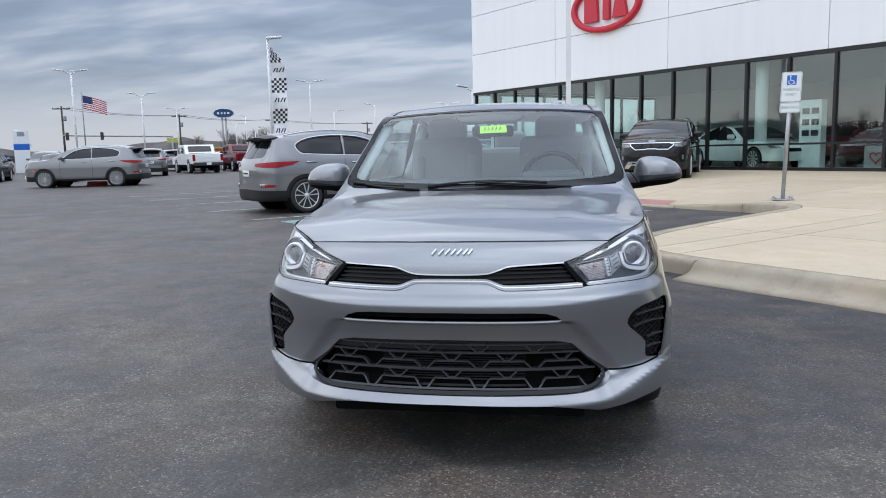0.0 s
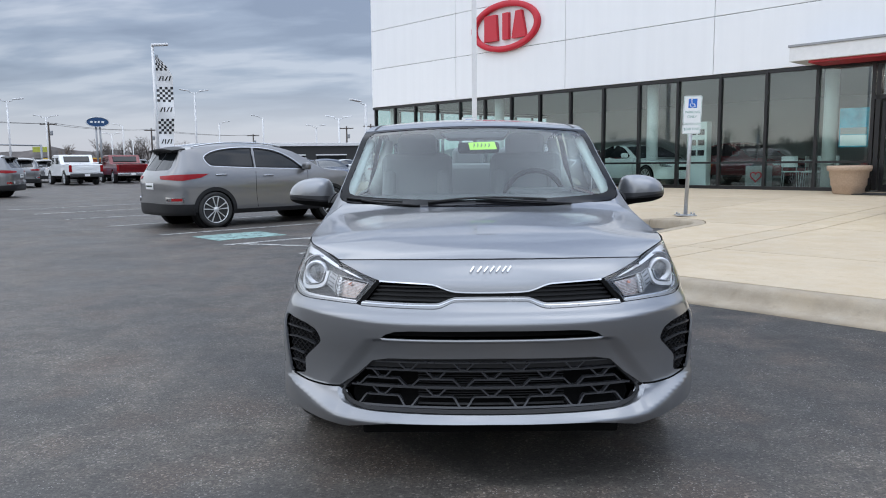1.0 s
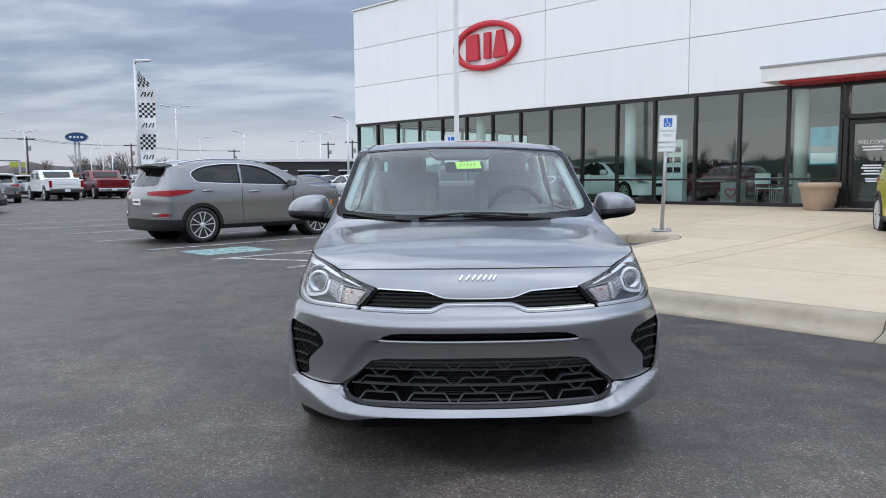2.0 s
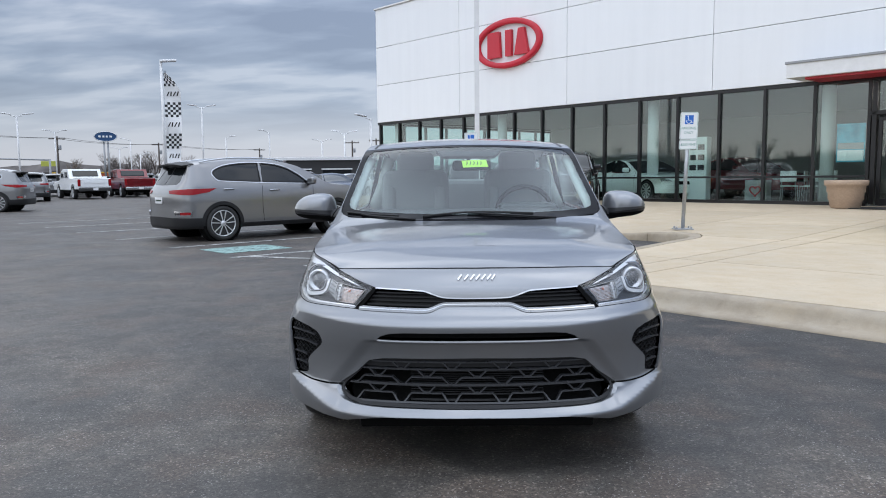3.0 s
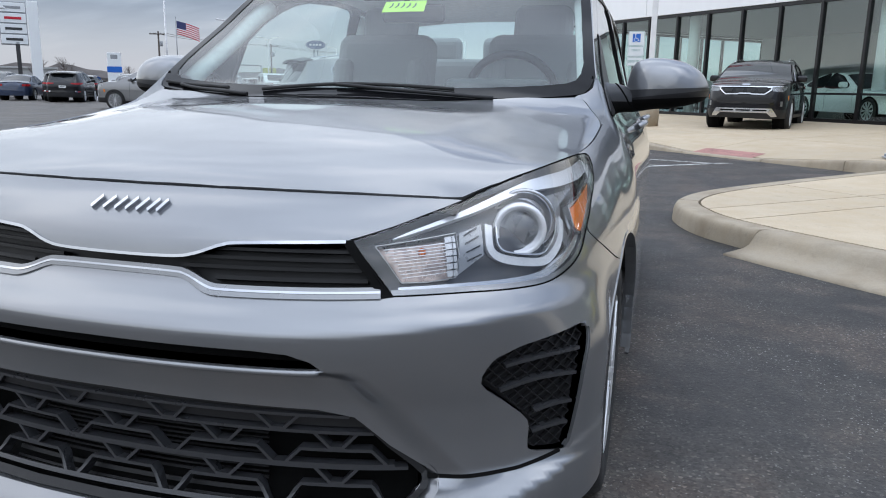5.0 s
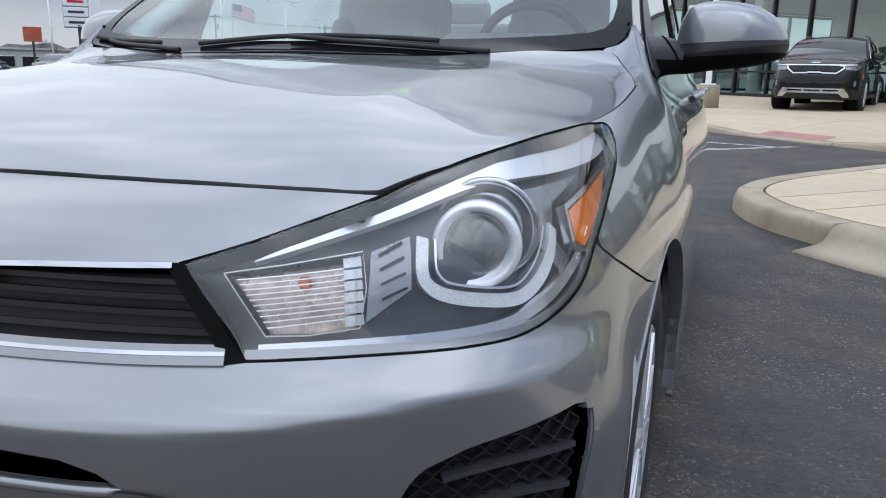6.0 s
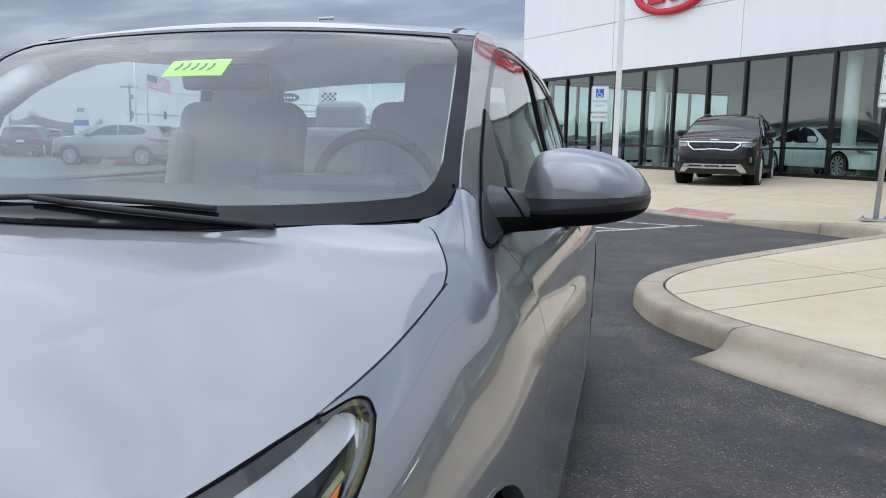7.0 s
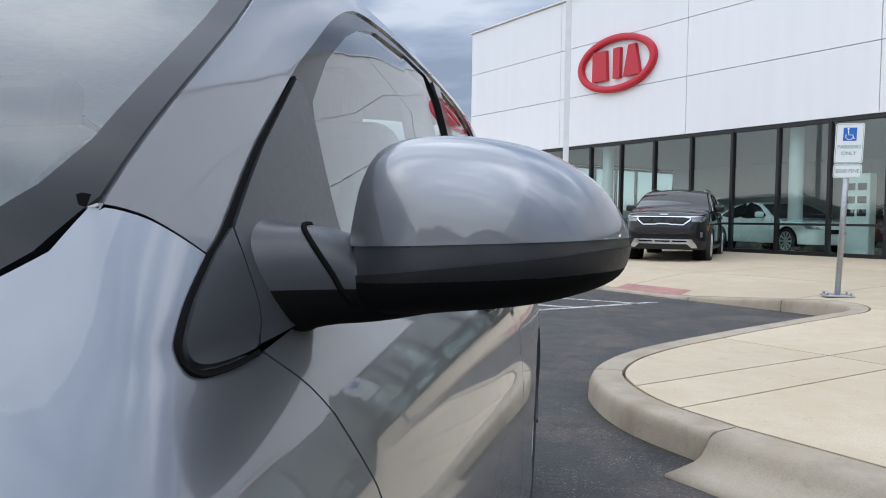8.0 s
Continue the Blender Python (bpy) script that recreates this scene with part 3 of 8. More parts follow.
def sheet(outline, holes=(), step=0.05, edge=None):
    """Triangles over a polygon with holes: points, faces and the closed boundary loops as index lists."""
    from mathutils.geometry import delaunay_2d_cdt
    loops = [densify(p, edge or step) for p in (outline, *holes)]
    pts, edges, spans = [], [], []
    for lp in loops:
        k = len(pts)
        pts += [tuple(p) for p in lp]
        edges += [(k + i, k + (i + 1) % len(lp)) for i in range(len(lp))]
        spans.append((k, len(lp)))
    lo, hi = loops[0].min(0), loops[0].max(0)
    gx, gy = np.meshgrid(np.arange(lo[0] + step / 2, hi[0], step), np.arange(lo[1] + step / 2, hi[1], step))
    grid = np.stack([gx.ravel(), gy.ravel()], -1)
    keep = inside(loops[0], grid)
    for h in loops[1:]:
        keep &= ~inside(h, grid)
    grid = grid[keep]
    bound = np.array(pts)
    if len(grid):
        near = np.array([np.min(np.abs(bound - g).max(1)) for g in grid])
        grid = grid[near > 0.42 * (edge or step)]
    vin = [Vector(p) for p in pts] + [Vector(g) for g in grid]
    v, _, f, ov, _, _ = delaunay_2d_cdt(vin, edges, [], 0, 1e-6)
    v = np.array([tuple(q) for q in v])
    f = [tuple(q) for q in f]
    cen = np.array([v[list(q)].mean(0) for q in f])
    keep = inside(loops[0], cen)
    for h in loops[1:]:
        keep &= ~inside(h, cen)
    f = [q for q, k in zip(f, keep) if k]
    back = {}
    for i, olds in enumerate(ov):
        for o in olds:
            back[o] = i
    rims = [[back[k + i] for i in range(n)] for k, n in spans]
    return v, f, rims


def panel(name, point, normal, outline, mat, holes=(), step=0.05, edge=None, inward=0.0, rim=0.012, mirror=False):
    """A thin shell over part of a curved surface; its open edges turn inward by rim."""
    v, f, rims = sheet(outline, holes, step, edge)
    p, n = point(v[:, 0], v[:, 1]), normal(v[:, 0], v[:, 1])
    p = p - inward * n
    verts, faces, norms = list(p), list(f), list(n)
    fa = np.array(faces)
    if (np.cross(p[fa[:, 1]] - p[fa[:, 0]], p[fa[:, 2]] - p[fa[:, 0]]) * n[fa[:, 0]]).sum() < 0:
        faces = [q[::-1] for q in faces]
    if rim:
        for lp in rims:
            q = len(verts)
            for k, i in enumerate(lp):
                t = p[lp[(k + 1) % len(lp)]] - p[lp[k - 1]]
                side = np.cross(t, n[i])
                side /= np.linalg.norm(side) + 1e-9
                verts += [p[i], p[i] - rim * n[i]]
                norms += [side, side]
            m = len(lp)
            for k in range(m):
                a0, b0 = q + 2 * k, q + 2 * ((k + 1) % m)
                faces.append((a0, a0 + 1, b0 + 1, b0))
    verts, norms = np.array(verts), np.array(norms)
    if mirror:
        verts, norms = verts * (-1, 1, 1), norms * (-1, 1, 1)
        faces = [q[::-1] for q in faces]
    return data_of(name, verts, faces, mat, True, norms)


def ribbon(name, point, normal, line, width, mat, lift=0.0, thick=0.006, mirror=False, taper=False):
    """A flat bar laid along a line on a curved surface; width may vary along it."""
    line = np.asarray(line, float)
    t = np.gradient(line, axis=0)
    t /= np.linalg.norm(t, axis=1, keepdims=True) + 1e-9
    across = np.stack([-t[:, 1], t[:, 0]], -1)
    w = np.asarray(width(np.linspace(0, 1, len(line))) if callable(width) else np.full(len(line), width))[:, None] / 2
    a, b = line + across * w, line - across * w
    rows = []
    for q in (a, b):
        n = normal(q[:, 0], q[:, 1])
        p = point(q[:, 0], q[:, 1])
        rows += [p + n * lift, p + n * (lift - thick)]
    top_a, low_a, top_b, low_b = rows
    verts, faces, m = np.concatenate([top_a, top_b, low_b, low_a]), [], len(line)
    for k in range(m - 1):
        for r in range(4):
            i, j = r * m + k, ((r + 1) % 4) * m + k
            faces.append((i, i + 1, j + 1, j))
    faces += [tuple(r * m for r in range(4)), tuple(r * m + m - 1 for r in (3, 2, 1, 0))]
    if mirror:
        verts = verts * (-1, 1, 1)
    me = data_of(name, verts, faces, mat)
    bm = bmesh.new()
    bm.from_mesh(me)
    bmesh.ops.recalc_face_normals(bm, faces=bm.faces)
    bm.to_mesh(me)
    bm.free()
    return me


def both(half):
    """A closed outline from its right half, which begins and ends on the centre line."""
    half = [tuple(p) for p in half]
    return half + [(-u, v) for u, v in reversed(half) if abs(u) > 1e-6]


def words(name, text, size, mat, parent, m, thick=0.002, align="CENTER"):
    cu = bpy.data.curves.new(name, "FONT")
    cu.body, cu.size, cu.extrude, cu.align_x, cu.align_y = text, size, thick / 2, align, "CENTER"
    ob = bpy.data.objects.new(name, cu)
    me = bpy.data.meshes.new_from_object(ob)
    bpy.data.objects.remove(ob)
    me.materials.append(mat)
    me.transform(m)
    return part(name, me, mat, parent)

# ---- ground, plaza and showroom ----
# The showroom front gives the plan: x runs along it from its far corner, y runs into the building.
FRONT = Matrix.Translation((-3.347, 29.359, 0)) @ Matrix(((.6894, .7244, 0, 0), (-.7244, .6894, 0, 0), (0, 0, 1, 0), (0, 0, 0, 1)))


def plaza_z(y):
    """Level by the kerbs, then a gentle rise to the showroom."""
    return float(np.interp(y, (-13.9, -11.4, -8.2, -5.7, -2.8, 0.0), (.142, .148, .172, .235, .302, .380)))


def slab_z(x, y):
    """The forecourt with its dropped kerb: a ramp down to the asphalt and a flare on either side."""
    across = float(np.interp(x, (13.4, 15.1, 16.75, 18.7), (0, 1, 1, 0)))
    along = float(np.interp(y, (-8.0, -6.3), (1, 0)))
    return plaza_z(y) - across * along * (plaza_z(-8.0) - .022)


solo("ground", box((3000, 3000, 0.4), (0, 0, -0.2)), ASPHALT, "dark grey worn asphalt car park with pale aggregate specks", "asphalt", kind="structure")

nose = catmull([(21.6, -13.77), (21.1, -13.70), (20.7, -13.53), (20.35, -13.27), (20.08, -12.87), (19.9, -12.4), (19.78, -11.9)], 5)
inner = catmull([(19.42, -9.1), (19.38, -8.7), (19.27, -8.38), (19.08, -8.12), (18.8, -8.02)], 5)
flare = [(18.8 - .28 * k, -8.02) for k in range(1, 21)]
rolled = [(float(q), -13.77) for q in np.arange(42, 22.0, -3.0)]
kerb_line = np.array(rolled + list(map(tuple, nose)) + [(19.62, -10.9), (19.5, -9.9)] + list(map(tuple, inner)) + flare)
kerb_dir = np.gradient(kerb_line, axis=0)
kerb_dir /= np.linalg.norm(kerb_dir, axis=1, keepdims=True)
kerb_in = np.stack([kerb_dir[:, 1], -kerb_dir[:, 0]], -1)
if kerb_in[0][1] < 0:
    kerb_in = -kerb_in
KERB_W = 0.19

plaza = thing("plaza", "tan concrete forecourt of large jointed slabs before the showroom", "forecourt", FRONT, kind="structure")


def clip(poly, axis, bound, sign):
    out = []
    for a, b in zip(poly, poly[1:] + poly[:1]):
        ka, kb = sign * (a[axis] - bound), sign * (b[axis] - bound)
        if ka <= 0:
            out.append(a)
        if ka * kb < 0:
            t = ka / (ka - kb)
            out.append(tuple(a[i] + t * (b[i] - a[i]) for i in range(2)))
    return out


slab_edge = [tuple(p) for p in kerb_line + kerb_in * (KERB_W + 0.02)]
slab_area = slab_edge + [(-2.5, -7.81), (-2.5, -0.03), (42, -0.03)]
xs = [-3, 0, 3, 6, 9, 12.3, 15.3, 18.3, 20.78, 21.24, 24.3, 27.3, 30.3, 36, 42]
ys = [-13.9, -11.4, -8.2, -5.7, -2.8, 0]
for x0, x1 in zip(xs, xs[1:]):
    for y0, y1 in zip(ys, ys[1:]):
        poly = slab_area
        for axis, bound, sign in ((0, x0 + .008, -1), (0, x1 - .008, 1), (1, y0 + .008, -1), (1, y1 - .008, 1)):
            poly = clip(poly, axis, bound, sign) if poly else poly
        poly = [p for k, p in enumerate(poly) if math.dist(p, poly[k - 1]) > 1e-3]
        if len(poly) < 3:
            continue
        bm = bmesh.new()
        up = [bm.verts.new((px, py, 1.0)) for px, py in poly]
        dn = [bm.verts.new((px, py, -0.05)) for px, py in poly]
        bm.faces.new(up)
        for k in range(len(poly)):
            bm.faces.new((up[k - 1], up[k], dn[k], dn[k - 1]))
        if y0 == -8.2 and 12 < x0 < 18.5:
            for co, no in [((x0 + .25 * k, 0, 0), (1, 0, 0)) for k in range(1, 12)] + [((0, y0 + .25 * k, 0), (0, 1, 0)) for k in range(1, 10)]:
                bmesh.ops.bisect_plane(bm, geom=bm.verts[:] + bm.edges[:] + bm.faces[:], plane_co=co, plane_no=no)
        for v in bm.verts:
            if v.co.z > .5:
                v.co.z = slab_z(v.co.x, v.co.y)
        bmesh.ops.recalc_face_normals(bm, faces=bm.faces)
        part("slab", bm, PLAZA, plaza)
# the bed that shows dark in the joints
bm = bmesh.new()
bm.faces.new([bm.verts.new((px, py, .006)) for px, py in slab_area])
part("bed", bm, LINER, plaza)
# the red painted landing on the ramp
bm = bmesh.new()
mat_grid = [[bm.verts.new((x - .22 * (y + 7.98), y, slab_z(x, y) + .004)) for x in np.linspace(15.32, 16.58, 6)] for y in np.linspace(-7.98, -7.46, 4)]
for a, b in zip(mat_grid, mat_grid[1:]):
    for k in range(5):
        bm.faces.new((a[k], a[k + 1], b[k + 1], b[k]))
part("ramp_paint", bm, RAMP_RED, plaza, "worn red paint on the dropped kerb")

kerb = thing("kerb", "tan concrete kerb with rounded nose and weathered face", "kerb", FRONT, kind="structure")


def kerb_run(i, j, roll=False):
    """One length of kerb between two points of the kerb line: an upright face, or a rolled one with its gutter."""
    bm = bmesh.new()
    rows = []
    picks = np.linspace(i, j, (j - i) * (14 if roll else 1) + 1)
    for k in picks:
        p, n, d = (np.array([np.interp(k, range(len(v)), v[:, c]) for c in (0, 1)]) for v in (kerb_line, kerb_in, kerb_dir))
        if k == i:
            p = p + 0.005 * d
        if k == j:
            p = p - 0.005 * d
        z = slab_z(*(p + n * .15)) if p[1] > -8.3 else plaza_z(p[1])
        low = min(1.0, z / .14)
        wob = 0.006 * noise.noise((p[0] * 1.7, p[1] * 1.7, 0)) + .003 * noise.noise((p[0] * 9, p[1] * 9, 3))
        if roll:
            prof = [(-.29 + 3 * wob, -.05), (-.285 + 3 * wob, .012), (-.19, .022), (-.10 + wob, .034), (-.055 + wob, .052), (-.028 + wob, .082), (-.006 + wob, .112), (.02, .131), (.055, z - .002), (.09, z), (KERB_W, z), (KERB_W, -.05)]
        else:
            prof = [(-.012, -.05), (-.004 + wob, z * .55), (0.006 + .5 * wob, z - .035 * low), (.015, z - .014 * low), (.034, z - .002 * low), (.07, z), (KERB_W, z), (KERB_W, -.05)]
        rows.append([bm.verts.new((p[0] + n[0] * u, p[1] + n[1] * u, h)) for u, h in prof])
    for a, b in zip(rows, rows[1:]):
        for k in range(len(a) - 1):
            bm.faces.new((a[k], a[k + 1], b[k + 1], b[k])).smooth = k < len(a) - 3
    for r in (rows[0], rows[-1]):
        bm.faces.new(r)
    bmesh.ops.recalc_face_normals(bm, faces=bm.faces)
    return bm


for i in range(7):
    part("kerbstone", kerb_run(i, i + 1, True), KERB, kerb, "rolled concrete kerb with its gutter")
last = len(kerb_line) - 1
cuts = [7, 7 + 16, 7 + 30, 7 + 32, last - 18, last - 13, last - 7, last]
for i, j in zip(cuts, cuts[1:]):
    part("kerbstone", kerb_run(i, j), KERB, kerb)
# walk along the far bays
for x0, x1 in ((-2.5, 2.5), (2.51, 8.0), (8.01, 13.19)):
    part("kerbstone", box((x1 - x0, .19, .22), ((x0 + x1) / 2, -7.925, .068), .02), KERB, kerb)

# bay lines, square to the showroom
marks = thing("bay_markings", "worn white and teal parking bay lines on asphalt", "road marking", FRONT, kind="structure")
for x, y0, y1 in ((2.1, -14.5, -8.3), (4.75, -14.5, -8.3), (7.42, -14.55, -8.3), (10.15, -14.6, -8.3), (12.75, -14.6, -8.3), (15.1, -14.6, -8.7), (16.85, -14.4, -8.7)):
    part("line", box((.1, y1 - y0, .004), (x, (y0 + y1) / 2, .004)), LINE_WHITE, marks)
for k in range(5):
    y = -13.9 + k * 1.1
    part("line", box((2.05, .1, .004), (15.97, y, .0042), turn=Matrix.Rotation(radians(28), 3, "Z")), LINE_WHITE, marks)
part("badge_patch", box((.95, 1.25, .004), (13.95, -13.75, .004)), STALL_TEAL, marks, "faded teal square")

# ---- showroom ----
hall = thing("showroom_building", "white panelled car showroom with a long black-framed glass front", "building", FRONT, kind="structure")
PANEL_W, LENGTH = 5.08, 35.56
levels = (3.5, 5.06, 6.63, 8.2)
for k in range(7):
    for z0, z1 in zip(levels, levels[1:]):
        part("wall_panel", box((PANEL_W - .016, .06, z1 - z0 - .016), (PANEL_W * (k + .5), .0, (z0 + z1) / 2), .006, segments=1), PANEL, hall)
for z0, z1 in zip(levels, levels[1:]):
    for k in range(4):
        part("wall_panel", box((.06, 5.0 - .016, z1 - z0 - .016), (.0, .05 + 5.0 * (k + .5), (z0 + z1) / 2), .006, segments=1), PANEL, hall)
part("wall_core", box((LENGTH, .16, 4.66), (LENGTH / 2, .12, 5.85)), DARK_WALL, hall)
part("wall_core", box((.16, 20, 4.66), (.12, 10, 5.85)), DARK_WALL, hall)
part("wall_panel", box((.14, 6.5, 3.1), (.04, 16.7, 1.95), .006), PANEL, hall)
part("wall_core", box((.2, 20, 7.8), (LENGTH, 10, 4.28)), GREY_WALL, hall)
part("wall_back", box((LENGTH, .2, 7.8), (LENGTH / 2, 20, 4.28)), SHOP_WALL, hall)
part("roof", box((LENGTH, 20, .2), (LENGTH / 2, 10, 8.0)), GREY_WALL, hall)
part("parapet_cap", box((LENGTH + .1, .3, .06), (LENGTH / 2, .06, 8.235), .01), WHITE_METAL, hall)
part("parapet_cap", box((.3, 20, .06), (.06, 10, 8.235), .01), WHITE_METAL, hall)
solo("floor", box((LENGTH - .4, 19.6, .1), (LENGTH / 2, 10, .335)), SHOP_FLOOR, "polished grey showroom floor", "floor", FRONT, kind="structure")
solo("ceiling", box((LENGTH - .4, 19.6, .1), (LENGTH / 2, 10, 3.62)), SHOP_CEILING, "showroom ceiling coloured dark for the dim hall", "ceiling", FRONT, kind="structure")
LIGHT_STRIP = Mat("lit_ceiling_strip", (.9, .9, .9))
LIGHT_STRIP.set("Emission Color", (1, .97, .92, 1))
LIGHT_STRIP.set("Emission Strength", 8.0)
for x in np.arange(20.5, LENGTH - 1, 3.8):
    for y in (4.4, 7.6):
        strip = thing("ceiling_light", "lit white strip lamp under the showroom ceiling", "lamp", FRONT @ pose(x, y, 3.57), "showroom ceiling lamps")
        part("tray", box((1.26, .20, .05), (0, 0, -.025), .008), WHITE_METAL, strip)
        part("diffuser", box((1.2, .14, .02), (0, 0, -.056), .004), LIGHT_STRIP.m, strip, "glowing diffuser")
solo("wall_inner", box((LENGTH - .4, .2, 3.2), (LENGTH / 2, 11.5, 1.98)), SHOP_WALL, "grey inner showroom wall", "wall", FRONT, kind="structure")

glazing = thing("window_1", "black aluminium showroom glazing with tall panes", "window", FRONT, kind="structure")
MULL = [0.16 + 1.275 * k for k in range(16)]
DOOR0 = MULL[-1]
part("sill", box((DOOR0, .13, .09), (DOOR0 / 2, .03, .425), .004), BLACK_FRAME, glazing)
part("header", box((LENGTH, .12, .1), (LENGTH / 2, .05, 3.45), .004), BLACK_FRAME, glazing)
for x in MULL:
    part("mullion", box((.075, .13, 3.0), (x, .03, 1.94), .004), BLACK_FRAME, glazing)
for a, b in zip(MULL, MULL[1:]):
    w, c = b - a - .075, (a + b) / 2
    part("transom", box((w, .11, .055), (c, .035, 1.1), .003), BLACK_FRAME, glazing)
    for z0, z1 in ((.47, 1.072), (1.128, 3.4)):
        ob = part("pane", box((w - .004, .008, z1 - z0), (c, .04, (z0 + z1) / 2)), SHOP_GLASS, glazing)
part("sill", box((.13, 13.4, .09), (.03, 6.8, .425), .004), BLACK_FRAME, glazing)
part("header", box((.12, 13.4, .1), (.05, 6.8, 3.45), .004), BLACK_FRAME, glazing)
for k in range(11):
    part("mullion", box((.13, .075, 3.0), (.03, .16 + 1.275 * k, 1.94), .004), BLACK_FRAME, glazing)
for k in range(10):
    c = .16 + 1.275 * (k + .5)
    part("transom", box((.11, 1.2, .055), (.035, c, 1.1), .003), BLACK_FRAME, glazing)
    for z0, z1 in ((.47, 1.072), (1.128, 3.4)):
        part("pane", box((.008, 1.196, z1 - z0), (.04, c, (z0 + z1) / 2)), SHOP_GLASS, glazing)
for x in (.75, 6.75, 13.05, 18.15, 24.3):
    solo("column", lathe([(.17, .385), (.17, 3.57)], (0, 0, 0)), COLUMN, "round white column inside the showroom glass", "column",
         FRONT @ Matrix.Translation((x, .55, 0)), group="showroom columns", kind="structure")

# entrance under the canopy
door = thing("door_1", "black framed glass entrance door with white lettering", "door", FRONT, kind="structure")
part("door_frame", box((.1, .16, 2.95), (DOOR0 + .12, .03, 1.9), .004), BLACK_FRAME, door)
part("door_frame", box((3.2, .16, .1), (DOOR0 + 1.6, .03, 2.62), .004), BLACK_FRAME, door)
for k in range(3):
    x0 = DOOR0 + .2 + k * 1.05
    for at, size in (((x0 + .05, .03, 1.46), (.08, .07, 2.1)), ((x0 + .97, .03, 1.46), (.08, .07, 2.1)), ((x0 + .51, .03, .48), (.84, .07, .16)), ((x0 + .51, .03, 2.47), (.84, .07, .09))):
        part("stile", box(size, at, .004), BLACK_FRAME, door)
    part("pane", box((.83, .01, 1.86), (x0 + .51, .035, 1.49)), SHOP_GLASS, door)
part("pane", box((3.0, .01, .75), (DOOR0 + 1.7, .04, 3.03)), SHOP_GLASS, door)
words("lettering", "WELCOME!", .13, SIGN_WHITE, door, pose(DOOR0 + .71, .024, 1.98, 90))
for k, (w, z) in enumerate(((.46, 1.87), (.42, 1.80), (.4, 1.42), (.46, 1.36), (.34, 1.29), (.44, 1.22), (.28, 1.1), (.24, 1.04))):
    part("lettering", box((w, .004, .035), (DOOR0 + .71, .026, z)), SIGN_WHITE, door)
part("handle", tube([(DOOR0 + 1.1, -.02, 1.2), (DOOR0 + 1.1, -.06, 1.25), (DOOR0 + 1.1, -.06, 1.7), (DOOR0 + 1.1, -.02, 1.75)], .014), SATIN_CHROME, door)
part("side_light", box((12, .01, 2.9), (DOOR0 + 9.3, .04, 1.9)), SHOP_GLASS, door)

canopy = thing("entrance_canopy", "pale grey entrance canopy with a red underside", "canopy", FRONT, kind="structure")
part("fascia", box((14, 1.0, .34), (17.69 + 7, -.52, 3.69), .01), WHITE_METAL, canopy)
part("cap", box((14.06, 1.06, .06), (17.69 + 7, -.52, 3.885), .008), GREY_STEEL, canopy)
part("soffit", box((13.4, .9, .12), (18.1 + 6.7, -.46, 3.52), .01), CANOPY_RED, canopy)

# ---- the grey saloon ----
saloon = thing("saloon_car", "steel grey compact saloon car parked on dark asphalt", "car")
FP, FNM, TP, TNM = RIO.F, RIO.FN, RIO.T, RIO.TN


def sz(pts):
    """Side outlines: (distance behind the nose, height) to the wall's own run and height."""
    return [(float(RIO.s_at(y)), z) for y, z in pts]


def pair(name, outline, mat, label="", holes=(), **kw):
    """A panel on the car's left and its mirror on the right."""
    a = part(name, panel(name, FP, FNM, outline, mat, holes, **kw), mat, saloon, label)
    b = part(name, panel(name, FP, FNM, outline, mat, holes, mirror=True, **kw), mat, saloon, label)
    return a, b


def strips(name, line, width, mat, parents=None, label="", **kw):
    for k in (False, True):
        part(name, ribbon(name, FP, FNM, line, width, mat, mirror=k, **kw), mat, parents[k] if parents else saloon, label)


ARCH_S, ARCH_Z, ARCH_R = float(RIO.s_at(.84)), .312, .366
REAR_S = float(RIO.s_at(3.45))


def arc(s0, a0, a1, n=22, r=ARCH_R):
    return [(s0 + r * math.cos(radians(a)), ARCH_Z + r * math.sin(radians(a))) for a in np.linspace(a0, a1, n)]


# outlines, as run round the nose and height
lamp_low = catmull([(.532, .673), (.657, .677), (.77, .6785), (.844, .683), (.903, .698), (.963, .722), (1.021, .754), (1.114, .793), (1.209, .828), (1.252, .858)], 6)
lamp_rear = catmull([(1.252, .858), (1.25, .874), (1.222, .884), (1.165, .8865)], 4)[1:]
lamp_top = [tuple(p) for p in catmull([(1.15, .8878), (1.06, .8862), (.98, .8815), (.93, .8757), (.886, .8685), (.84, .8597), (.805, .852), (.77, .8445)], 3)] + [(.73, .8345), (.688, .8215), (.61, .802), (.537, .7815), (.457, .759)]
LAMP = [tuple(p) for p in lamp_low] + [tuple(p) for p in lamp_rear] + lamp_top
low_edge = pchip([(0, .248), (.35, .244), (.5, .222), (.545, .211), (.57, .215), (.65, .221), (.75, .234), (.9, .258), (1.1, .285)])

seam_bumper = [(1.21, .663), (1.135, .694), (1.07, .723), (1.033, .744)]
lamp_under = [tuple(p) for p in lamp_low if p[0] < 1.03][::-1]
bonnet_line = [(.690, .8240), (.646, .8258), (.585, .8275), (.524, .8287), (.40, .830), (.31, .8308), (.17, .8314), (0, .8315)]
bumper_half = [(0, low_edge(0))] + [(u, float(low_edge(u))) for u in np.linspace(.08, 1.075, 18)] + arc(ARCH_S, 189, 115, 12) + seam_bumper + lamp_under \
    + [(.452, .761), (.537, .783), (.61, .8035)] + bonnet_line
grille_half = [(0, .719), (.12, .721), (.165, .728), (.215, .744), (.26, .7495), (.447, .757), (.517, .673), (.24, .668), (.195, .671), (.150, .688), (.12, .692), (0, .693)]
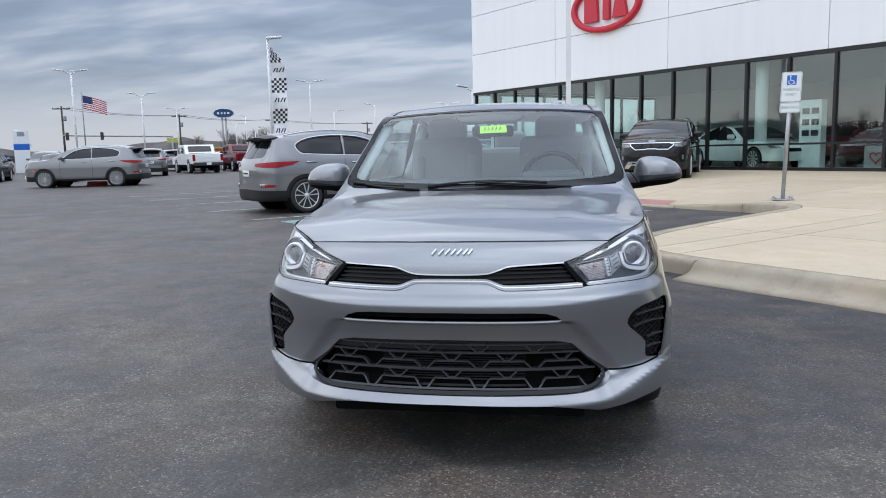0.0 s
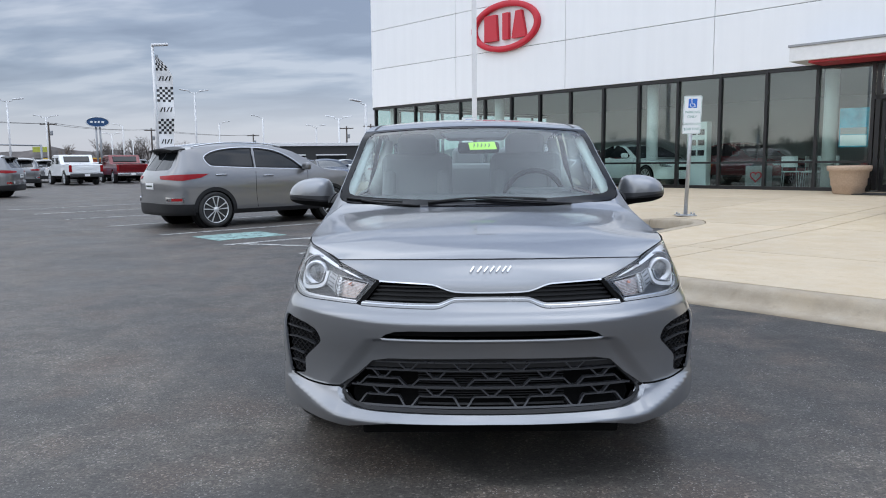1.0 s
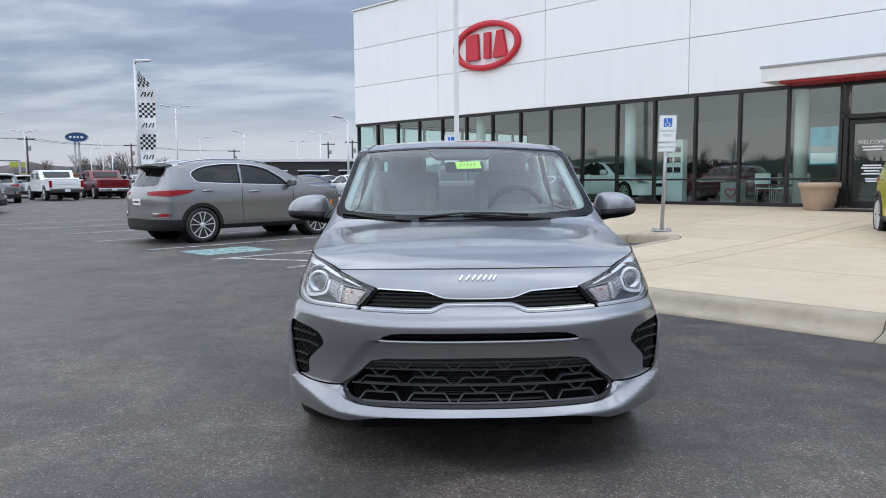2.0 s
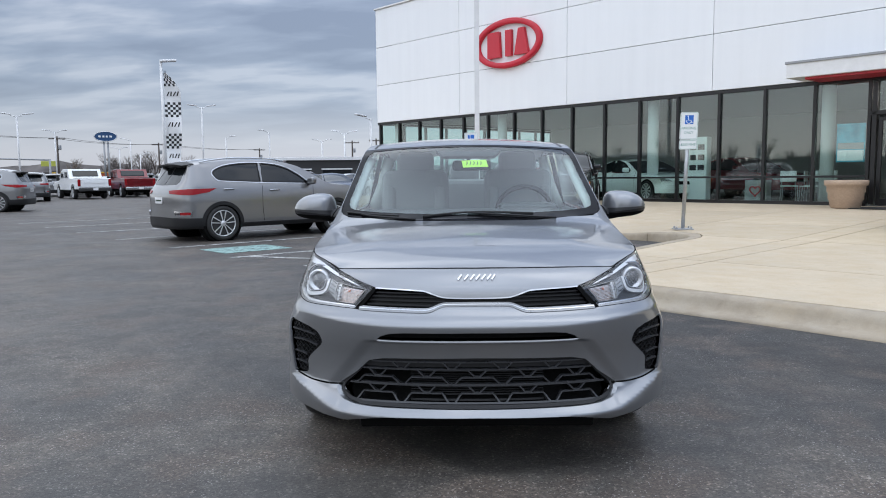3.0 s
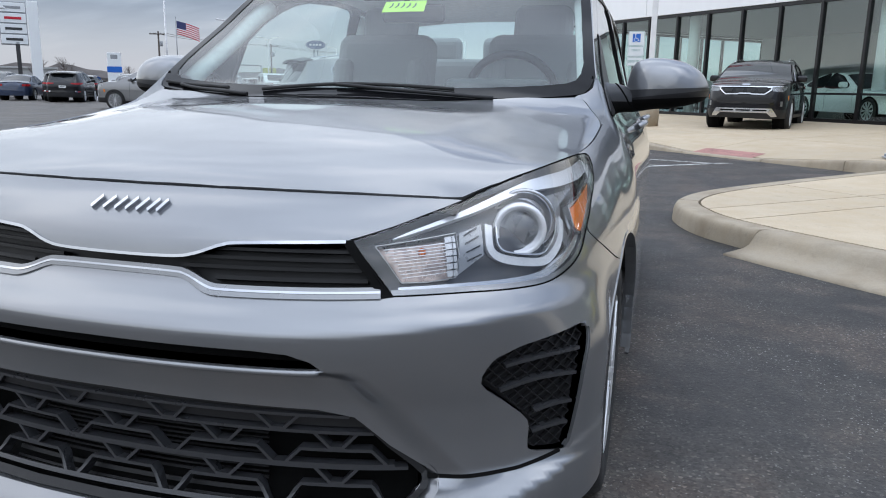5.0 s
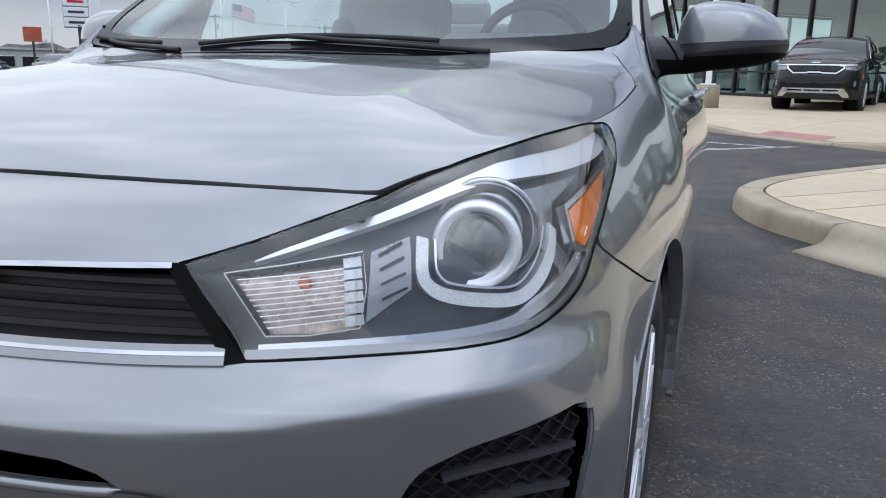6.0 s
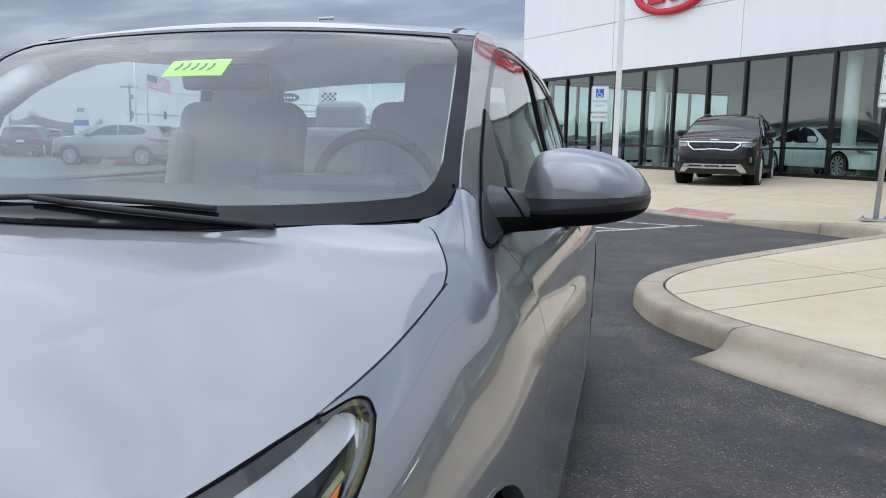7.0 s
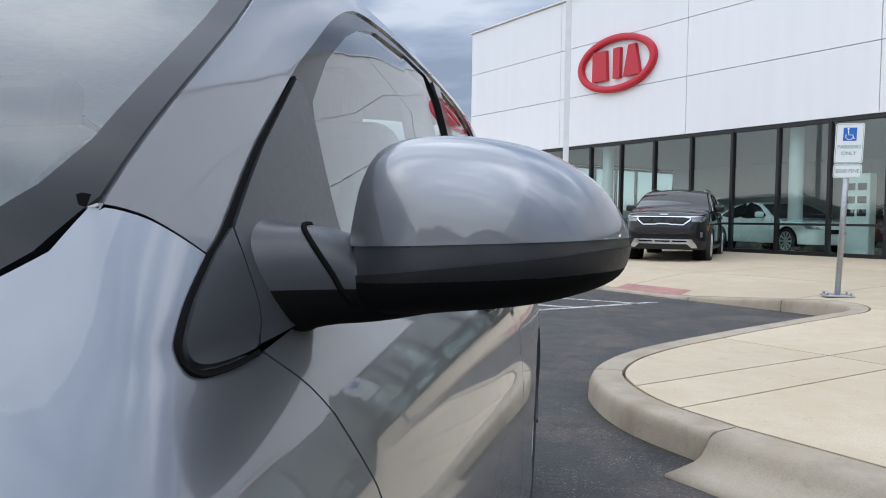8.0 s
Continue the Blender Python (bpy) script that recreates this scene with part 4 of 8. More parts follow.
slot_half = [(0, .590), (.30, .588), (.36, .584), (.397, .572), (.416, .5575), (.36, .5555), (0, .5555)]
mouth_half = [(0, .474), (.40, .469), (.466, .457), (.53, .405), (.594, .353), (.584, .328), (.553, .304), (.50, .292), (.44, .287), (0, .284)]
vent = [tuple(map(float, q)) for q in catmull([(.689, .522), (.706, .562), (.738, .577), (.772, .588), (.868, .604), (.896, .605), (.908, .593), (.893, .53), (.880, .436), (.868, .380), (.852, .372), (.797, .378), (.790, .40), (.786, .44), (.737, .482)], 3, True)]
mouth_cut = mouth_half[:4] + [(.620, .349), (.612, .318), (.582, .294), (.52, .281), (.44, .276), (0, .274)]
grille_holes = [both(h) for h in (grille_half, slot_half, mouth_cut)]


def CP(s, z, inward=0.0):
    """The bumper's face: sunk round the mouth, with the lip standing proud below a gap."""
    s, z = np.broadcast_arrays(np.asarray(s, float), np.asarray(z, float))
    q = np.abs(s)
    step = lambda v, w: np.clip(v / w + .5, 0, 1) ** 2 * (3 - 2 * np.clip(v / w + .5, 0, 1))
    edge = .455 + (.545 - z) * .95
    sunk = .015 * step(edge - q, .08) * step(.545 - z, .012) * step(z - .338, .02)
    gap = np.interp(q, (0, .52, .60, .66, .75, .84, .912, 1.0), (.27, .30, .347, .346, .347, .366, .385, .39))
    proud = .004 * step(gap - z, .02) * step(q - .56, .06) * step(1.02 - q, .12)
    return FP(s, z) + FNM(s, z) * (proud - sunk - inward)[..., None]


def CN(s, z):
    e = .003
    n = np.cross(CP(s + e, z) - CP(s - e, z), CP(s, z + e) - CP(s, z - e))
    return n / np.linalg.norm(n, axis=-1, keepdims=True)


bumper = part("front_bumper", panel("front_bumper", CP, CN, both(bumper_half), PAINT, grille_holes + [vent, [(-u, v) for u, v in vent]], step=.009, edge=.008, rim=.006), PAINT, saloon)

# upper grille, slot, lower mouth and corner vents
grille = part("upper_grille", panel("upper_grille", FP, FNM, both(grille_half), SATIN_BLACK, inward=.032, step=.03, rim=-.027), SATIN_BLACK, saloon, "black upper grille between chrome strips")
for z in (.738, .722, .706, .690):
    half = [(u, z + .006 * (u / .5)) for u in np.linspace(.20 if z > .73 or z < .70 else .13, .44 + (.757 - z) * .72, 14)]
    for sgn in (1, -1):
        part("slat", ribbon("slat", FP, FNM, [(sgn * u, v) for u, v in half], .006, SATIN_BLACK, lift=-.012, thick=.014), SATIN_BLACK, grille)
strip_top = [(u, v) for u, v in grille_half[:6]]
line = [(-u, v) for u, v in reversed(strip_top[1:])] + strip_top
part("chrome_strip", ribbon("chrome_strip", FP, FNM, catmull(line, 5), .005, CHROME, lift=.004, thick=.012), CHROME, grille, "chrome strip")
strip_low = [(.513, .677), (.38, .673), (.24, .671), (.197, .674), (.152, .691), (.12, .695), (0, .696)]
line = strip_low + [(-u, v) for u, v in reversed(strip_low[:-1])]
part("chrome_strip", ribbon("chrome_strip", FP, FNM, catmull(line, 5), .017, GREY_METAL, lift=.003, thick=.012), GREY_METAL, grille, "satin grey metal strip")
# the strip's thin highlight, laid on as a bright chrome line
part("strip_edge", ribbon("strip_edge", FP, FNM, catmull(line, 5), .0035, CHROME, lift=.0045, thick=.004), CHROME, grille)
slot = part("air_slot", panel("air_slot", FP, FNM, both(slot_half), LINER, inward=.03, step=.03, rim=-.025), LINER, saloon, "black slot in the bumper")
lip_line = catmull([(-.420, .556), (-.36, .5515), (0, .5515), (.36, .5515), (.420, .556)], 12)
part("slot_lip", tube([tuple(p) for p in FP(lip_line[:, 0], lip_line[:, 1]) + .001 * FNM(lip_line[:, 0], lip_line[:, 1])], [.0065 * min(1, .1 + k_ / 8, .1 + (len(lip_line) - 1 - k_) / 8) for k_ in range(len(lip_line))], 8), PAINT, slot)
mouth = part("lower_grille", panel("lower_grille", CP, CN, both(mouth_half), LINER, inward=.075, step=.03, rim=-.06), LINER, saloon, "black honeycomb lower grille")
frame_line = catmull(both(mouth_half), 3, True)
part("grille_frame", ribbon("grille_frame", CP, CN, np.vstack([frame_line, frame_line[:2]]), .012, BLACK_PLASTIC, lift=-.003, thick=.035), BLACK_PLASTIC, mouth)
top_plate = [(0, .470), (.46, .459), (.50, .430), (0, .432)]
part("upper_plate", panel("upper_plate", CP, CN, both(top_plate), BLACK_PLASTIC, inward=.014, step=.03), SATIN_BLACK, mouth)
for r, (z1, half_w) in enumerate(((.4535, .455), (.4225, .500), (.391, .540), (.3595, .565), (.328, .545))):
    z0, shift, period, pts = z1 - .0275, .5 * (r % 2), .215, []
    for k in range(-4, 5):
        c = (k + shift) * period
        pts += [(c - .096, z0), (c - .066, z1), (c + .066, z1), (c + .096, z0)]
    pts = [p for p in pts if abs(p[0]) < half_w]
    pts = [(-half_w, pts[0][1])] + pts + [(half_w, pts[-1][1])]
    part("grille_bar", ribbon("grille_bar", FP, FNM, densify(pts + [pts[-1]], .015)[:-1], .0056, GRILLE_EDGE, lift=-.020, thick=.022), SATIN_BLACK, mouth)
for z in np.arange(.305, .430, .0085):
    part("radiator_fin", ribbon("radiator_fin", FP, FNM, [(u, z) for u in np.linspace(-.29, .29, 12)], .0030, BLACK_PLASTIC, lift=-.055, thick=.004), BLACK_PLASTIC, mouth)
for k, sgn in enumerate((1, -1)):
    flip = (lambda pts: pts) if sgn > 0 else (lambda pts: [(-u, v) for u, v in pts])
    v = part("corner_vent", panel("corner_vent", FP, FNM, vent, BLACK_PLASTIC, inward=.022, step=.025, rim=-.018, mirror=sgn < 0), BLACK_PLASTIC, saloon, "black corner vent with slanted blades")
    for z0, a0, sag in ((.548, .735, .004), (.500, .730, .010), (.452, .800, .006), (.412, .800, .004)):
        fin = [(u, z0 + .10 * (u - a0) + sag * math.sin(math.pi * (u - a0) / (.885 - a0))) for u in np.linspace(a0, .885 - (.55 - z0) * .12, 12)]
        part("blade", ribbon("blade", FP, FNM, flip(fin), .0060, GRILLE_EDGE, lift=-.004, thick=.017), SATIN_BLACK, v)
    for r_ in range(18):
        z0 = .384 + .0122 * r_
        cells = [(.70 + .0135 * k_, z0 + (.0052 if (k_ + r_) % 2 else -.0052)) for k_ in range(17)]
        cells = [q for q, ok in zip(cells, inside(vent, cells)) if ok]
        if len(cells) > 2:
            part("mesh_bar", ribbon("mesh_bar", FP, FNM, flip(cells), .0022, BLACK_PLASTIC, lift=-.012, thick=.009), BLACK_PLASTIC, v)
    part("vent_edge", ribbon("vent_edge", FP, FNM, flip(catmull([(.902, .603), (.914, .592), (.899, .53), (.887, .45), (.876, .39), (.866, .373)], 5)), .009, PAINT, lift=.0035, thick=.012), PAINT, bumper)
    part("trim_gap", ribbon("trim_gap", CP, CN, flip(catmull([(.60, .348), (.66, .346), (.75, .3475), (.80, .356), (.852, .371)], 6)), .007, LINER, lift=.001, thick=.004), LINER, v)

    # chamfer that runs down beside the mouth on to the lip
    outer = catmull([(.606, .368), (.620, .349), (.612, .318), (.582, .294), (.52, .281), (.44, .276), (.30, .2747), (.15, .2742), (0, .274)], 5)
    inner_ = catmull([(.582, .366), (.594, .351), (.584, .328), (.553, .304), (.50, .292), (.44, .287), (.30, .2855), (.15, .2845), (0, .284)], 5)
    po, pi = CP(outer[:, 0], outer[:, 1], -.0015), CP(inner_[:, 0], inner_[:, 1], .022)
    m_ = len(outer)
    verts = np.concatenate([po, pi]) * (sgn, 1, 1)
    part("chamfer", data_of("chamfer", verts, [(k_, k_ + 1, m_ + k_ + 1, m_ + k_)[::sgn] for k_ in range(m_ - 1)], PAINT, True), PAINT, bumper)

# maker's badge, as plain slanted bars
badge = part("badge", ribbon("badge", FP, FNM, [(-.080, .789), (-.072, .798), (-.064, .807)], .0065, CHROME, lift=.007, thick=.008), CHROME, saloon, "chrome slanted bars of a badge")
for u, lean in ((-.052, .018), (-.026, .018), (-.002, .018), (.022, .018), (.046, .018), (.066, .016)):
    part("bar", ribbon("bar", FP, FNM, [(u, .789), (u + lean / 2, .798), (u + lean, .807)], .0062, CHROME, lift=.007, thick=.008), CHROME, badge)

# headlamps
lamps = pair("headlamp", LAMP, LENS_CLEAR, "clear headlamp with projector, light guide and amber marker", step=.03, edge=.012, rim=.004)
blade = [tuple(q) for q in catmull([(.535, .7675), (.61, .786), (.708, .809), (.79, .829), (.85, .8395), (.92, .843), (1.003, .842), (1.087, .8425), (1.16, .845), (1.222, .853), (1.235, .864), (1.215, .875), (1.165, .8795), (1.10, .8815), (1.02, .878), (.949, .8705), (.88, .859), (.81, .845), (.755, .8315), (.702, .8170), (.62, .7945), (.565, .7790)], 3, True)]
for k, (lamp, sgn) in enumerate(zip(lamps, (1, -1))):
    mir = sgn < 0
    flip = (lambda pts: pts) if sgn > 0 else (lambda pts: [(-u, v) for u, v in pts])
    part("housing", panel("housing", FP, FNM, LAMP, LAMP_DARK, inward=.036, step=.03, rim=-.034, mirror=mir), LAMP_DARK, lamp)
    closed = np.array(LAMP + LAMP[:1])
    part("seal", ribbon("seal", FP, FNM, flip([tuple(p) for p in closed]), .0026, LINER, lift=.0002, thick=.004), LINER, lamp)
    part("divider", panel("divider", FP, FNM, [(.437, .7600), (.459, .7600), (.537, .6725), (.513, .6695)], LINER, inward=-.0015, step=.03, rim=.008, mirror=mir), LINER, lamp, "black strip between grille and lamp")
    part("blade", panel("blade", FP, FNM, blade, BLADE_WHITE, inward=.0135, step=.02, edge=.012, rim=.012, mirror=mir), BLADE_WHITE, lamp, "bright satin reflector blade")
    part("chrome_strip", ribbon("chrome_strip", FP, FNM, flip(catmull([(.545, .684), (.66, .687), (.77, .690), (.84, .697), (.90, .716), (.965, .743), (1.02, .763), (1.075, .781), (1.13, .803), (1.20, .835), (1.236, .860)], 5)), lambda q_: .006 + .0065 * np.sin(np.pi * np.clip(q_ * 1.15, 0, 1)) ** .6, SATIN_CHROME, lift=-.007, thick=.012), CHROME, lamp, "chrome strip")
    wall_line = [(u, v + .0045) for u, v in lamp_low] + [(u - .005, v - .001) for u, v in lamp_rear]
    part("bezel", ribbon("bezel", FP, FNM, flip([tuple(q) for q in wall_line]), .0095, GREY_METAL, lift=-.002, thick=.030), GREY_METAL, lamp)
    signal = part("turn_signal", panel("turn_signal", FP, FNM, [(.503, .754), (.655, .774), (.652, .702), (.640, .697), (.552, .695)], SIGNAL_BOWL, inward=.03, step=.02, rim=-.018, mirror=mir), SIGNAL_BOWL, lamp, "clear ribbed turn signal with orange bulb")
    for z in np.linspace(.702, .753, 10):
        part("rib", ribbon("rib", FP, FNM, flip([(u, z + .1 * (u - .56)) for u in np.linspace(.515 + (.755 - z) * .70, .640, 6)]), .0012, BLADE_WHITE, lift=-.012, thick=.003), BLADE_WHITE, signal)
    for z in np.linspace(.707, .767, 6):
        part("lens_tooth", ribbon("lens_tooth", FP, FNM, flip([(.640, z), (.650, z + .001), (.661, z + .002)]), .0098, GUIDE_CLEAR, lift=-.015, thick=.010), RIBBED, signal)
    part("signal_frame", ribbon("signal_frame", FP, FNM, flip([(.501, .755), (.575, .765), (.664, .777), (.665, .74), (.656, .701), (.60, .695), (.551, .694), (.526, .724), (.501, .755)]), .0013, RIBBED, lift=-.011, thick=.006), RIBBED, signal)
    q, nq = FP(sgn * .594, .748), FNM(sgn * .594, .748)
    part("bulb", lathe([(.0, -.007), (.005, -.006), (.0075, 0), (.005, .006), (.0, .007)], tuple(q - .024 * nq), n=20), ORANGE_BULB, signal)
    part("fin_block", panel("fin_block", FP, FNM, [(.674, .780), (.726, .794), (.719, .738), (.663, .705)], LAMP_GREY, inward=.022, step=.02, rim=.02, mirror=mir), LAMP_GREY, lamp)
    for z in (.734, .7505, .767, .7815):
        part("fin", ribbon("fin", FP, FNM, flip([(.683, z - .006), (.698, z), (.714, z + .006)]), .0028, GLOSS_BLACK, lift=-.019, thick=.004), GLOSS_BLACK, lamp)
    guide = part("light_guide", ribbon("light_guide", FP, FNM, flip(catmull([(.742, .792), (.735, .760), (.740, .742), (.760, .730), (.804, .722), (.860, .719), (.902, .735), (.938, .759), (.963, .787)], 6)), .0155, GUIDE_CLEAR, lift=-.020, thick=.014), RIBBED, lamp, "ribbed daytime light guide")
    part("guide_edge", ribbon("guide_edge", FP, FNM, flip(catmull([(.757, .788), (.752, .762), (.756, .750), (.768, .742), (.806, .7355), (.853, .733), (.884, .746), (.913, .767), (.935, .790)], 6)), .0028, SATIN_CHROME, lift=-.016, thick=.02), SATIN_CHROME, guide)
    c, nc = Vector(FP(sgn * .813, .779)), Vector(FNM(sgn * .813, .779))
    aim = Vector((sgn * .25, -1, 0)).normalized()
    spin = aim.to_track_quat("Z", "Y").to_matrix().to_4x4()
    seat_at = Matrix.Translation(c - .018 * nc) @ spin
    for nm, prof, mat in (("projector_ring", [(.0475, -.025), (.049, -.004), (.047, .003), (.043, .0045), (.0385, .002), (.035, -.012)], BLADE_WHITE),
                          ("projector_lens", [(.0355, -.010), (.031, .004), (.021, .0115), (.010, .015), (.0, .016)], LENS_CLEAR), ("projector_core", [(.035, -.012), (.026, -.02), (.0, -.024)], LAMP_DARK)):
        bm = lathe(prof, n=36)
        bm.transform(seat_at)
        part(nm, bm, mat, lamp)
    bm = lathe([(.030, -.020), (.040, -.012), (.050, -.006), (.057, -.002), (.059, -.006), (.057, -.012)], n=36)
    bm.transform(Matrix.Translation(Vector(FP(sgn * .842, .797)) - .030 * Vector(FNM(sgn * .842, .797))) @ spin)
    part("projector_bowl", bm, CHROME, lamp)
    part("side_reflector", panel("side_reflector", FP, FNM, [(.905, .832), (1.10, .834), (.99, .812), (.962, .778), (.985, .748), (1.03, .764), (.965, .728), (.93, .765), (.900, .80)], LAMP_GREY, inward=.024, step=.02, rim=.004, mirror=mir), LAMP_GREY, lamp)
    marker = part("amber_marker", panel("amber_marker", FP, FNM, [(.985, .797), (1.06, .811), (1.160, .829), (1.110, .801), (1.048, .774), (.998, .755), (.980, .765)], AMBER, inward=.005, step=.02, rim=.01, mirror=mir), AMBER, lamp, "amber side marker")
    part("marker_frame", ribbon("marker_frame", FP, FNM, flip([(1.165, .835), (1.06, .816), (.978, .802), (.970, .765), (.980, .755), (.998, .751)]), .006, CHROME, lift=-.003, thick=.012), CHROME, marker)

# bonnet
edge_s = np.linspace(.695, float(RIO.s_at(1.12)), 40)
edge_xy = RIO.F(edge_s, RIO.top(edge_s))[:, :2]
bonnet_seam = [tuple(p) for p in catmull([(.7665, .99), (.757, 1.04), (.742, 1.085), (.722, 1.125), (.703, 1.150), (.675, 1.1535)], 4)]
bonnet_half = [(float(q[0]), float(q[1]) + .0004) for q in (RIO.F(a, b) for a, b in bonnet_line[::-1])] + [tuple(RIO.F(a, b + .0008)[:2]) for a, b in lamp_top[::-1] if .715 < a < 1.14] + [(a - .0045, b) for a, b in edge_xy if .59 < b < .98] + bonnet_seam + [(u, 1.0 + .337 * u * u) for u in np.linspace(.66, 0, 12)]


def bonnet_lift(x, y):
    """Two soft ridges that run back and outward from the nose, and a rounded middle."""
    r = np.abs(x) - np.interp(y, (0, .40, .56, .68, .77, .9, 1.06, 1.3), (.453, .455, .458, .465, .475, .498, .537, .60))
    k = np.clip((y - .25) / .45, 0, 1) * np.clip((1.6 - y) / .6, 0, 1)
    k = k * k * (3 - 2 * k)
    ridge = k * .009 * (np.exp(-np.sqrt(r * r + .024 ** 2) / .10) - .12)
    # the edge follows the top of the lamps
    q = np.abs(x)
    rise = .008 * np.exp(-((q - .712) / .055) ** 2 - ((y - .365) / .075) ** 2)
    dip = .004 * np.exp(-((q - .592) / .05) ** 2 - ((y - .236) / .03) ** 2)
    return ridge + rise - dip


def BP(x, y, inward=0.0):
    p = RIO.T(x, y)
    p[..., 2] += bonnet_lift(x, y)
    return p


def BN(x, y):
    e = .005
    n = np.cross(BP(x + e, y) - BP(x - e, y), BP(x, y + e) - BP(x, y - e))
    return n / np.linalg.norm(n, axis=-1, keepdims=True)


bonnet = part("bonnet", panel("bonnet", BP, BN, both(bonnet_half), PAINT, step=.03, edge=.015, rim=.02), PAINT, saloon)
under = [(0, .13), (.592, .21)] + [(a - .018, b + .006) for a, b in edge_xy[2::3] if b < 1.0] + [(.735, 1.06), (.70, 1.13), (.66, 1.14), (0, .99)]
part("bonnet_seal", panel("bonnet_seal", TP, TNM, both(under), LINER, inward=.02, step=.06, rim=0), LINER, saloon)

# wings, doors, quarters and body sides
def soft(s, y, n, gap, width, share):
    """Turns normals near the shoulder towards the mean of wall and top, so that it reads as one rounded edge."""
    z = RIO.top(s)
    e_ = RIO.F(s, z)
    mean = RIO.FN(s, z) + RIO.TN(e_[:, 0], e_[:, 1])
    mean /= np.linalg.norm(mean, axis=-1, keepdims=True)
    k = np.clip(1 - gap / width, 0, 1)
    k = (share * k * k * (3 - 2 * k))[:, None]
    n = n * (1 - k) + mean * k
    return n / np.linalg.norm(n, axis=-1, keepdims=True)


def WTN(x, y):
    s = RIO.s_at(y)
    z = RIO.top(s)
    return soft(s, y, RIO.TN(x, y), RIO.F(s, z)[:, 0] - np.abs(x), .11, 1.0)


def WFN(s, z):
    n = RIO.FN(s, z)
    return np.where((s > 1.1)[:, None] & (s < 2.2)[:, None], soft(s, 0, n, RIO.top(s) - z, .17, 1.0), n)


hood_s = np.linspace(1.165, float(RIO.s_at(1.236)), 30)
hood_edge = [(a, b + .0006) for a, b in zip(hood_s, RIO.top(hood_s))]
door_seam = [(1.372, .944), (1.42, .90), (1.452, .81), (1.448, .69), (1.432, .50), (1.42, .24)]
rear_lamp = [tuple(p) for p in lamp_low if p[0] > 1.03] + [tuple(p) for p in lamp_rear]
pillar_seam = catmull([(1.239, 1.0545), (1.262, 1.0522), (1.29, 1.0462), (1.322, 1.0335), (1.353, 1.0175)], 4)
wing = rear_lamp + hood_edge + sz([(y, z - .0011) for y, z in pillar_seam[1:]] + [(1.268, .965), (1.275, .953), (1.362, .947)]) + sz([(y - .0018, z) for y, z in catmull(door_seam, 5)]) \
    + [(ARCH_S + .358, .24)] + arc(ARCH_S, -10, 115, 26) + [(1.213, .666), (1.138, .697), (1.073, .7258), (1.0355, .7465)]
for mir in (False, True):
    part("front_wing", panel("front_wing", FP, WFN, wing, PAINT, step=.02, edge=.012, mirror=mir), PAINT, saloon)
bt = [(1.372, .947), (1.64, .975), (2.0, .985), (2.66, 1.008)]
bt2 = [(2.666, 1.008), (3.2, 1.03), (3.62, 1.045)]
front_door = sz([(y + .0018, z) for y, z in catmull(door_seam, 5)][::-1] + bt + [(2.662, .6), (2.64, .24)])
dl = pair("front_door", front_door, PAINT, step=.05, edge=.02)
rear_door = sz([(2.646, .24), (2.668, .6)] + bt2 + [(3.66, .95), (3.60, .78)]) + arc(REAR_S, 62, 189, 20)[1:] + sz([(3.07, .24)])
dr = pair("rear_door", rear_door, PAINT, step=.06, edge=.03)
for door_pair, y in ((dl, 2.42), (dr, 3.36)):
    for ob, sgn in zip(door_pair, (1, -1)):
        s0 = float(RIO.s_at(y))
        h = [FP(sgn * (s0 + u), .875 + .02 * u, 0.0) + FNM(sgn * (s0 + u), .875) * w for u, w in ((-.095, .004), (-.08, .022), (-.04, .033), (.03, .034), (.075, .024), (.095, .004))]
        part("handle", tube([tuple(q) for q in catmull(h, 4)], .012, 8), PAINT, ob, "chrome and grey door handle")
quarter = sz([(3.626, 1.045), (3.93, 1.06)]) + [(float(RIO.s_at(y)), float(RIO.top(RIO.s_at(y))[0]) - .002) for y in np.linspace(3.98, 4.2, 6)] + sz([(4.22, .6), (4.1, .24)]) + arc(REAR_S, -10, 62, 14) + sz([(3.604, .78), (3.665, .95)])
pair("rear_quarter", quarter, PAINT, step=.06, edge=.03)

dlo_top = [(1.355, 1.0195), (1.49, 1.112), (1.628, 1.204), (1.75, 1.273), (1.87, 1.336), (2.0, 1.382), (2.15, 1.406), (2.4, 1.421), (2.7, 1.413), (3.0, 1.387), (3.2, 1.343), (3.5, 1.225), (3.75, 1.115), (3.92, 1.064)]
pillar_s = np.linspace(float(RIO.s_at(1.24)), float(RIO.s_at(3.97)), 70)
side_top = [(a, b - .001) for a, b in zip(pillar_s, RIO.top(pillar_s))]
body_side = sz([(y, z + .0011) for y, z in pillar_seam]) + sz([tuple(p) for p in catmull(dlo_top, 4)][1:]) + side_top[::-1]
pair("body_side", body_side, PAINT, step=.03, edge=.015, label="grey pillar and roof rail")
glass_f = [(1.664, .999), (1.66, 1.06), (1.700, 1.19), (1.80, 1.262), (1.92, 1.322), (2.03, 1.362), (2.15, 1.386), (2.4, 1.402), (2.60, 1.398), (2.645, 1.37), (2.69, 1.15), (2.70, 1.024)]
glass_r = [(2.775, 1.03), (2.765, 1.20), (2.735, 1.385), (2.80, 1.391), (2.98, 1.371), (3.17, 1.33), (3.40, 1.25), (3.55, 1.185), (3.585, 1.15), (3.57, 1.06)]
belt = [(3.92, 1.061), (3.62, 1.047), (3.2, 1.032), (2.66, 1.010), (2.0, .987), (1.64, .977), (1.42, .955), (1.272, .957)]
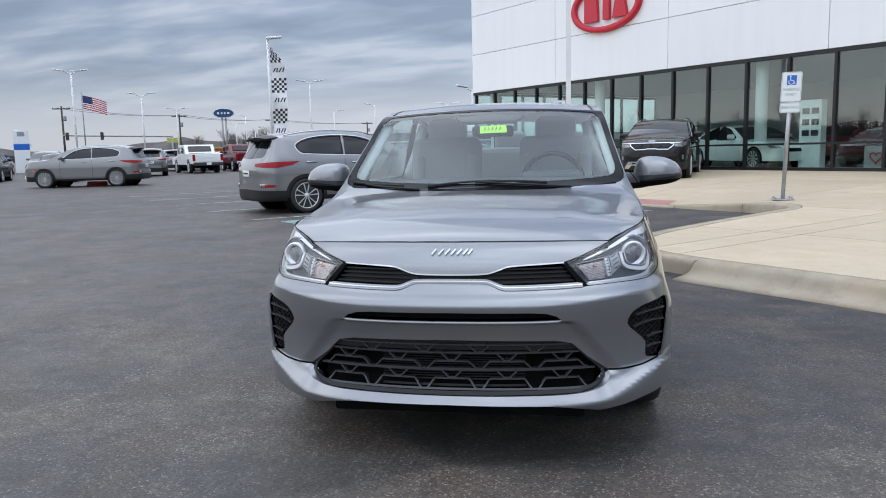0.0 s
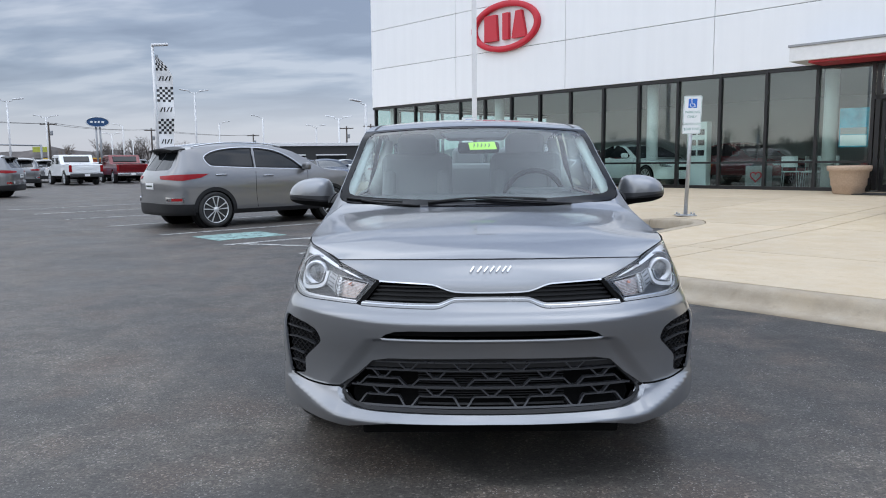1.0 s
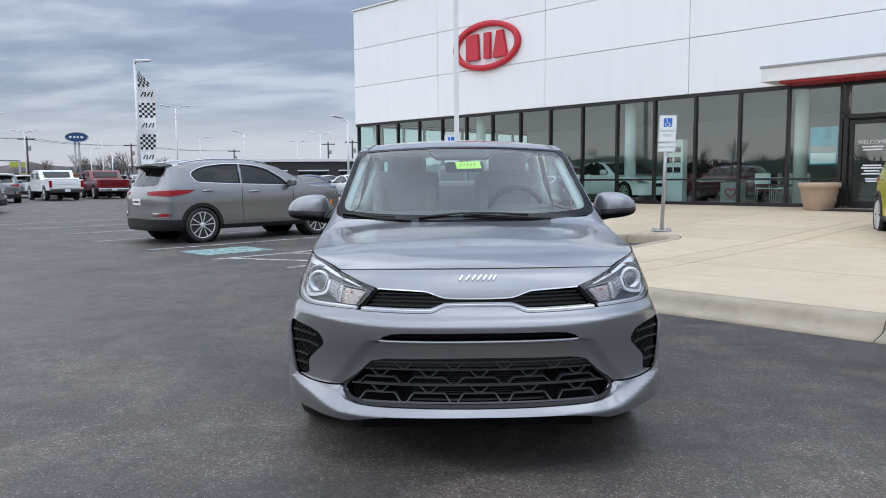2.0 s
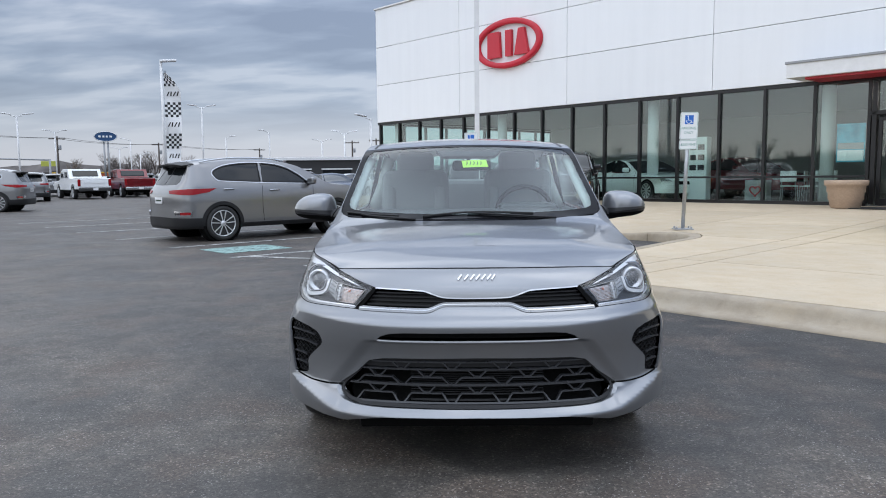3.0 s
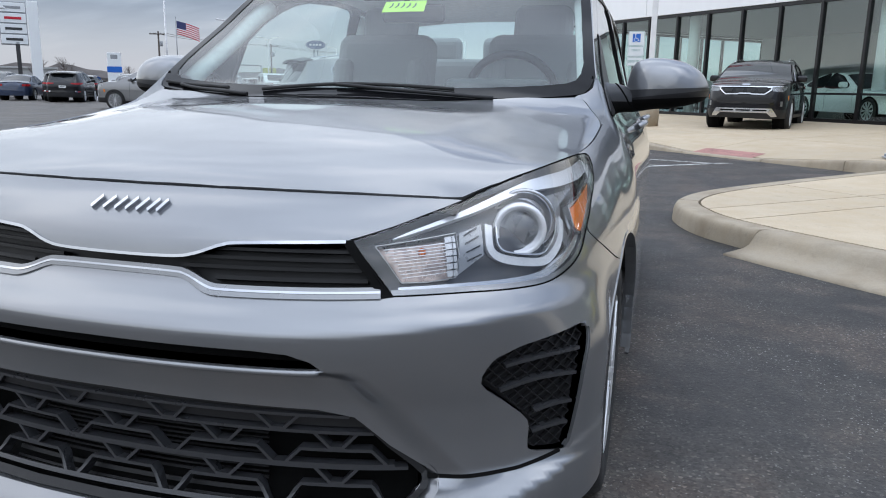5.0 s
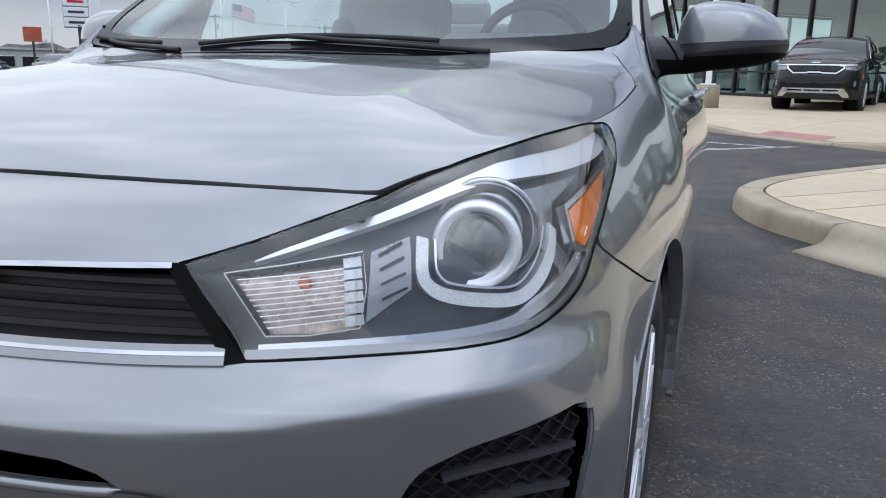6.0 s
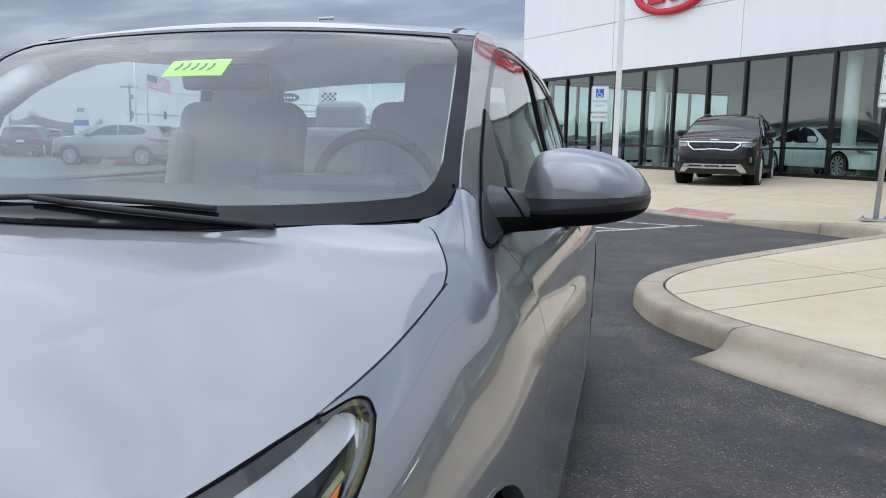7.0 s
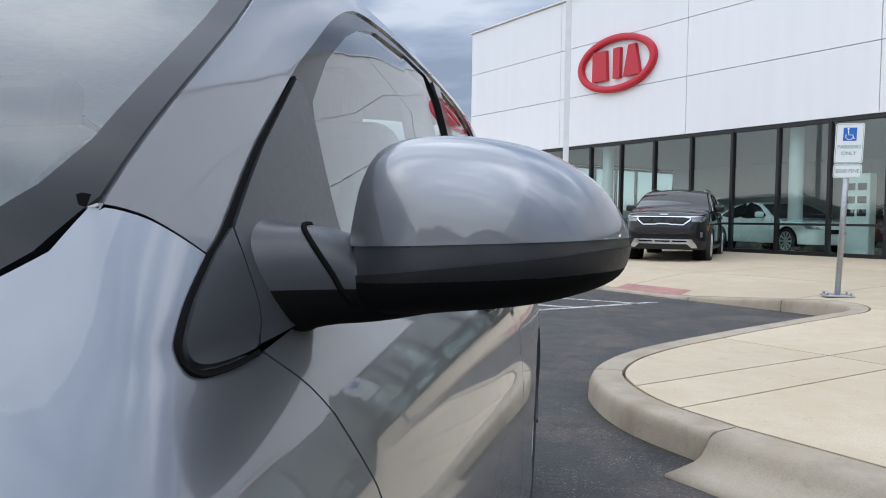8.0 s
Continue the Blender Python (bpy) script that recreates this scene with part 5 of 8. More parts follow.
frames = pair("window_frame", sz([tuple(p) for p in catmull(dlo_top, 4)]) + sz(belt), GLOSS_BLACK, "black window surround", [sz(glass_f), sz(glass_r)], step=.05, edge=.02, inward=.004, rim=.015)
for outline, nm in ((glass_f, "front_side_window"), (glass_r, "rear_side_window")):
    pair(nm, sz([tuple(p) for p in catmull(outline, 3, True)]), GLASS_SIDE, "lightly tinted side window", step=.06, edge=.03, inward=.008, rim=0)
for ob, sgn in zip(frames, (1, -1)):
    corner = [tuple(p) for p in catmull(sz([(1.300, .9922), (1.274, .9734), (1.266, .9642), (1.268, .9552), (1.280, .9502), (1.313, .9485), (1.350, .9492)]), 4)] + sz([(1.358, .9515), (1.376, .9677), (1.383, .980), (1.387, .997), (1.391, 1.019), (1.390, 1.0385), (1.350, 1.0195)])
    part("corner_trim", panel("corner_trim", FP, FNM, corner, SAIL_GREY, inward=-.006, step=.03, edge=.012, rim=.014, mirror=sgn < 0), SAIL_GREY, ob)
    part("gasket", ribbon("gasket", FP, FNM, [((a if sgn > 0 else -a), b) for a, b in catmull(sz([(1.640, 1.2065), (1.50, 1.119), (1.392, 1.0425), (1.345, 1.0185), (1.297, .9925), (1.2705, .974), (1.262, .9645), (1.2635, .953), (1.279, .9465), (1.318, .9450), (1.36, .9468)]), 4)], .0036, LINER, lift=.003, thick=.012), LINER, ob)
    sail = sz([(1.396, 1.0385), (1.395, 1.019), (1.391, .997), (1.387, .980), (1.380, .9670), (1.363, .9510), (1.414, .9535), (1.497, .9590), (1.60, .969), (1.655, .985), (1.657, 1.04), (1.662, 1.0916), (1.665, 1.16), (1.660, 1.187), (1.650, 1.2015), (1.636, 1.203), (1.50, 1.115)])
    part("sail_trim", panel("sail_trim", FP, FNM, sail, SAIL_GREY, inward=-.005, step=.03, edge=.012, rim=.014, mirror=sgn < 0), SAIL_GREY, ob, "black mirror base panel")
    pb = sz([(2.705, 1.015), (2.77, 1.02), (2.735, 1.39), (2.65, 1.39)])
    part("pillar_trim", panel("pillar_trim", FP, FNM, pb, GLOSS_BLACK, inward=-.001, step=.05, mirror=sgn < 0), GLOSS_BLACK, ob)
# dark beds under the seams
for line in (catmull(sz(door_seam), 5), catmull(sz([(2.665, 1.0), (2.665, .6), (2.643, .24)]), 5), catmull([(1.285, .644), (1.21, .6645), (1.1365, .6955), (1.034, .746)], 5), sz(pillar_seam)):
    strips("seam_bed", line, .02, LINER, lift=-.009, thick=.004)

# glass, roof, boot
def xe(y):
    s0 = RIO.s_at(y)
    return RIO.F(s0, RIO.top(s0))[:, 0]


ws_y = np.linspace(1.25, 1.755, 18)
ws_half = [(u, 1.012 + .337 * u * u) for u in np.linspace(0, .68, 12)] + [(.700, 1.180), (.715, 1.205)] + [(a - .004, b) for a, b in zip(xe(ws_y), ws_y)] + [(.60, 1.752), (.45, 1.735), (.25, 1.722), (0, 1.717)]
top_y = np.linspace(1.245, .99, 16)
wing_top = [(u + .003, v + .001) for u, v in bonnet_seam] + [(.684, 1.166), (.708, 1.184), (.7235, 1.207), (.7245, 1.24)] + [(a + .0004, b) for a, b in zip(xe(top_y), top_y)]
for k in (False, True):
    part("wing_top", panel("wing_top", TP, WTN, wing_top, PAINT, step=.02, edge=.012, rim=.012, mirror=k), PAINT, saloon)
cl_y = np.linspace(1.30, 1.66, 12)
clear_half = [(u, 1.078 + .300 * u * u) for u in np.linspace(0, .645, 10)] + [(.672, 1.222), (.682, 1.25)] + [(a - .035, b) for a, b in zip(xe(cl_y), cl_y)] + [(.585, 1.722), (.45, 1.712), (.25, 1.700), (0, 1.696)]
wind = part("windscreen", panel("windscreen", TP, TNM, both(clear_half), GLASS, step=.08, edge=.04, inward=.002, rim=0), GLASS, saloon, "green tinted windscreen with black border")
part("black_border", panel("black_border", TP, TNM, both(ws_half), FRIT, [both(clear_half)], step=.03, edge=.02, inward=.0, rim=.008), FRIT, wind)
part("sensor_housing", panel("sensor_housing", TP, TNM, both([(0, 1.675), (.20, 1.68), (.165, 1.625), (.15, 1.615), (0, 1.612)]), SATIN_BLACK, step=.04, inward=.012, rim=.02), SATIN_BLACK, wind)
tag = solo("paper_tag", panel("paper_tag", TP, TNM, [(-.035, 1.490), (.115, 1.497), (.105, 1.566), (-.043, 1.556)], TAG_GREEN, step=.03, inward=.007, rim=.001), TAG_GREEN, "lime green paper tag taped inside the windscreen", "tag")
for x in (-.015, .006, .027, .048, .069):
    part("mark", ribbon("mark", TP, TNM, [(x, 1.515), (x + .006, 1.53), (x + .003, 1.545)], .005, INK, lift=-.0055, thick=.001), INK, tag)
roof_y = np.linspace(1.765, 3.25, 40)
roof_half = [(0, 1.722), (.25, 1.727), (.45, 1.740), (.60, 1.757)] + [(a - .004, b) for a, b in zip(xe(roof_y), roof_y)] + [(.4, 3.22), (0, 3.2)]
roof = part("roof", panel("roof", TP, TNM, both(roof_half), PAINT, step=.06, edge=.03), PAINT, saloon)
for sgn in (1, -1):
    yy = np.linspace(1.78, 3.2, 30)
    part("roof_strip", ribbon("roof_strip", TP, TNM, [(sgn * (a - .055), b) for a, b in zip(xe(yy), yy)], .012, SATIN_BLACK, lift=.002, thick=.005), SATIN_BLACK, roof)
part("antenna", prism([(0, 0), (.10, 0), (.085, .05), (.07, .055)], -.012, .012, axis="x", bevel=.004), SATIN_BLACK, roof).location = (0, 3.05, float(TP(np.array(0.), np.array(3.05))[2]) - .003)
rg_y = np.linspace(3.27, 3.92, 16)
rear_half = [(0, 3.205), (.4, 3.225)] + [(a - .03, b) for a, b in zip(xe(rg_y), rg_y)] + [(.5, 3.93), (0, 3.95)]
part("rear_window", panel("rear_window", TP, TNM, both(rear_half), GLASS, step=.08, edge=.04, inward=.003, rim=0), GLASS, saloon, "green tinted rear window")
bt_y = np.linspace(3.97, 4.2, 8)
boot_half = [(0, 3.955), (.5, 3.94)] + [(a - .004, b) for a, b in zip(xe(bt_y), bt_y)] + [(.6, 4.27), (.4, 4.33), (0, 4.36)]
part("boot_lid", panel("boot_lid", TP, TNM, both(boot_half), PAINT, step=.06, edge=.04), PAINT, saloon)
L = RIO.length
tail_half = [(u, z) for u, z in [(float(RIO.s_at(4.105)), .24), (float(RIO.s_at(4.225)), .6)]]
tail = tail_half + [(float(RIO.s_at(4.2)), .98), (L, 1.0), (L, .24)]
pair("rear_bumper", tail, PAINT, step=.07, edge=.05)
tl = [(L - .78, .72), (L - .32, .78), (L - .34, .92), (L - .74, .93)]
pair("tail_lamp", tl, RED_LENS, "red tail lamp", step=.06, inward=-.006)

# under the body
part("underbody", box((1.36, 3.5, .2), (0, 2.2, .34), .05), LINER, saloon)
# tray and bar are added below the nose to deepen the ground shadow
part("undertray", box((1.16, .95, .03), (0, .60, .215), .01), LINER, saloon)
part("air_dam", box((1.0, .03, .08), (0, .16, .19), .01), LINER, saloon, "black bar added under the bumper to deepen the shade")
part("engine_bay", box((1.1, .7, .36), (0, .72, .56), .05), LINER, saloon)
for sgn in (1, -1):
    for y in (.84, 3.45):
        bm = bmesh.new()
        ringa = [(y + .378 * math.cos(a), ARCH_Z + .378 * math.sin(a)) for a in np.linspace(-.2, math.pi + .2, 22)]
        rows = [[bm.verts.new((sgn * x, u, v)) for u, v in ringa] for x in (.55, .838)]
        for k in range(21):
            bm.faces.new((rows[0][k], rows[0][k + 1], rows[1][k + 1], rows[1][k])).smooth = True
        bm.faces.new(rows[0])
        part("wheel_arch", bm, LINER, saloon)
    s_line = [(s0, z0) for s0, z0 in arc(ARCH_S, -8, 188, 30, ARCH_R - .001)]
    part("arch_flange", ribbon("arch_flange", FP, FNM, [(sgn * a, b) for a, b in s_line], .006, PAINT, lift=.002, thick=.03), PAINT, saloon)


def wheel(parent, at, sgn, radius=.31, width=.19, spokes=10, rim_mat=ALLOY, twin=True):
    """Tyre and spoked rim; the outer side looks along sgn x."""
    k0 = .66 if twin else .74
    w = part("wheel", lathe([(radius * (k0 - .04), -.06), (radius * k0, -.07), (radius * k0, .05), (radius * (k0 - .04), .06)], (0, 0, 0), "x", 28), LINER, parent)
    w.matrix_basis = Matrix.Translation(at) @ (Matrix() if sgn > 0 else Matrix.Rotation(math.pi, 4, "Z"))
    h = width / 2
    prof = [(radius * k0, -h), (radius * .9, -h), (radius * .975, -h * .8), (radius, -h * .5), (radius, h * .5), (radius * .975, h * .8), (radius * .94, h * .97), (radius * .85, h * 1.02), (radius * (k0 + .02), h * .93), (radius * k0, h * .8)]
    part("tyre", lathe(prof, (0, 0, 0), "x", 44), RUBBER, w)
    rim = part("rim", lathe([(radius * (k0 - .04), h * .2), (radius * (k0 + .005), h * .9), (radius * (k0 - .015), h * .96), (radius * (k0 - .06), h * .7), (radius * (k0 - .07), h * .1)], (0, 0, 0), "x", 44), rim_mat, w)
    for k in range(spokes):
        a = 2 * math.pi * k / spokes
        bm = None
        for tilt in ((0,) if twin else (-.24, .24)):
            r0, r1 = radius * .13, radius * (k0 - .03)
            wide0, wide1 = (.018, .024) if twin else (.015, .027)
            arm_ = box((.024, 1, r1 - r0), (h * .84, 0, (r0 + r1) / 2))
            for v in arm_.verts:
                q = (v.co.z - r0) / (r1 - r0)
                v.co.y *= (wide0 + (wide1 - wide0) * q) * (1 if v.co.x < h * .84 else .72)
                v.co.x += .012 * math.sin(math.pi * q)
            arm_.transform(Matrix.Rotation(tilt, 4, "X"))
            bm = join(bm, arm_)
        bm.transform(Matrix.Rotation(a, 4, "X"))
        part("spoke", bm, rim_mat, rim)
    part("hub", lathe([(.0, h * .98), (.03, h * .96), (.055, h * .80), (.065, h * .5)], (0, 0, 0), "x", 20), rim_mat, rim)
    if not twin:
        part("pocket", lathe([(radius * (k0 - .05), h * .35), (.05, h * .45), (0, h * .45)], (0, 0, 0), "x", 32), SATIN_BLACK, rim)
    part("brake_disc", lathe([(radius * .45, .01), (radius * .45, .03), (0, .03)], (0, 0, 0), "x", 24), GALV, w)
    return w


for sgn in (1, -1):
    for y in (.84, 3.45):
        wheel(saloon, (sgn * .752, y, .31), sgn)

# door mirrors
def mirror(sgn):
    """Rounded housing with a grey cap over a black lower shell, on a short black arm."""
    outline = catmull([(.798, 1.012), (.803, 1.05), (.813, 1.088), (.832, 1.114), (.87, 1.125), (.93, 1.123), (.985, 1.110), (1.030, 1.083), (1.053, 1.052), (1.060, 1.025), (1.044, .996), (.985, .977), (.90, .966), (.83, .960), (.800, .973)], 6, True)
    c = np.array((.925, 1.029))
    rows, rings = [], [0, .2, .4, .58, .72, .83, .91, .96, .99, 1.0]
    for r in rings:
        y = 1.53 - .115 * (1 - r ** 3.2) ** (1 / 2.6)
        ring2 = c + (outline - c) * r
        rows.append([(sgn * u, y + .06 * (u - .93) ** 2 / .02 * (1 if u > .93 else .35), v) for u, v in ring2])
    rows.append([(sgn * (c[0] + (u - c[0]) * .97), 1.60 + .02 * (u - .93) / .1, c[1] + (v - c[1]) * .97) for u, v in outline])
    m = len(outline)
    verts = [p for row in rows for p in row]
    quads = [(i * m + k, i * m + (k + 1) % m, (i + 1) * m + (k + 1) % m, (i + 1) * m + k) for i in range(len(rows) - 1) for k in range(m)]
    body = part("door_mirror", box((.12, .03, .05), (sgn * .93, 1.56, 1.045), .01), SATIN_BLACK, saloon, "grey capped door mirror on a black arm")
    # the downward faces take darker materials: their shade is put into the colour
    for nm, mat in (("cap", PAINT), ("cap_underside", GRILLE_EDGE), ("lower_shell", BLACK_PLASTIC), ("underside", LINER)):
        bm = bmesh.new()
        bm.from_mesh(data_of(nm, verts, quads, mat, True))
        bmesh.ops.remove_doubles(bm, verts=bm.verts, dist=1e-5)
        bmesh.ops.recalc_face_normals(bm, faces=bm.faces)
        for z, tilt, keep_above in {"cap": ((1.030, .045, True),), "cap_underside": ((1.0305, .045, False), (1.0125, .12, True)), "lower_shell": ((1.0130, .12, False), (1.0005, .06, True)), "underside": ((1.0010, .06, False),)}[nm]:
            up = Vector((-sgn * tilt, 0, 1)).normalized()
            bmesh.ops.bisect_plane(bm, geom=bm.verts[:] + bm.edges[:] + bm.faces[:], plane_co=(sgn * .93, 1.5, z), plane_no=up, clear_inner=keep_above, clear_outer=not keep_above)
        if nm == "cap_underside":
            bmesh.ops.scale(bm, vec=(.988, .985, 1), verts=bm.verts, space=Matrix.Translation((-sgn * .93, -1.53, 0)))
        for f in bm.faces:
            f.smooth = True
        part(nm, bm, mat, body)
    foot = [(.725, 1.480, .980, .078, .100), (.742, 1.476, .983, .066, .082), (.756, 1.474, .990, .055, .067), (.770, 1.475, .9960, .0475, .056), (.79, 1.484, .9975, .0440, .051), (.806, 1.492, .9955, .0410, .050), (.825, 1.502, .9915, .036, .050), (.88, 1.51, .985, .020, .046)]
    bend = [pchip([(f[0], f[k]) for f in foot]) for k in (1, 2, 3, 4)]

    def on_arm(u, a, out=0.0):
        """Point of the arm's skin at reach u and angle a round it."""
        y, z, rz, ry = (float(f(u)) for f in bend)
        ca, sa = math.cos(a), math.sin(a)
        return (sgn * (u - .006 * sa), y + (ry + out) * math.copysign(abs(ca) ** .8, ca), z + (rz + out) * math.copysign(abs(sa) ** .8, sa))

    reach = np.linspace(.725, .88, 16)
    # one plastic arm; the shade beneath is coloured in as a near-black lower half
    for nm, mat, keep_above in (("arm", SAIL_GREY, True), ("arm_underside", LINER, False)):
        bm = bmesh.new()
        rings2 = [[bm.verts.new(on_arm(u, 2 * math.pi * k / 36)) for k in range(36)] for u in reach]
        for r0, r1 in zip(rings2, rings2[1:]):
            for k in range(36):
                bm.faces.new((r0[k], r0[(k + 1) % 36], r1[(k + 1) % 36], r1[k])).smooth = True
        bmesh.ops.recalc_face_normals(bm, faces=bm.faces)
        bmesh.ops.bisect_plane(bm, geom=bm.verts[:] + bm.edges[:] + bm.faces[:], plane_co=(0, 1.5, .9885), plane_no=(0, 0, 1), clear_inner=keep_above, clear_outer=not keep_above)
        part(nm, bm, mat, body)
    part("arm_gasket", tube([on_arm(.776 + .046 * (q / 14) ** 1.5, math.pi - math.radians(97 - 118 * q / 14), .0005) for q in range(15)], .0026), LINER, body)
    glass = [(sgn * (c[0] + (u - c[0]) * .9), c[1] + (v - c[1]) * .9) for u, v in outline]
    part("mirror_glass", prism(glass, 1.585, 1.59, axis="y"), CHROME, body, "mirror glass")


mirror(1)
mirror(-1)

# wipers
def on_glass(pts, lift):
    p = np.array(pts, float)
    q = TP(p[:, 0], p[:, 1]) + TNM(p[:, 0], p[:, 1]) * np.array(lift)[:, None]
    return [tuple(v) for v in q]


for arm_pts, blade_pts in (([(.46, 1.072), (.33, 1.066), (.15, 1.068), (-.02, 1.082)], [(-.26, 1.068), (-.02, 1.088), (.20, 1.092), (.34, 1.095)]),
                           ([(-.30, 1.045), (-.42, 1.075), (-.52, 1.11), (-.60, 1.15)], [(-.39, 1.09), (-.52, 1.13), (-.62, 1.165), (-.685, 1.19)])):
    wip = part("wiper", tube(on_glass(catmull(arm_pts, 5), np.linspace(.006, .010, 16)), .006, 6), BLACK_PLASTIC, saloon, "black windscreen wiper")
    part("wiper_blade", tube(on_glass(catmull(blade_pts, 5), np.full(16, .007)), .0055, 6), RUBBER, wip)
cowl = [(u, 1.008 + .337 * u * u) for u in np.linspace(0, .67, 12)] + [(u, 1.026 + .30 * u * u) for u in np.linspace(.66, 0, 12)]
part("cowl", panel("cowl", TP, TNM, both(cowl), BLACK_PLASTIC, step=.04, inward=.003, rim=.01), BLACK_PLASTIC, saloon, "black plastic cowl")

# cabin
cabin_floor = part("cabin_floor", box((1.30, 2.6, .05), (0, 2.4, .42)), INTERIOR, saloon)
part("dashboard", box((1.36, .55, .30), (0, 1.50, .86), .09, segments=4), DASH, saloon, "grey dashboard")
part("dash_top", box((1.30, .42, .06), (0, 1.37, .985), .025, turn=Matrix.Rotation(radians(3), 3, "X"), segments=3), DASH, saloon)
part("binnacle", box((.36, .2, .09), (.36, 1.60, 1.01), .035, segments=3), DASH, saloon)
part("console", box((.22, 1.1, .3), (0, 2.1, .55), .04), INTERIOR, saloon)
steer = [(.36 + .175 * math.cos(a), 1.86 - .05 * math.sin(a), .985 + .165 * math.sin(a)) for a in (2 * math.pi * k / 36 for k in range(36))]
sw = part("steering_wheel", tube(steer, .016, 8, closed=True), BLACK_PLASTIC, saloon, "black steering wheel")
part("boss", box((.15, .05, .11), (.36, 1.85, .975), .02), BLACK_PLASTIC, sw)
part("spoke", box((.32, .025, .035), (.36, 1.855, .985), .008), BLACK_PLASTIC, sw)


def seat(x, y, wide=.48, rest=True):
    tilt = Matrix.Rotation(radians(-14), 3, "X")
    s_ = part("seat", box((wide, .5, .16), (x, y - .22, .60), .06, segments=4), SEAT_CLOTH, saloon, "grey cloth seat")
    part("backrest", box((wide, .15, .66), (x, y + .10, .94), .06, turn=tilt, segments=4), SEAT_CLOTH, s_)
    for u in (-.14, .14):
        part("bolster", box((.09, .18, .5), (x + u * wide / .36 / 1.02, y + .05, .90), .04, turn=tilt, segments=3), SEAT_CLOTH, s_)
    if rest:
        part("headrest", box((.27, .11, .20), (x, y + .205, 1.30), .05, turn=tilt, segments=4), SEAT_CLOTH, s_)
        for u in (-.06, .06):
            part("post", tube([(x + u, y + .18, 1.15), (x + u, y + .2, 1.24)], .006, 6), GALV, s_)
    return s_


seat(.37, 2.30)
seat(-.37, 2.30)
bench = part("rear_bench", box((1.26, .5, .16), (0, 3.02, .60), .06, segments=3), SEAT_CLOTH, saloon, "grey cloth rear bench")
part("backrest", box((1.26, .15, .60), (0, 3.32, .90), .06, turn=Matrix.Rotation(radians(-16), 3, "X"), segments=3), SEAT_CLOTH, bench)
for x in (-.38, 0, .38):
    part("headrest", box((.25, .10, .16), (x, 3.42, 1.24), .045, segments=4), SEAT_CLOTH, bench)
part("parcel_shelf", box((1.2, .5, .03), (0, 3.68, 1.09)), INTERIOR, saloon)
for sgn in (1, -1):
    for (y0, y1) in ((1.5, 2.6), (2.72, 3.5)):
        part("door_trim", box((.05, y1 - y0, .55), (sgn * .73, (y0 + y1) / 2, .72), .02), INTERIOR, saloon)
    bp = [tuple(FP(sgn * float(RIO.s_at(2.70)), z, .0) - (sgn * .075, 0, 0)) for z in (.95, 1.15, 1.36)]
    part("pillar_lining", tube(bp, [.055, .045, .035], 10), HEADLINER, saloon)
    ap = [(sgn * (float(a) - .024), float(y) + .04, float(RIO.top(RIO.s_at(y))[0]) - .06) for a, y in zip(xe(np.linspace(1.28, 1.74, 8)), np.linspace(1.28, 1.74, 8))]
    part("pillar_lining", tube(ap, .032, 10), HEADLINER, saloon)
head_y = np.linspace(1.78, 3.2, 20)
part("headliner", panel("headliner", TP, TNM, both([(0, 1.74), (.55, 1.77)] + [(a - .02, b) for a, b in zip(xe(head_y), head_y)] + [(0, 3.2)]), HEADLINER, step=.1, inward=.035, rim=0), HEADLINER, saloon)
rv = part("rear_view_mirror", box((.24, .03, .065), (.02, 1.68, 1.285), .018, segments=3), SATIN_BLACK, saloon, "black interior mirror")
part("stalk", tube([(0, 1.67, 1.30), (0, 1.65, 1.36)], .012, 8), SATIN_BLACK, rv)

# ---- the other vehicles ----
def stretched(pairs, ku, kv):
    return [(u * ku, v * kv) for u, v in pairs]


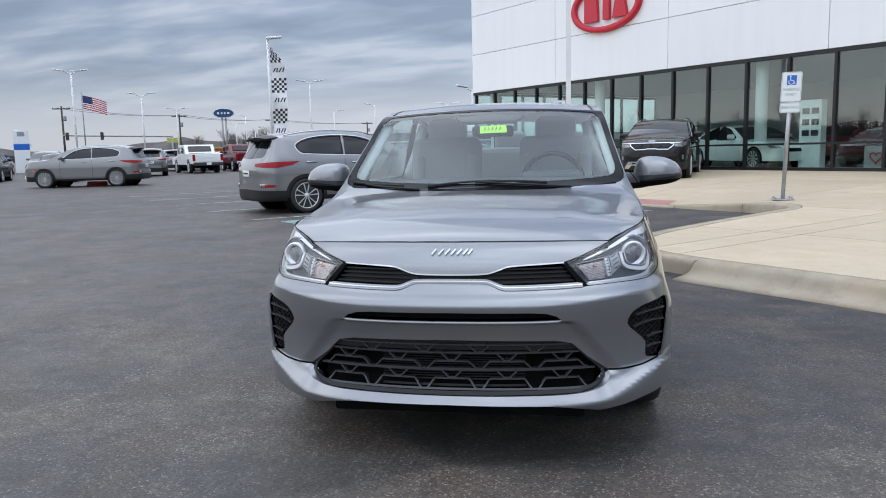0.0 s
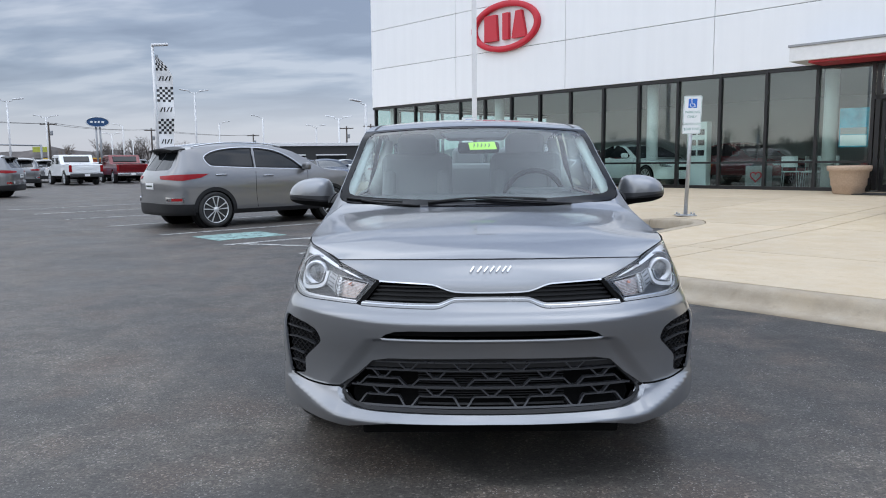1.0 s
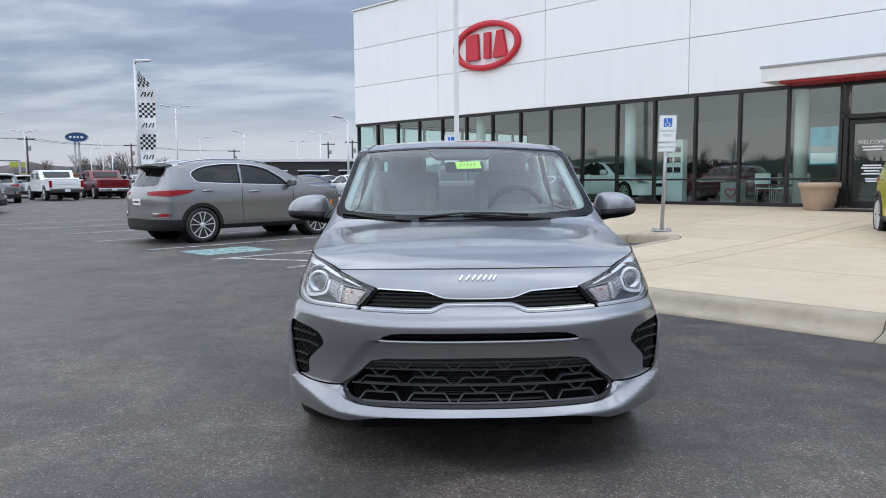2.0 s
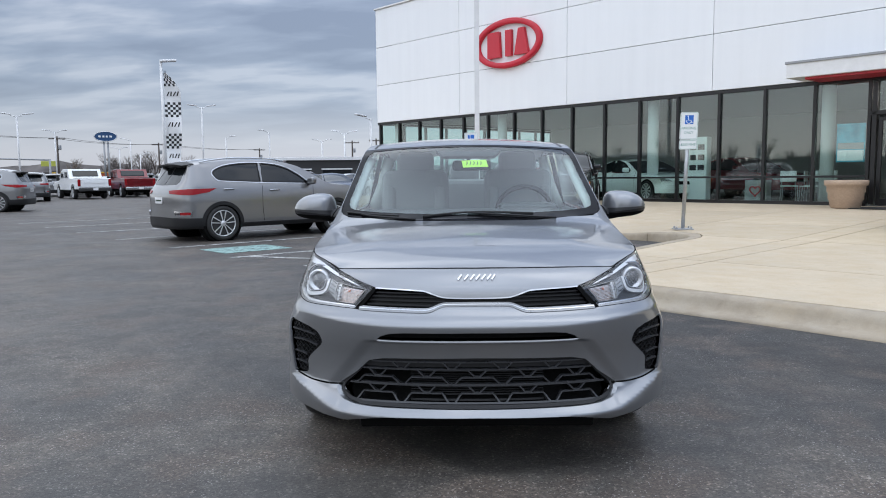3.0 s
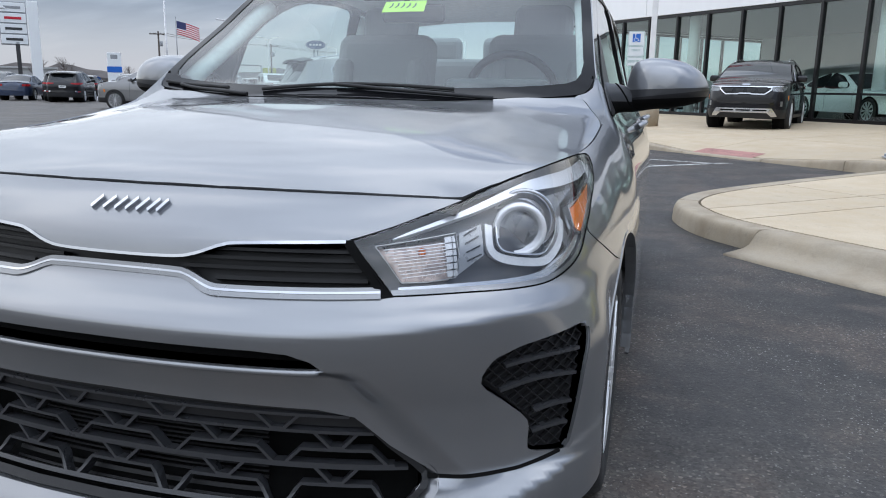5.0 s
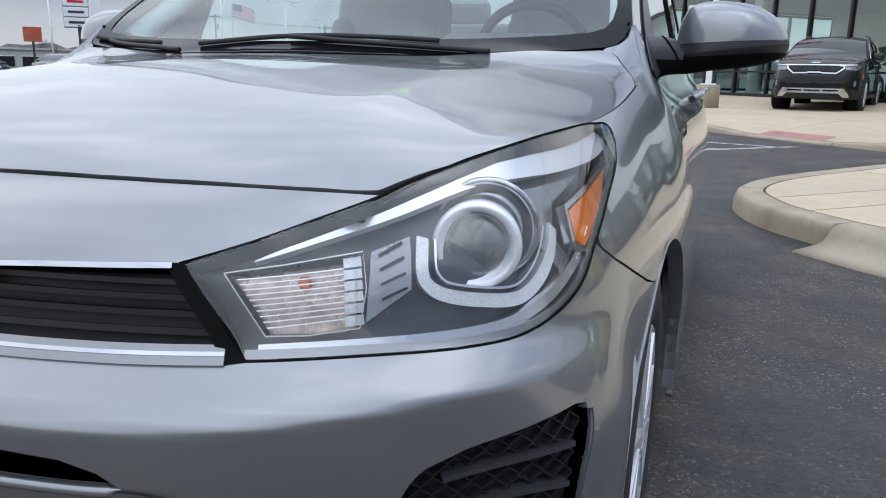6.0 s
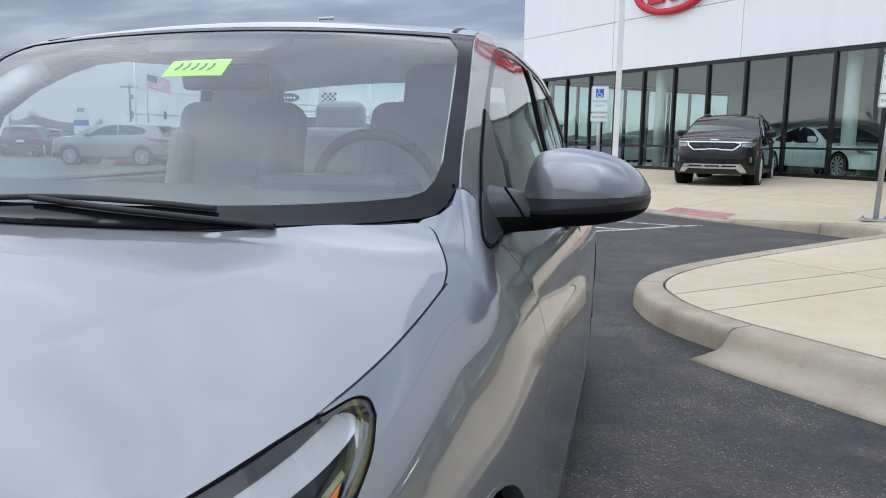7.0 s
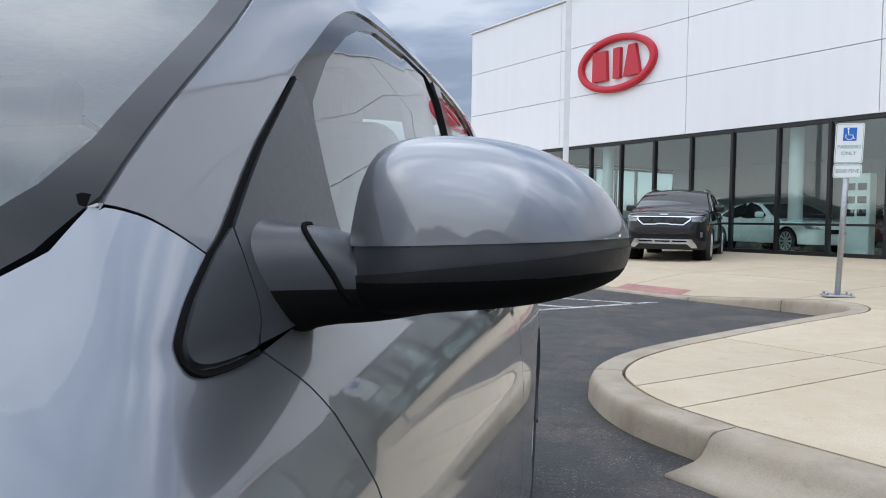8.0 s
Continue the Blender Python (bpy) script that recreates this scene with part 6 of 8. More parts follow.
SUV = dict(length=4.48, width=1.855, height=1.635, axles=(.92, 3.59), wheel=.345,
           plan=[(0, 0), (.25, .012), (.5, .06), (.68, .15), (.80, .30), (.87, .52), (.91, .85), (.9275, 1.4), (.9275, 2.4), (.92, 3.4), (.88, 4.0), (.80, 4.28), (.62, 4.42), (.35, 4.47), (0, 4.48)],
           front=[(.2, .12), (.26, .03), (.4, .0), (.6, .0), (.8, .02), (.9, .06), (.98, .12), (1.05, .22), (1.2, .5)],
           side=[(.2, .10), (.28, .03), (.42, .0), (.75, .0), (.9, .01), (1.02, .035), (1.1, .06), (1.3, .135), (1.5, .215), (1.6, .27), (1.8, .42)],
           rear=[(.2, .10), (.3, .01), (.5, .0), (.7, .01), (.85, .0), (.95, .02), (1.05, .08), (1.2, .20), (1.35, .31), (1.48, .39), (1.6, .42), (1.8, .48)],
           centre=[(0, .80), (.12, .96), (.25, 1.03), (.6, 1.09), (1.05, 1.14), (1.12, 1.155), (1.5, 1.36), (1.85, 1.53), (2.1, 1.59), (2.6, 1.63), (3.2, 1.63), (3.8, 1.575), (4.2, 1.505), (4.48, 1.45)],
           edge=[(0, .74), (.2, .92), (.5, 1.02), (1.05, 1.085), (1.2, 1.14), (1.55, 1.34), (1.9, 1.49), (2.3, 1.555), (3.0, 1.57), (3.8, 1.515), (4.2, 1.445), (4.48, 1.39)],
           cowl=1.10, top=1.86, windows=([(1.62, 1.115), (1.80, 1.262), (2.05, 1.405), (2.3, 1.478), (2.48, 1.503), (2.65, 1.513), (2.68, 1.145)],
                                         [(2.73, 1.147), (2.71, 1.515), (2.95, 1.515), (3.2, 1.498), (3.42, 1.465), (3.58, 1.42), (3.68, 1.37), (3.715, 1.33), (3.71, 1.30), (3.66, 1.225), (3.60, 1.19), (3.3, 1.172)]),
           rear_glass=[(0, 1.09), (.54, 1.10), (.62, 1.15), (.57, 1.40), (.51, 1.44), (0, 1.445)], cladding=.46)
SALOON = dict(length=4.80, width=1.87, height=1.42, axles=(.90, 3.75), wheel=.33,
              plan=[(0, 0), (.25, .012), (.5, .06), (.68, .16), (.80, .32), (.87, .55), (.91, .9), (.935, 1.5), (.935, 2.5), (.93, 3.6), (.88, 4.3), (.80, 4.6), (.62, 4.74), (.35, 4.79), (0, 4.80)],
              front=[(.15, .12), (.2, .03), (.35, .0), (.5, .0), (.6, .02), (.68, .06), (.75, .12), (.82, .25), (1.0, .5)],
              side=[(.15, .10), (.22, .03), (.35, .0), (.6, .0), (.75, .01), (.85, .04), (.93, .07), (1.1, .15), (1.3, .25), (1.4, .31), (1.6, .45)],
              rear=[(.15, .1), (.25, .01), (.5, 0), (.8, .02), (.95, .05), (1.05, .2), (1.4, .6)],
              centre=[(0, .66), (.12, .74), (.3, .81), (.8, .89), (1.3, .93), (1.38, .95), (1.8, 1.17), (2.1, 1.31), (2.4, 1.385), (2.8, 1.42), (3.2, 1.39), (3.8, 1.20), (4.3, 1.04), (4.6, 1.02), (4.80, .98)],
              edge=[(0, .60), (.2, .72), (.5, .80), (1.3, .875), (1.45, .94), (1.9, 1.17), (2.2, 1.29), (2.5, 1.35), (3.0, 1.34), (3.4, 1.26), (3.9, 1.06), (4.3, .98), (4.80, .93)],
              cowl=1.35, top=2.2, windows=([(1.85, .95), (2.05, 1.12), (2.3, 1.25), (2.55, 1.31), (2.80, 1.32), (2.86, .95)], [(2.93, .95), (2.90, 1.315), (3.2, 1.275), (3.6, 1.13), (3.78, 1.03), (3.7, .98)]),
              rear_glass=None, cladding=.2)


def make_car(spec, name, label, paint, size, at, group="", spokes=10, rim=ALLOY, grille="wide", detail=True):
    """A parked car: one body shell with its openings cut, glass, lamps, wheels and trim."""
    kx, ky, kz = size[1] / spec["width"], size[0] / spec["length"], size[2] / spec["height"]
    sh = Shell(plan=stretched(spec["plan"], kx, ky), front=stretched(spec["front"], kz, ky), side=stretched(spec["side"], kz, kx), rear=stretched(spec["rear"], kz, ky),
               centre=stretched(spec["centre"], ky, kz), edge=stretched(spec["edge"], ky, kz))
    car = thing(name, label, "car", at, group)
    F_, N_, T_, M_ = sh.F, sh.FN, sh.T, sh.TN
    S = sh.length
    low, clad, R = .26 * kz, spec["cladding"] * kz, spec["wheel"] * kz
    wheels = [(y * ky, R) for y in spec["axles"]]
    half_w = size[1] / 2

    def ring(y, a0, a1, n=16):
        s0 = float(sh.s_at(y))
        return [(s0 + (R + .05) * math.cos(radians(a)), R + (R + .05) * math.sin(radians(a))) for a in np.linspace(a0, a1, n)]

    cut = math.degrees(math.asin((low - R) / (R + .05)))
    floor_line = [(0, low)] + [(float(sh.s_at(wheels[0][0])) - R - .2, low)] + ring(wheels[0][0], 180 - cut, cut) + ring(wheels[1][0], 180 - cut, cut) + [(S - .3, low), (S, low)]
    tops = np.linspace(S, 0, 90)
    body_half = floor_line + [(float(a), float(b)) for a, b in zip(tops, sh.top(tops))]
    wins = [[(float(sh.s_at(y * ky)), z * kz) for y, z in (catmull(w, 3, True) if spec is SALOON else w)] for w in spec["windows"]]
    lamp = [(.60 * kx, .85 * kz), (.62 * kx, .935 * kz), (.85 * kx, .955 * kz), (1.08 * kx, .95 * kz), (1.02 * kx, .89 * kz), (.85 * kx, .835 * kz)] if spec is SUV else [(.55 * kx, .60), (.72 * kx, .68), (1.0 * kx, .70), (.9 * kx, .60)]
    tail = [(S - 1.46 * kx, 1.025 * kz), (S - 1.30 * kx, .955 * kz), (S - .95 * kx, .90 * kz), (S - .45 * kx, .93 * kz), (S - .40 * kx, .985 * kz), (S - .9 * kx, 1.015 * kz)] if spec is SUV else [(S - 1.1, .80), (S - .5, .78), (S - .5, .90), (S - 1.05, .90)]
    holes = wins + [lamp, tail]
    rg = None
    if spec["rear_glass"]:
        rg = [(S - u * kx, z * kz) for u, z in spec["rear_glass"]]
    step = .11 if detail else .2
    for mir in (False, True):
        part("body_side", panel("body_side", F_, N_, body_half, paint, holes + ([rg[1:5] + [(S - .004, rg[5][1]), (S - .004, rg[0][1])]] if rg else []), step=step, edge=step * .6, mirror=mir), paint, car)
        for w in wins:
            part("side_window", panel("side_window", F_, N_, w, GLASS_DARK, step=.15, inward=.012, rim=0, mirror=mir), GLASS_DARK, car)
            if detail:
                part("window_trim", ribbon("window_trim", F_, N_, np.array(w + w[:1]), .022, GLOSS_BLACK, lift=.003, thick=.01, mirror=mir), GLOSS_BLACK, car)
        if spec is SUV and detail:
            over = [(float(sh.s_at(y * ky)), z * kz) for y, z in catmull([(1.57, 1.10), (1.79, 1.279), (2.05, 1.423), (2.3, 1.496), (2.65, 1.53), (3.0, 1.53), (3.25, 1.508), (3.46, 1.475), (3.62, 1.425), (3.72, 1.37), (3.745, 1.325), (3.735, 1.28), (3.68, 1.205), (3.60, 1.168), (3.3, 1.15), (2.7, 1.122), (1.62, 1.092)], 3)]
            part("chrome_strip", ribbon("chrome_strip", F_, N_, np.array(over), .014, SATIN_CHROME, lift=.006, thick=.01, mirror=mir), SATIN_CHROME, car, "chrome line round the side windows")
        hl = part("head_lamp", panel("head_lamp", F_, N_, lamp, LAMP_GREY, step=.08, inward=.006, rim=0, mirror=mir), LAMP_GREY, car, "smoked grey head lamp")
        part("light_line", ribbon("light_line", F_, N_, [(a, b - .012) for a, b in lamp[1:4]], .012, RIBBED, lift=.002, thick=.006, mirror=mir), RIBBED, hl)
        part("tail_lamp", panel("tail_lamp", F_, N_, tail, RED_LENS, step=.08, inward=-.012, rim=.02, mirror=mir), RED_LENS, car, "red tail lamp")
        if spec is SUV:
            n0, n1 = float(sh.s_at(wheels[0][0])), float(sh.s_at(wheels[1][0]))
            lines = [[(0, low), (n0 - R - .06, low), (n0 - R - .06, clad * .97), (0, clad)], [(n0 + R + .06, low), (n1 - R - .06, low), (n1 - R - .06, low + .08), (n0 + R + .06, low + .08)], [(n1 + R + .06, low), (S, low), (S, clad * 1.05), (n1 + R + .06, clad)]]
            for ln in lines:
                part("cladding", panel("cladding", F_, N_, ln, BLACK_PLASTIC, step=.12, inward=-.012, rim=.02, mirror=mir), BLACK_PLASTIC, car, "black lower cladding")
            for y, _ in wheels:
                part("arch_cladding", ribbon("arch_cladding", F_, N_, ring(y, 180 - cut, cut, 26), .07, BLACK_PLASTIC, lift=.014, thick=.04, mirror=mir), BLACK_PLASTIC, car)
            fog = [(S - .95 * kx, .50 * kz), (S - .62 * kx, .50 * kz), (S - .60 * kx, .60 * kz), (S - .97 * kx, .58 * kz)]
            part("fog_surround", panel("fog_surround", F_, N_, fog, CHROME, step=.06, inward=-.016, rim=.02, mirror=mir), CHROME, car, "chrome fog lamp surround")
            part("reflector", panel("reflector", F_, N_, [(S - .93 * kx, .525 * kz), (S - .74 * kx, .525 * kz), (S - .74 * kx, .575 * kz), (S - .93 * kx, .575 * kz)], RED_LENS, step=.06, inward=-.022, rim=.01, mirror=mir), RED_LENS, car)
        sg = -1 if mir else 1
        for y, z in ((2.45 * ky, .97 * kz), (3.45 * ky, 1.0 * kz)) if spec is SUV else ((2.6 * ky, .86 * kz), (3.6 * ky, .88 * kz)):
            s0 = float(sh.s_at(y))
            h = [F_(sg * (s0 + u), z) + N_(sg * (s0 + u), z) * w for u, w in ((-.11, .004), (-.08, .03), (.06, .032), (.11, .004))]
            part("door_handle", tube([tuple(q) for q in catmull(h, 3)], .014, 6), CHROME if spec is SUV else paint, car)
        for y in (1.50, 2.70, 3.70) if detail else ():
            z1 = 1.06 * kz if spec is SUV else .93 * kz
            s0 = float(sh.s_at(y * ky))
            ln = [(s0 + .03 * math.sin(3 * q), low + .1 + q * (z1 - low - .1)) for q in np.linspace(0, 1, 8)]
            if y < 3.0:
                part("door_gap", ribbon("door_gap", F_, N_, ln, .008, LINER, lift=.001, thick=.003, mirror=mir), LINER, car)
        base = F_(sg * float(sh.s_at(1.62 * ky if spec is SUV else 1.9 * ky)), (1.10 if spec is SUV else .96) * kz)
        mr = part("door_mirror", box((.22, .13, .15), (base[0] + sg * .13, base[1] - .02, base[2] + .05), .05, segments=3), paint, car)
        part("arm", box((.12, .06, .05), (base[0] + sg * .03, base[1], base[2] - .01), .015), BLACK_PLASTIC, mr)
        for y, _ in wheels:
            wheel(car, (sg * (half_w - .115), y, R), sg, R, .225, spokes, rim, False)
            part("wheel_arch", lathe([(R + .055, -.15), (R + .055, .11), (R + .02, .11), (R + .02, -.15)], (sg * (half_w - .2), y, R), "x", 24), LINER, car)
    xe_ = lambda y: sh.F(sh.s_at(y), sh.top(sh.s_at(y)))[:, 0]
    cw, tp, end = spec["cowl"] * ky, spec["top"] * ky, (4.14 if spec is SUV else 4.72) * ky
    e_s = np.linspace(.02, float(sh.s_at(cw)), 40)
    e_xy = sh.F(e_s, sh.top(e_s))[:, :2]
    hood = [(0, float(e_xy[0][1]))] + [tuple(p) for p in e_xy[1:]] + [(0, cw)]
    part("bonnet", panel("bonnet", T_, M_, both(hood), paint, step=step, edge=.08), paint, car)
    yy = np.linspace(cw + .02, tp, 10)
    part("windscreen", panel("windscreen", T_, M_, both([(0, cw + .01)] + [(a - .03, b) for a, b in zip(xe_(yy), yy)] + [(0, tp - .03)]), SCREEN_DARK, step=.15, rim=.01), SCREEN_DARK, car, "dark windscreen")
    rl = 3.30 * ky if spec is SALOON else end
    yy = np.linspace(tp + .01, rl, 20)
    roof_ = part("roof", panel("roof", T_, M_, both([(0, tp - .02)] + [(a - .003, b) for a, b in zip(xe_(yy), yy)] + [(0, rl)]), paint, step=step, edge=.08), paint, car)
    if spec is SALOON:
        yy = np.linspace(rl + .02, 4.15 * ky, 10)
        part("rear_window", panel("rear_window", T_, M_, both([(0, rl + .01)] + [(a - .04, b) for a, b in zip(xe_(yy), yy)] + [(0, 4.15 * ky)]), GLASS_DARK, step=.15, rim=.01), GLASS_DARK, car)
        yy = np.linspace(4.17 * ky, end, 10)
        part("boot_lid", panel("boot_lid", T_, M_, both([(0, 4.16 * ky)] + [(a - .003, b) for a, b in zip(xe_(yy), yy)] + [(0, end)]), paint, step=.15), paint, car)
    else:
        full = rg[1:5]
        out = full + [(2 * S - u, v) for u, v in reversed(full)]
        part("rear_window", panel("rear_window", F_, N_, out, GLASS_DARK, step=.12, inward=.006, rim=0), GLASS_DARK, car, "dark rear window")
        part("spoiler", panel("spoiler", T_, M_, both([(0, end - .12), (.62 * kx, end - .12), (.56 * kx, end + .10), (0, end + .16)]), SATIN_BLACK, inward=-.015, rim=.035, step=.1), SATIN_BLACK, car, "black roof spoiler")
        for sg in (1, -1):
            ry = np.linspace(2.0 * ky, 3.9 * ky, 16)
            pts = [tuple(T_(np.array(sg * (a - .07)), np.array(b)) + (0, 0, .045 * math.sin(math.pi * min(1, max(0, (k + .5) / 16))) ** .4)) for k, (a, b) in enumerate(zip(xe_(ry), ry))]
            part("roof_rail", tube(pts, .016, 6), SATIN_CHROME, roof_)
        plate = [(S - .17, .74 * kz), (S + .17, .74 * kz), (S + .17, .86 * kz), (S - .17, .86 * kz)]
        part("number_plate", panel("number_plate", F_, N_, plate, FLAG_WHITE, inward=-.012, rim=.01, step=.1), FLAG_WHITE, car, "plate with dark bars")
        part("plate_bar", panel("plate_bar", F_, N_, [(S - .13, .785 * kz), (S + .13, .785 * kz), (S + .13, .815 * kz), (S - .13, .815 * kz)], INK, inward=-.015, rim=.002, step=.1), INK, car)
    g0, g1, gw = (.765 * kz, .925 * kz, .585 * kx) if spec is SUV else (.50, .60, .50)
    gr = part("grille", panel("grille", F_, N_, both([(0, g0), (gw * .8, g0), (gw, (g0 + g1) / 2), (gw * .95, g1), (0, g1)]), GLOSS_BLACK, inward=-.006, rim=.01, step=.08), GLOSS_BLACK, car, "black grille")
    if grille == "wide":
        ln = [(-gw, g1), (-gw * .97, g1 - .05), (-gw * .72, g0 + .012), (-gw * .25, g0 + .018), (-gw * .2, g0 + .03), (gw * .2, g0 + .03), (gw * .25, g0 + .018), (gw * .72, g0 + .012), (gw * .97, g1 - .05), (gw, g1)]
        part("chrome_strip", ribbon("chrome_strip", F_, N_, densify(ln + [ln[-1]], .05)[:-20], .026, SATIN_CHROME, lift=.02, thick=.02), SATIN_CHROME, gr)
        part("chrome_strip", ribbon("chrome_strip", F_, N_, catmull([(-gw * 1.75, g1 + .03), (-gw, g1 + .012), (0, g1 + .012), (gw, g1 + .012), (gw * 1.75, g1 + .03)], 6), .020, SATIN_CHROME, lift=.02, thick=.02), SATIN_CHROME, gr)
        for u in (-.36, -.12, .12, .36):
            part("grille_cell", panel("grille_cell", F_, N_, [(u - .07, g0 + .06), (u + .07, g0 + .06), (u + .09, g1 - .03), (u - .09, g1 - .03)], BLACK_PLASTIC, inward=-.016, rim=.008, step=.1), BLACK_PLASTIC, gr)
        part("badge", panel("badge", F_, N_, [(-.09, g1 + .05), (.085, g1 + .05), (.09, g1 + .075), (-.085, g1 + .075)], CHROME, inward=-.012, rim=.008, step=.1), CHROME, car)
        part("intake", panel("intake", F_, N_, both([(0, .60 * kz), (.60 * kx, .60 * kz), (.66 * kx, .66 * kz), (.5 * kx, .72 * kz), (0, .72 * kz)]), BLACK_PLASTIC, inward=-.008, rim=.01, step=.1), BLACK_PLASTIC, car)
        sk = [(-.74 * kx, .30 * kz), (-.60 * kx, .475 * kz), (.60 * kx, .475 * kz), (.74 * kx, .30 * kz), (.60 * kx, .30 * kz), (.50 * kx, .375 * kz), (-.50 * kx, .375 * kz), (-.60 * kx, .30 * kz)]
        skid = part("skid_trim", panel("skid_trim", F_, N_, sk, SATIN_CHROME, inward=-.03, rim=.03, step=.08), SATIN_CHROME, car, "satin lower bumper trim")
        for u0, u1 in ((-.48, -.20), (-.15, .15), (.20, .48)):
            part("slot", panel("slot", F_, N_, [(u0, .415 * kz), (u1, .415 * kz), (u1, .445 * kz), (u0, .445 * kz)], LINER, inward=-.034, rim=.004, step=.1), LINER, skid)
        for sg in (1, -1):
            part("fog_lamp", panel("fog_lamp", F_, N_, [(sg * .80 * kx, .52 * kz), (sg * .86 * kx, .52 * kz), (sg * .86 * kx, .63 * kz), (sg * .80 * kx, .63 * kz)], RIBBED, inward=-.016, rim=.01, step=.1), RIBBED, car, "small bright fog lamp")
            part("marker", panel("marker", F_, N_, [(sg * 1.12 * kx, .66 * kz), (sg * 1.18 * kx, .66 * kz), (sg * 1.16 * kx, .76 * kz), (sg * 1.10 * kx, .76 * kz)], AMBER, inward=-.008, rim=.006, step=.1), AMBER, car, "amber side marker")
    part("underbody", box((size[1] * .72, size[0] * .8, .25), (0, size[0] * .5, low + .12), .05), LINER, car)
    return car


def heading(x, y, z, fx, fy):
    """The pose of a car whose nose stands at x, y and looks along (fx, fy)."""
    return pose(x, y, z, 0, 0, math.degrees(math.atan2(fy, fx)) + 90)


make_car(SUV, "estate_suv", "grey compact sport utility car parked nose in to the bay", PAINT_SUV, (4.48, 1.855, 1.635), heading(-2.63, 14.64, 0, .7244, .6894), spokes=5, rim=ALLOY)
make_car(SUV, "family_suv", "silver grey large sport utility car standing side-on", PAINT_SILVER, (4.80, 1.89, 1.69), heading(-21.6, 25.5, 0, -.976, -.217), spokes=12)
make_car(SUV, "black_suv", "glossy black small sport utility car on the forecourt", PAINT_BLACK, (4.37, 1.80, 1.62), heading(2.62, 17.0, plaza_z(-3.9), -.25, -.968), spokes=8)
make_car(SALOON, "white_sports_saloon", "white sports saloon shown inside the showroom glass", PAINT_WHITE, (4.83, 1.87, 1.34), FRONT @ pose(14.2, .75, .385, 0, 0, 68), grille="none")
make_car(SALOON, "red_saloon", "dark red saloon at the back of the showroom", PAINT_RED, (4.6, 1.82, 1.42), FRONT @ pose(15.6, 5.2, .385, 0, 0, 70), grille="none", detail=False)
make_car(SUV, "lime_hatchback", "yellow-green boxy hatchback on the forecourt", PAINT_LIME, (4.14, 1.80, 1.60), heading(7.3, 6.5, plaza_z(-8.6), -.35, -.94), spokes=8)


def pickup(name, label, paint, at, group=""):
    """A crew-cab pickup, seen mostly from behind."""
    t = thing(name, label, "pickup truck", at, group)
    prof = [(0, .55), (.05, 1.05), (1.3, 1.15), (1.95, 1.75), (2.4, 1.88), (3.6, 1.88), (3.95, 1.30), (5.7, 1.28), (5.75, .62), (4.95, .60), (4.9, .72), (4.7, .92), (4.35, .92), (4.15, .72), (4.1, .55),
            (1.55, .55), (1.5, .72), (1.3, .92), (.95, .92), (.75, .72), (.7, .55)]
    cab = part("body", prism(prof, -.98, .98, axis="x", bevel=.035), paint, t)
    part("bed", box((1.6, 1.55, .5), (0, 4.82, 1.06)), LINER, t)
    part("tailgate", box((1.62, .05, .52), (0, 5.755, 1.0), .02), paint, t)
    part("gate_panel", box((1.2, .02, .16), (0, 5.785, 1.06), .008), paint, t)
    part("rear_window", box((1.5, .05, .42), (0, 3.79, 1.60), .03, turn=Matrix.Rotation(radians(31), 3, "X")), GLASS_DARK, t, "dark rear window")
    part("windscreen", box((1.6, .05, .75), (0, 1.62, 1.47), .03, turn=Matrix.Rotation(radians(-47), 3, "X")), GLASS_DARK, t, "dark windscreen")
    part("rear_bumper", box((1.9, .22, .22), (0, 5.83, .60), .05), SATIN_CHROME if paint is PAINT_RED else DARK_STEEL, t)
    part("number_plate", box((.3, .02, .15), (0, 5.95, .62), .005), FLAG_WHITE, t)
    part("grille", box((1.5, .06, .42), (0, -.01, .86), .03), GLOSS_BLACK, t)
    part("underbody", box((1.5, 5.2, .3), (0, 2.9, .5)), LINER, t)
    for sg in (1, -1):
        part("tail_lamp", box((.16, .08, .42), (sg * .90, 5.745, 1.02), .02), RED_LENS, t, "red tail lamp")
        part("head_lamp", box((.3, .1, .2), (sg * .78, .03, .92), .03), RIBBED, t)
        for y in (2.05, 3.0):
            part("side_window", box((.03, .78, .42), (sg * .965, y + .15, 1.50), .02), GLASS_DARK, t)
        part("door_mirror", box((.2, .12, .24), (sg * 1.12, 1.75, 1.30), .04), BLACK_PLASTIC, t)
        for y in (1.12, 4.52):
            wheel(t, (sg * .86, y, .40), sg, .40, .27, 8, ALLOY, False)
    return t


pickup("white_pickup", "white crew-cab pickup seen from behind among parked cars", PAINT_WHITE, heading(-26.2, 47.4, 0, -.66, .75), "parked pickups")
pickup("red_pickup", "dark red pickup with chrome bumper among parked cars", PAINT_RED, heading(-24.4, 51.0, 0, -.60, .80), "parked pickups")

# rows of cars further off, built once for each kind and copied
far_a = make_car(SUV, "parked_suv", "dark sport utility car in the far rows", PAINT_BLACK, (4.5, 1.85, 1.66), heading(-32, 36, 0, -.5, .86), "cars in the far rows", 8, detail=False)
far_b = make_car(SALOON, "parked_saloon", "white saloon in the far rows", PAINT_WHITE, (4.6, 1.82, 1.45), heading(-29, 44, 0, .5, -.86), "cars in the far rows", 8, grille="none", detail=False)
far_c = make_car(SUV, "parked_suv", "silver sport utility car in the far rows", PAINT_SILVER, (4.6, 1.87, 1.68), heading(-14.3, 34.5, 0, -.55, .83), "cars in the far rows", 8, detail=False)
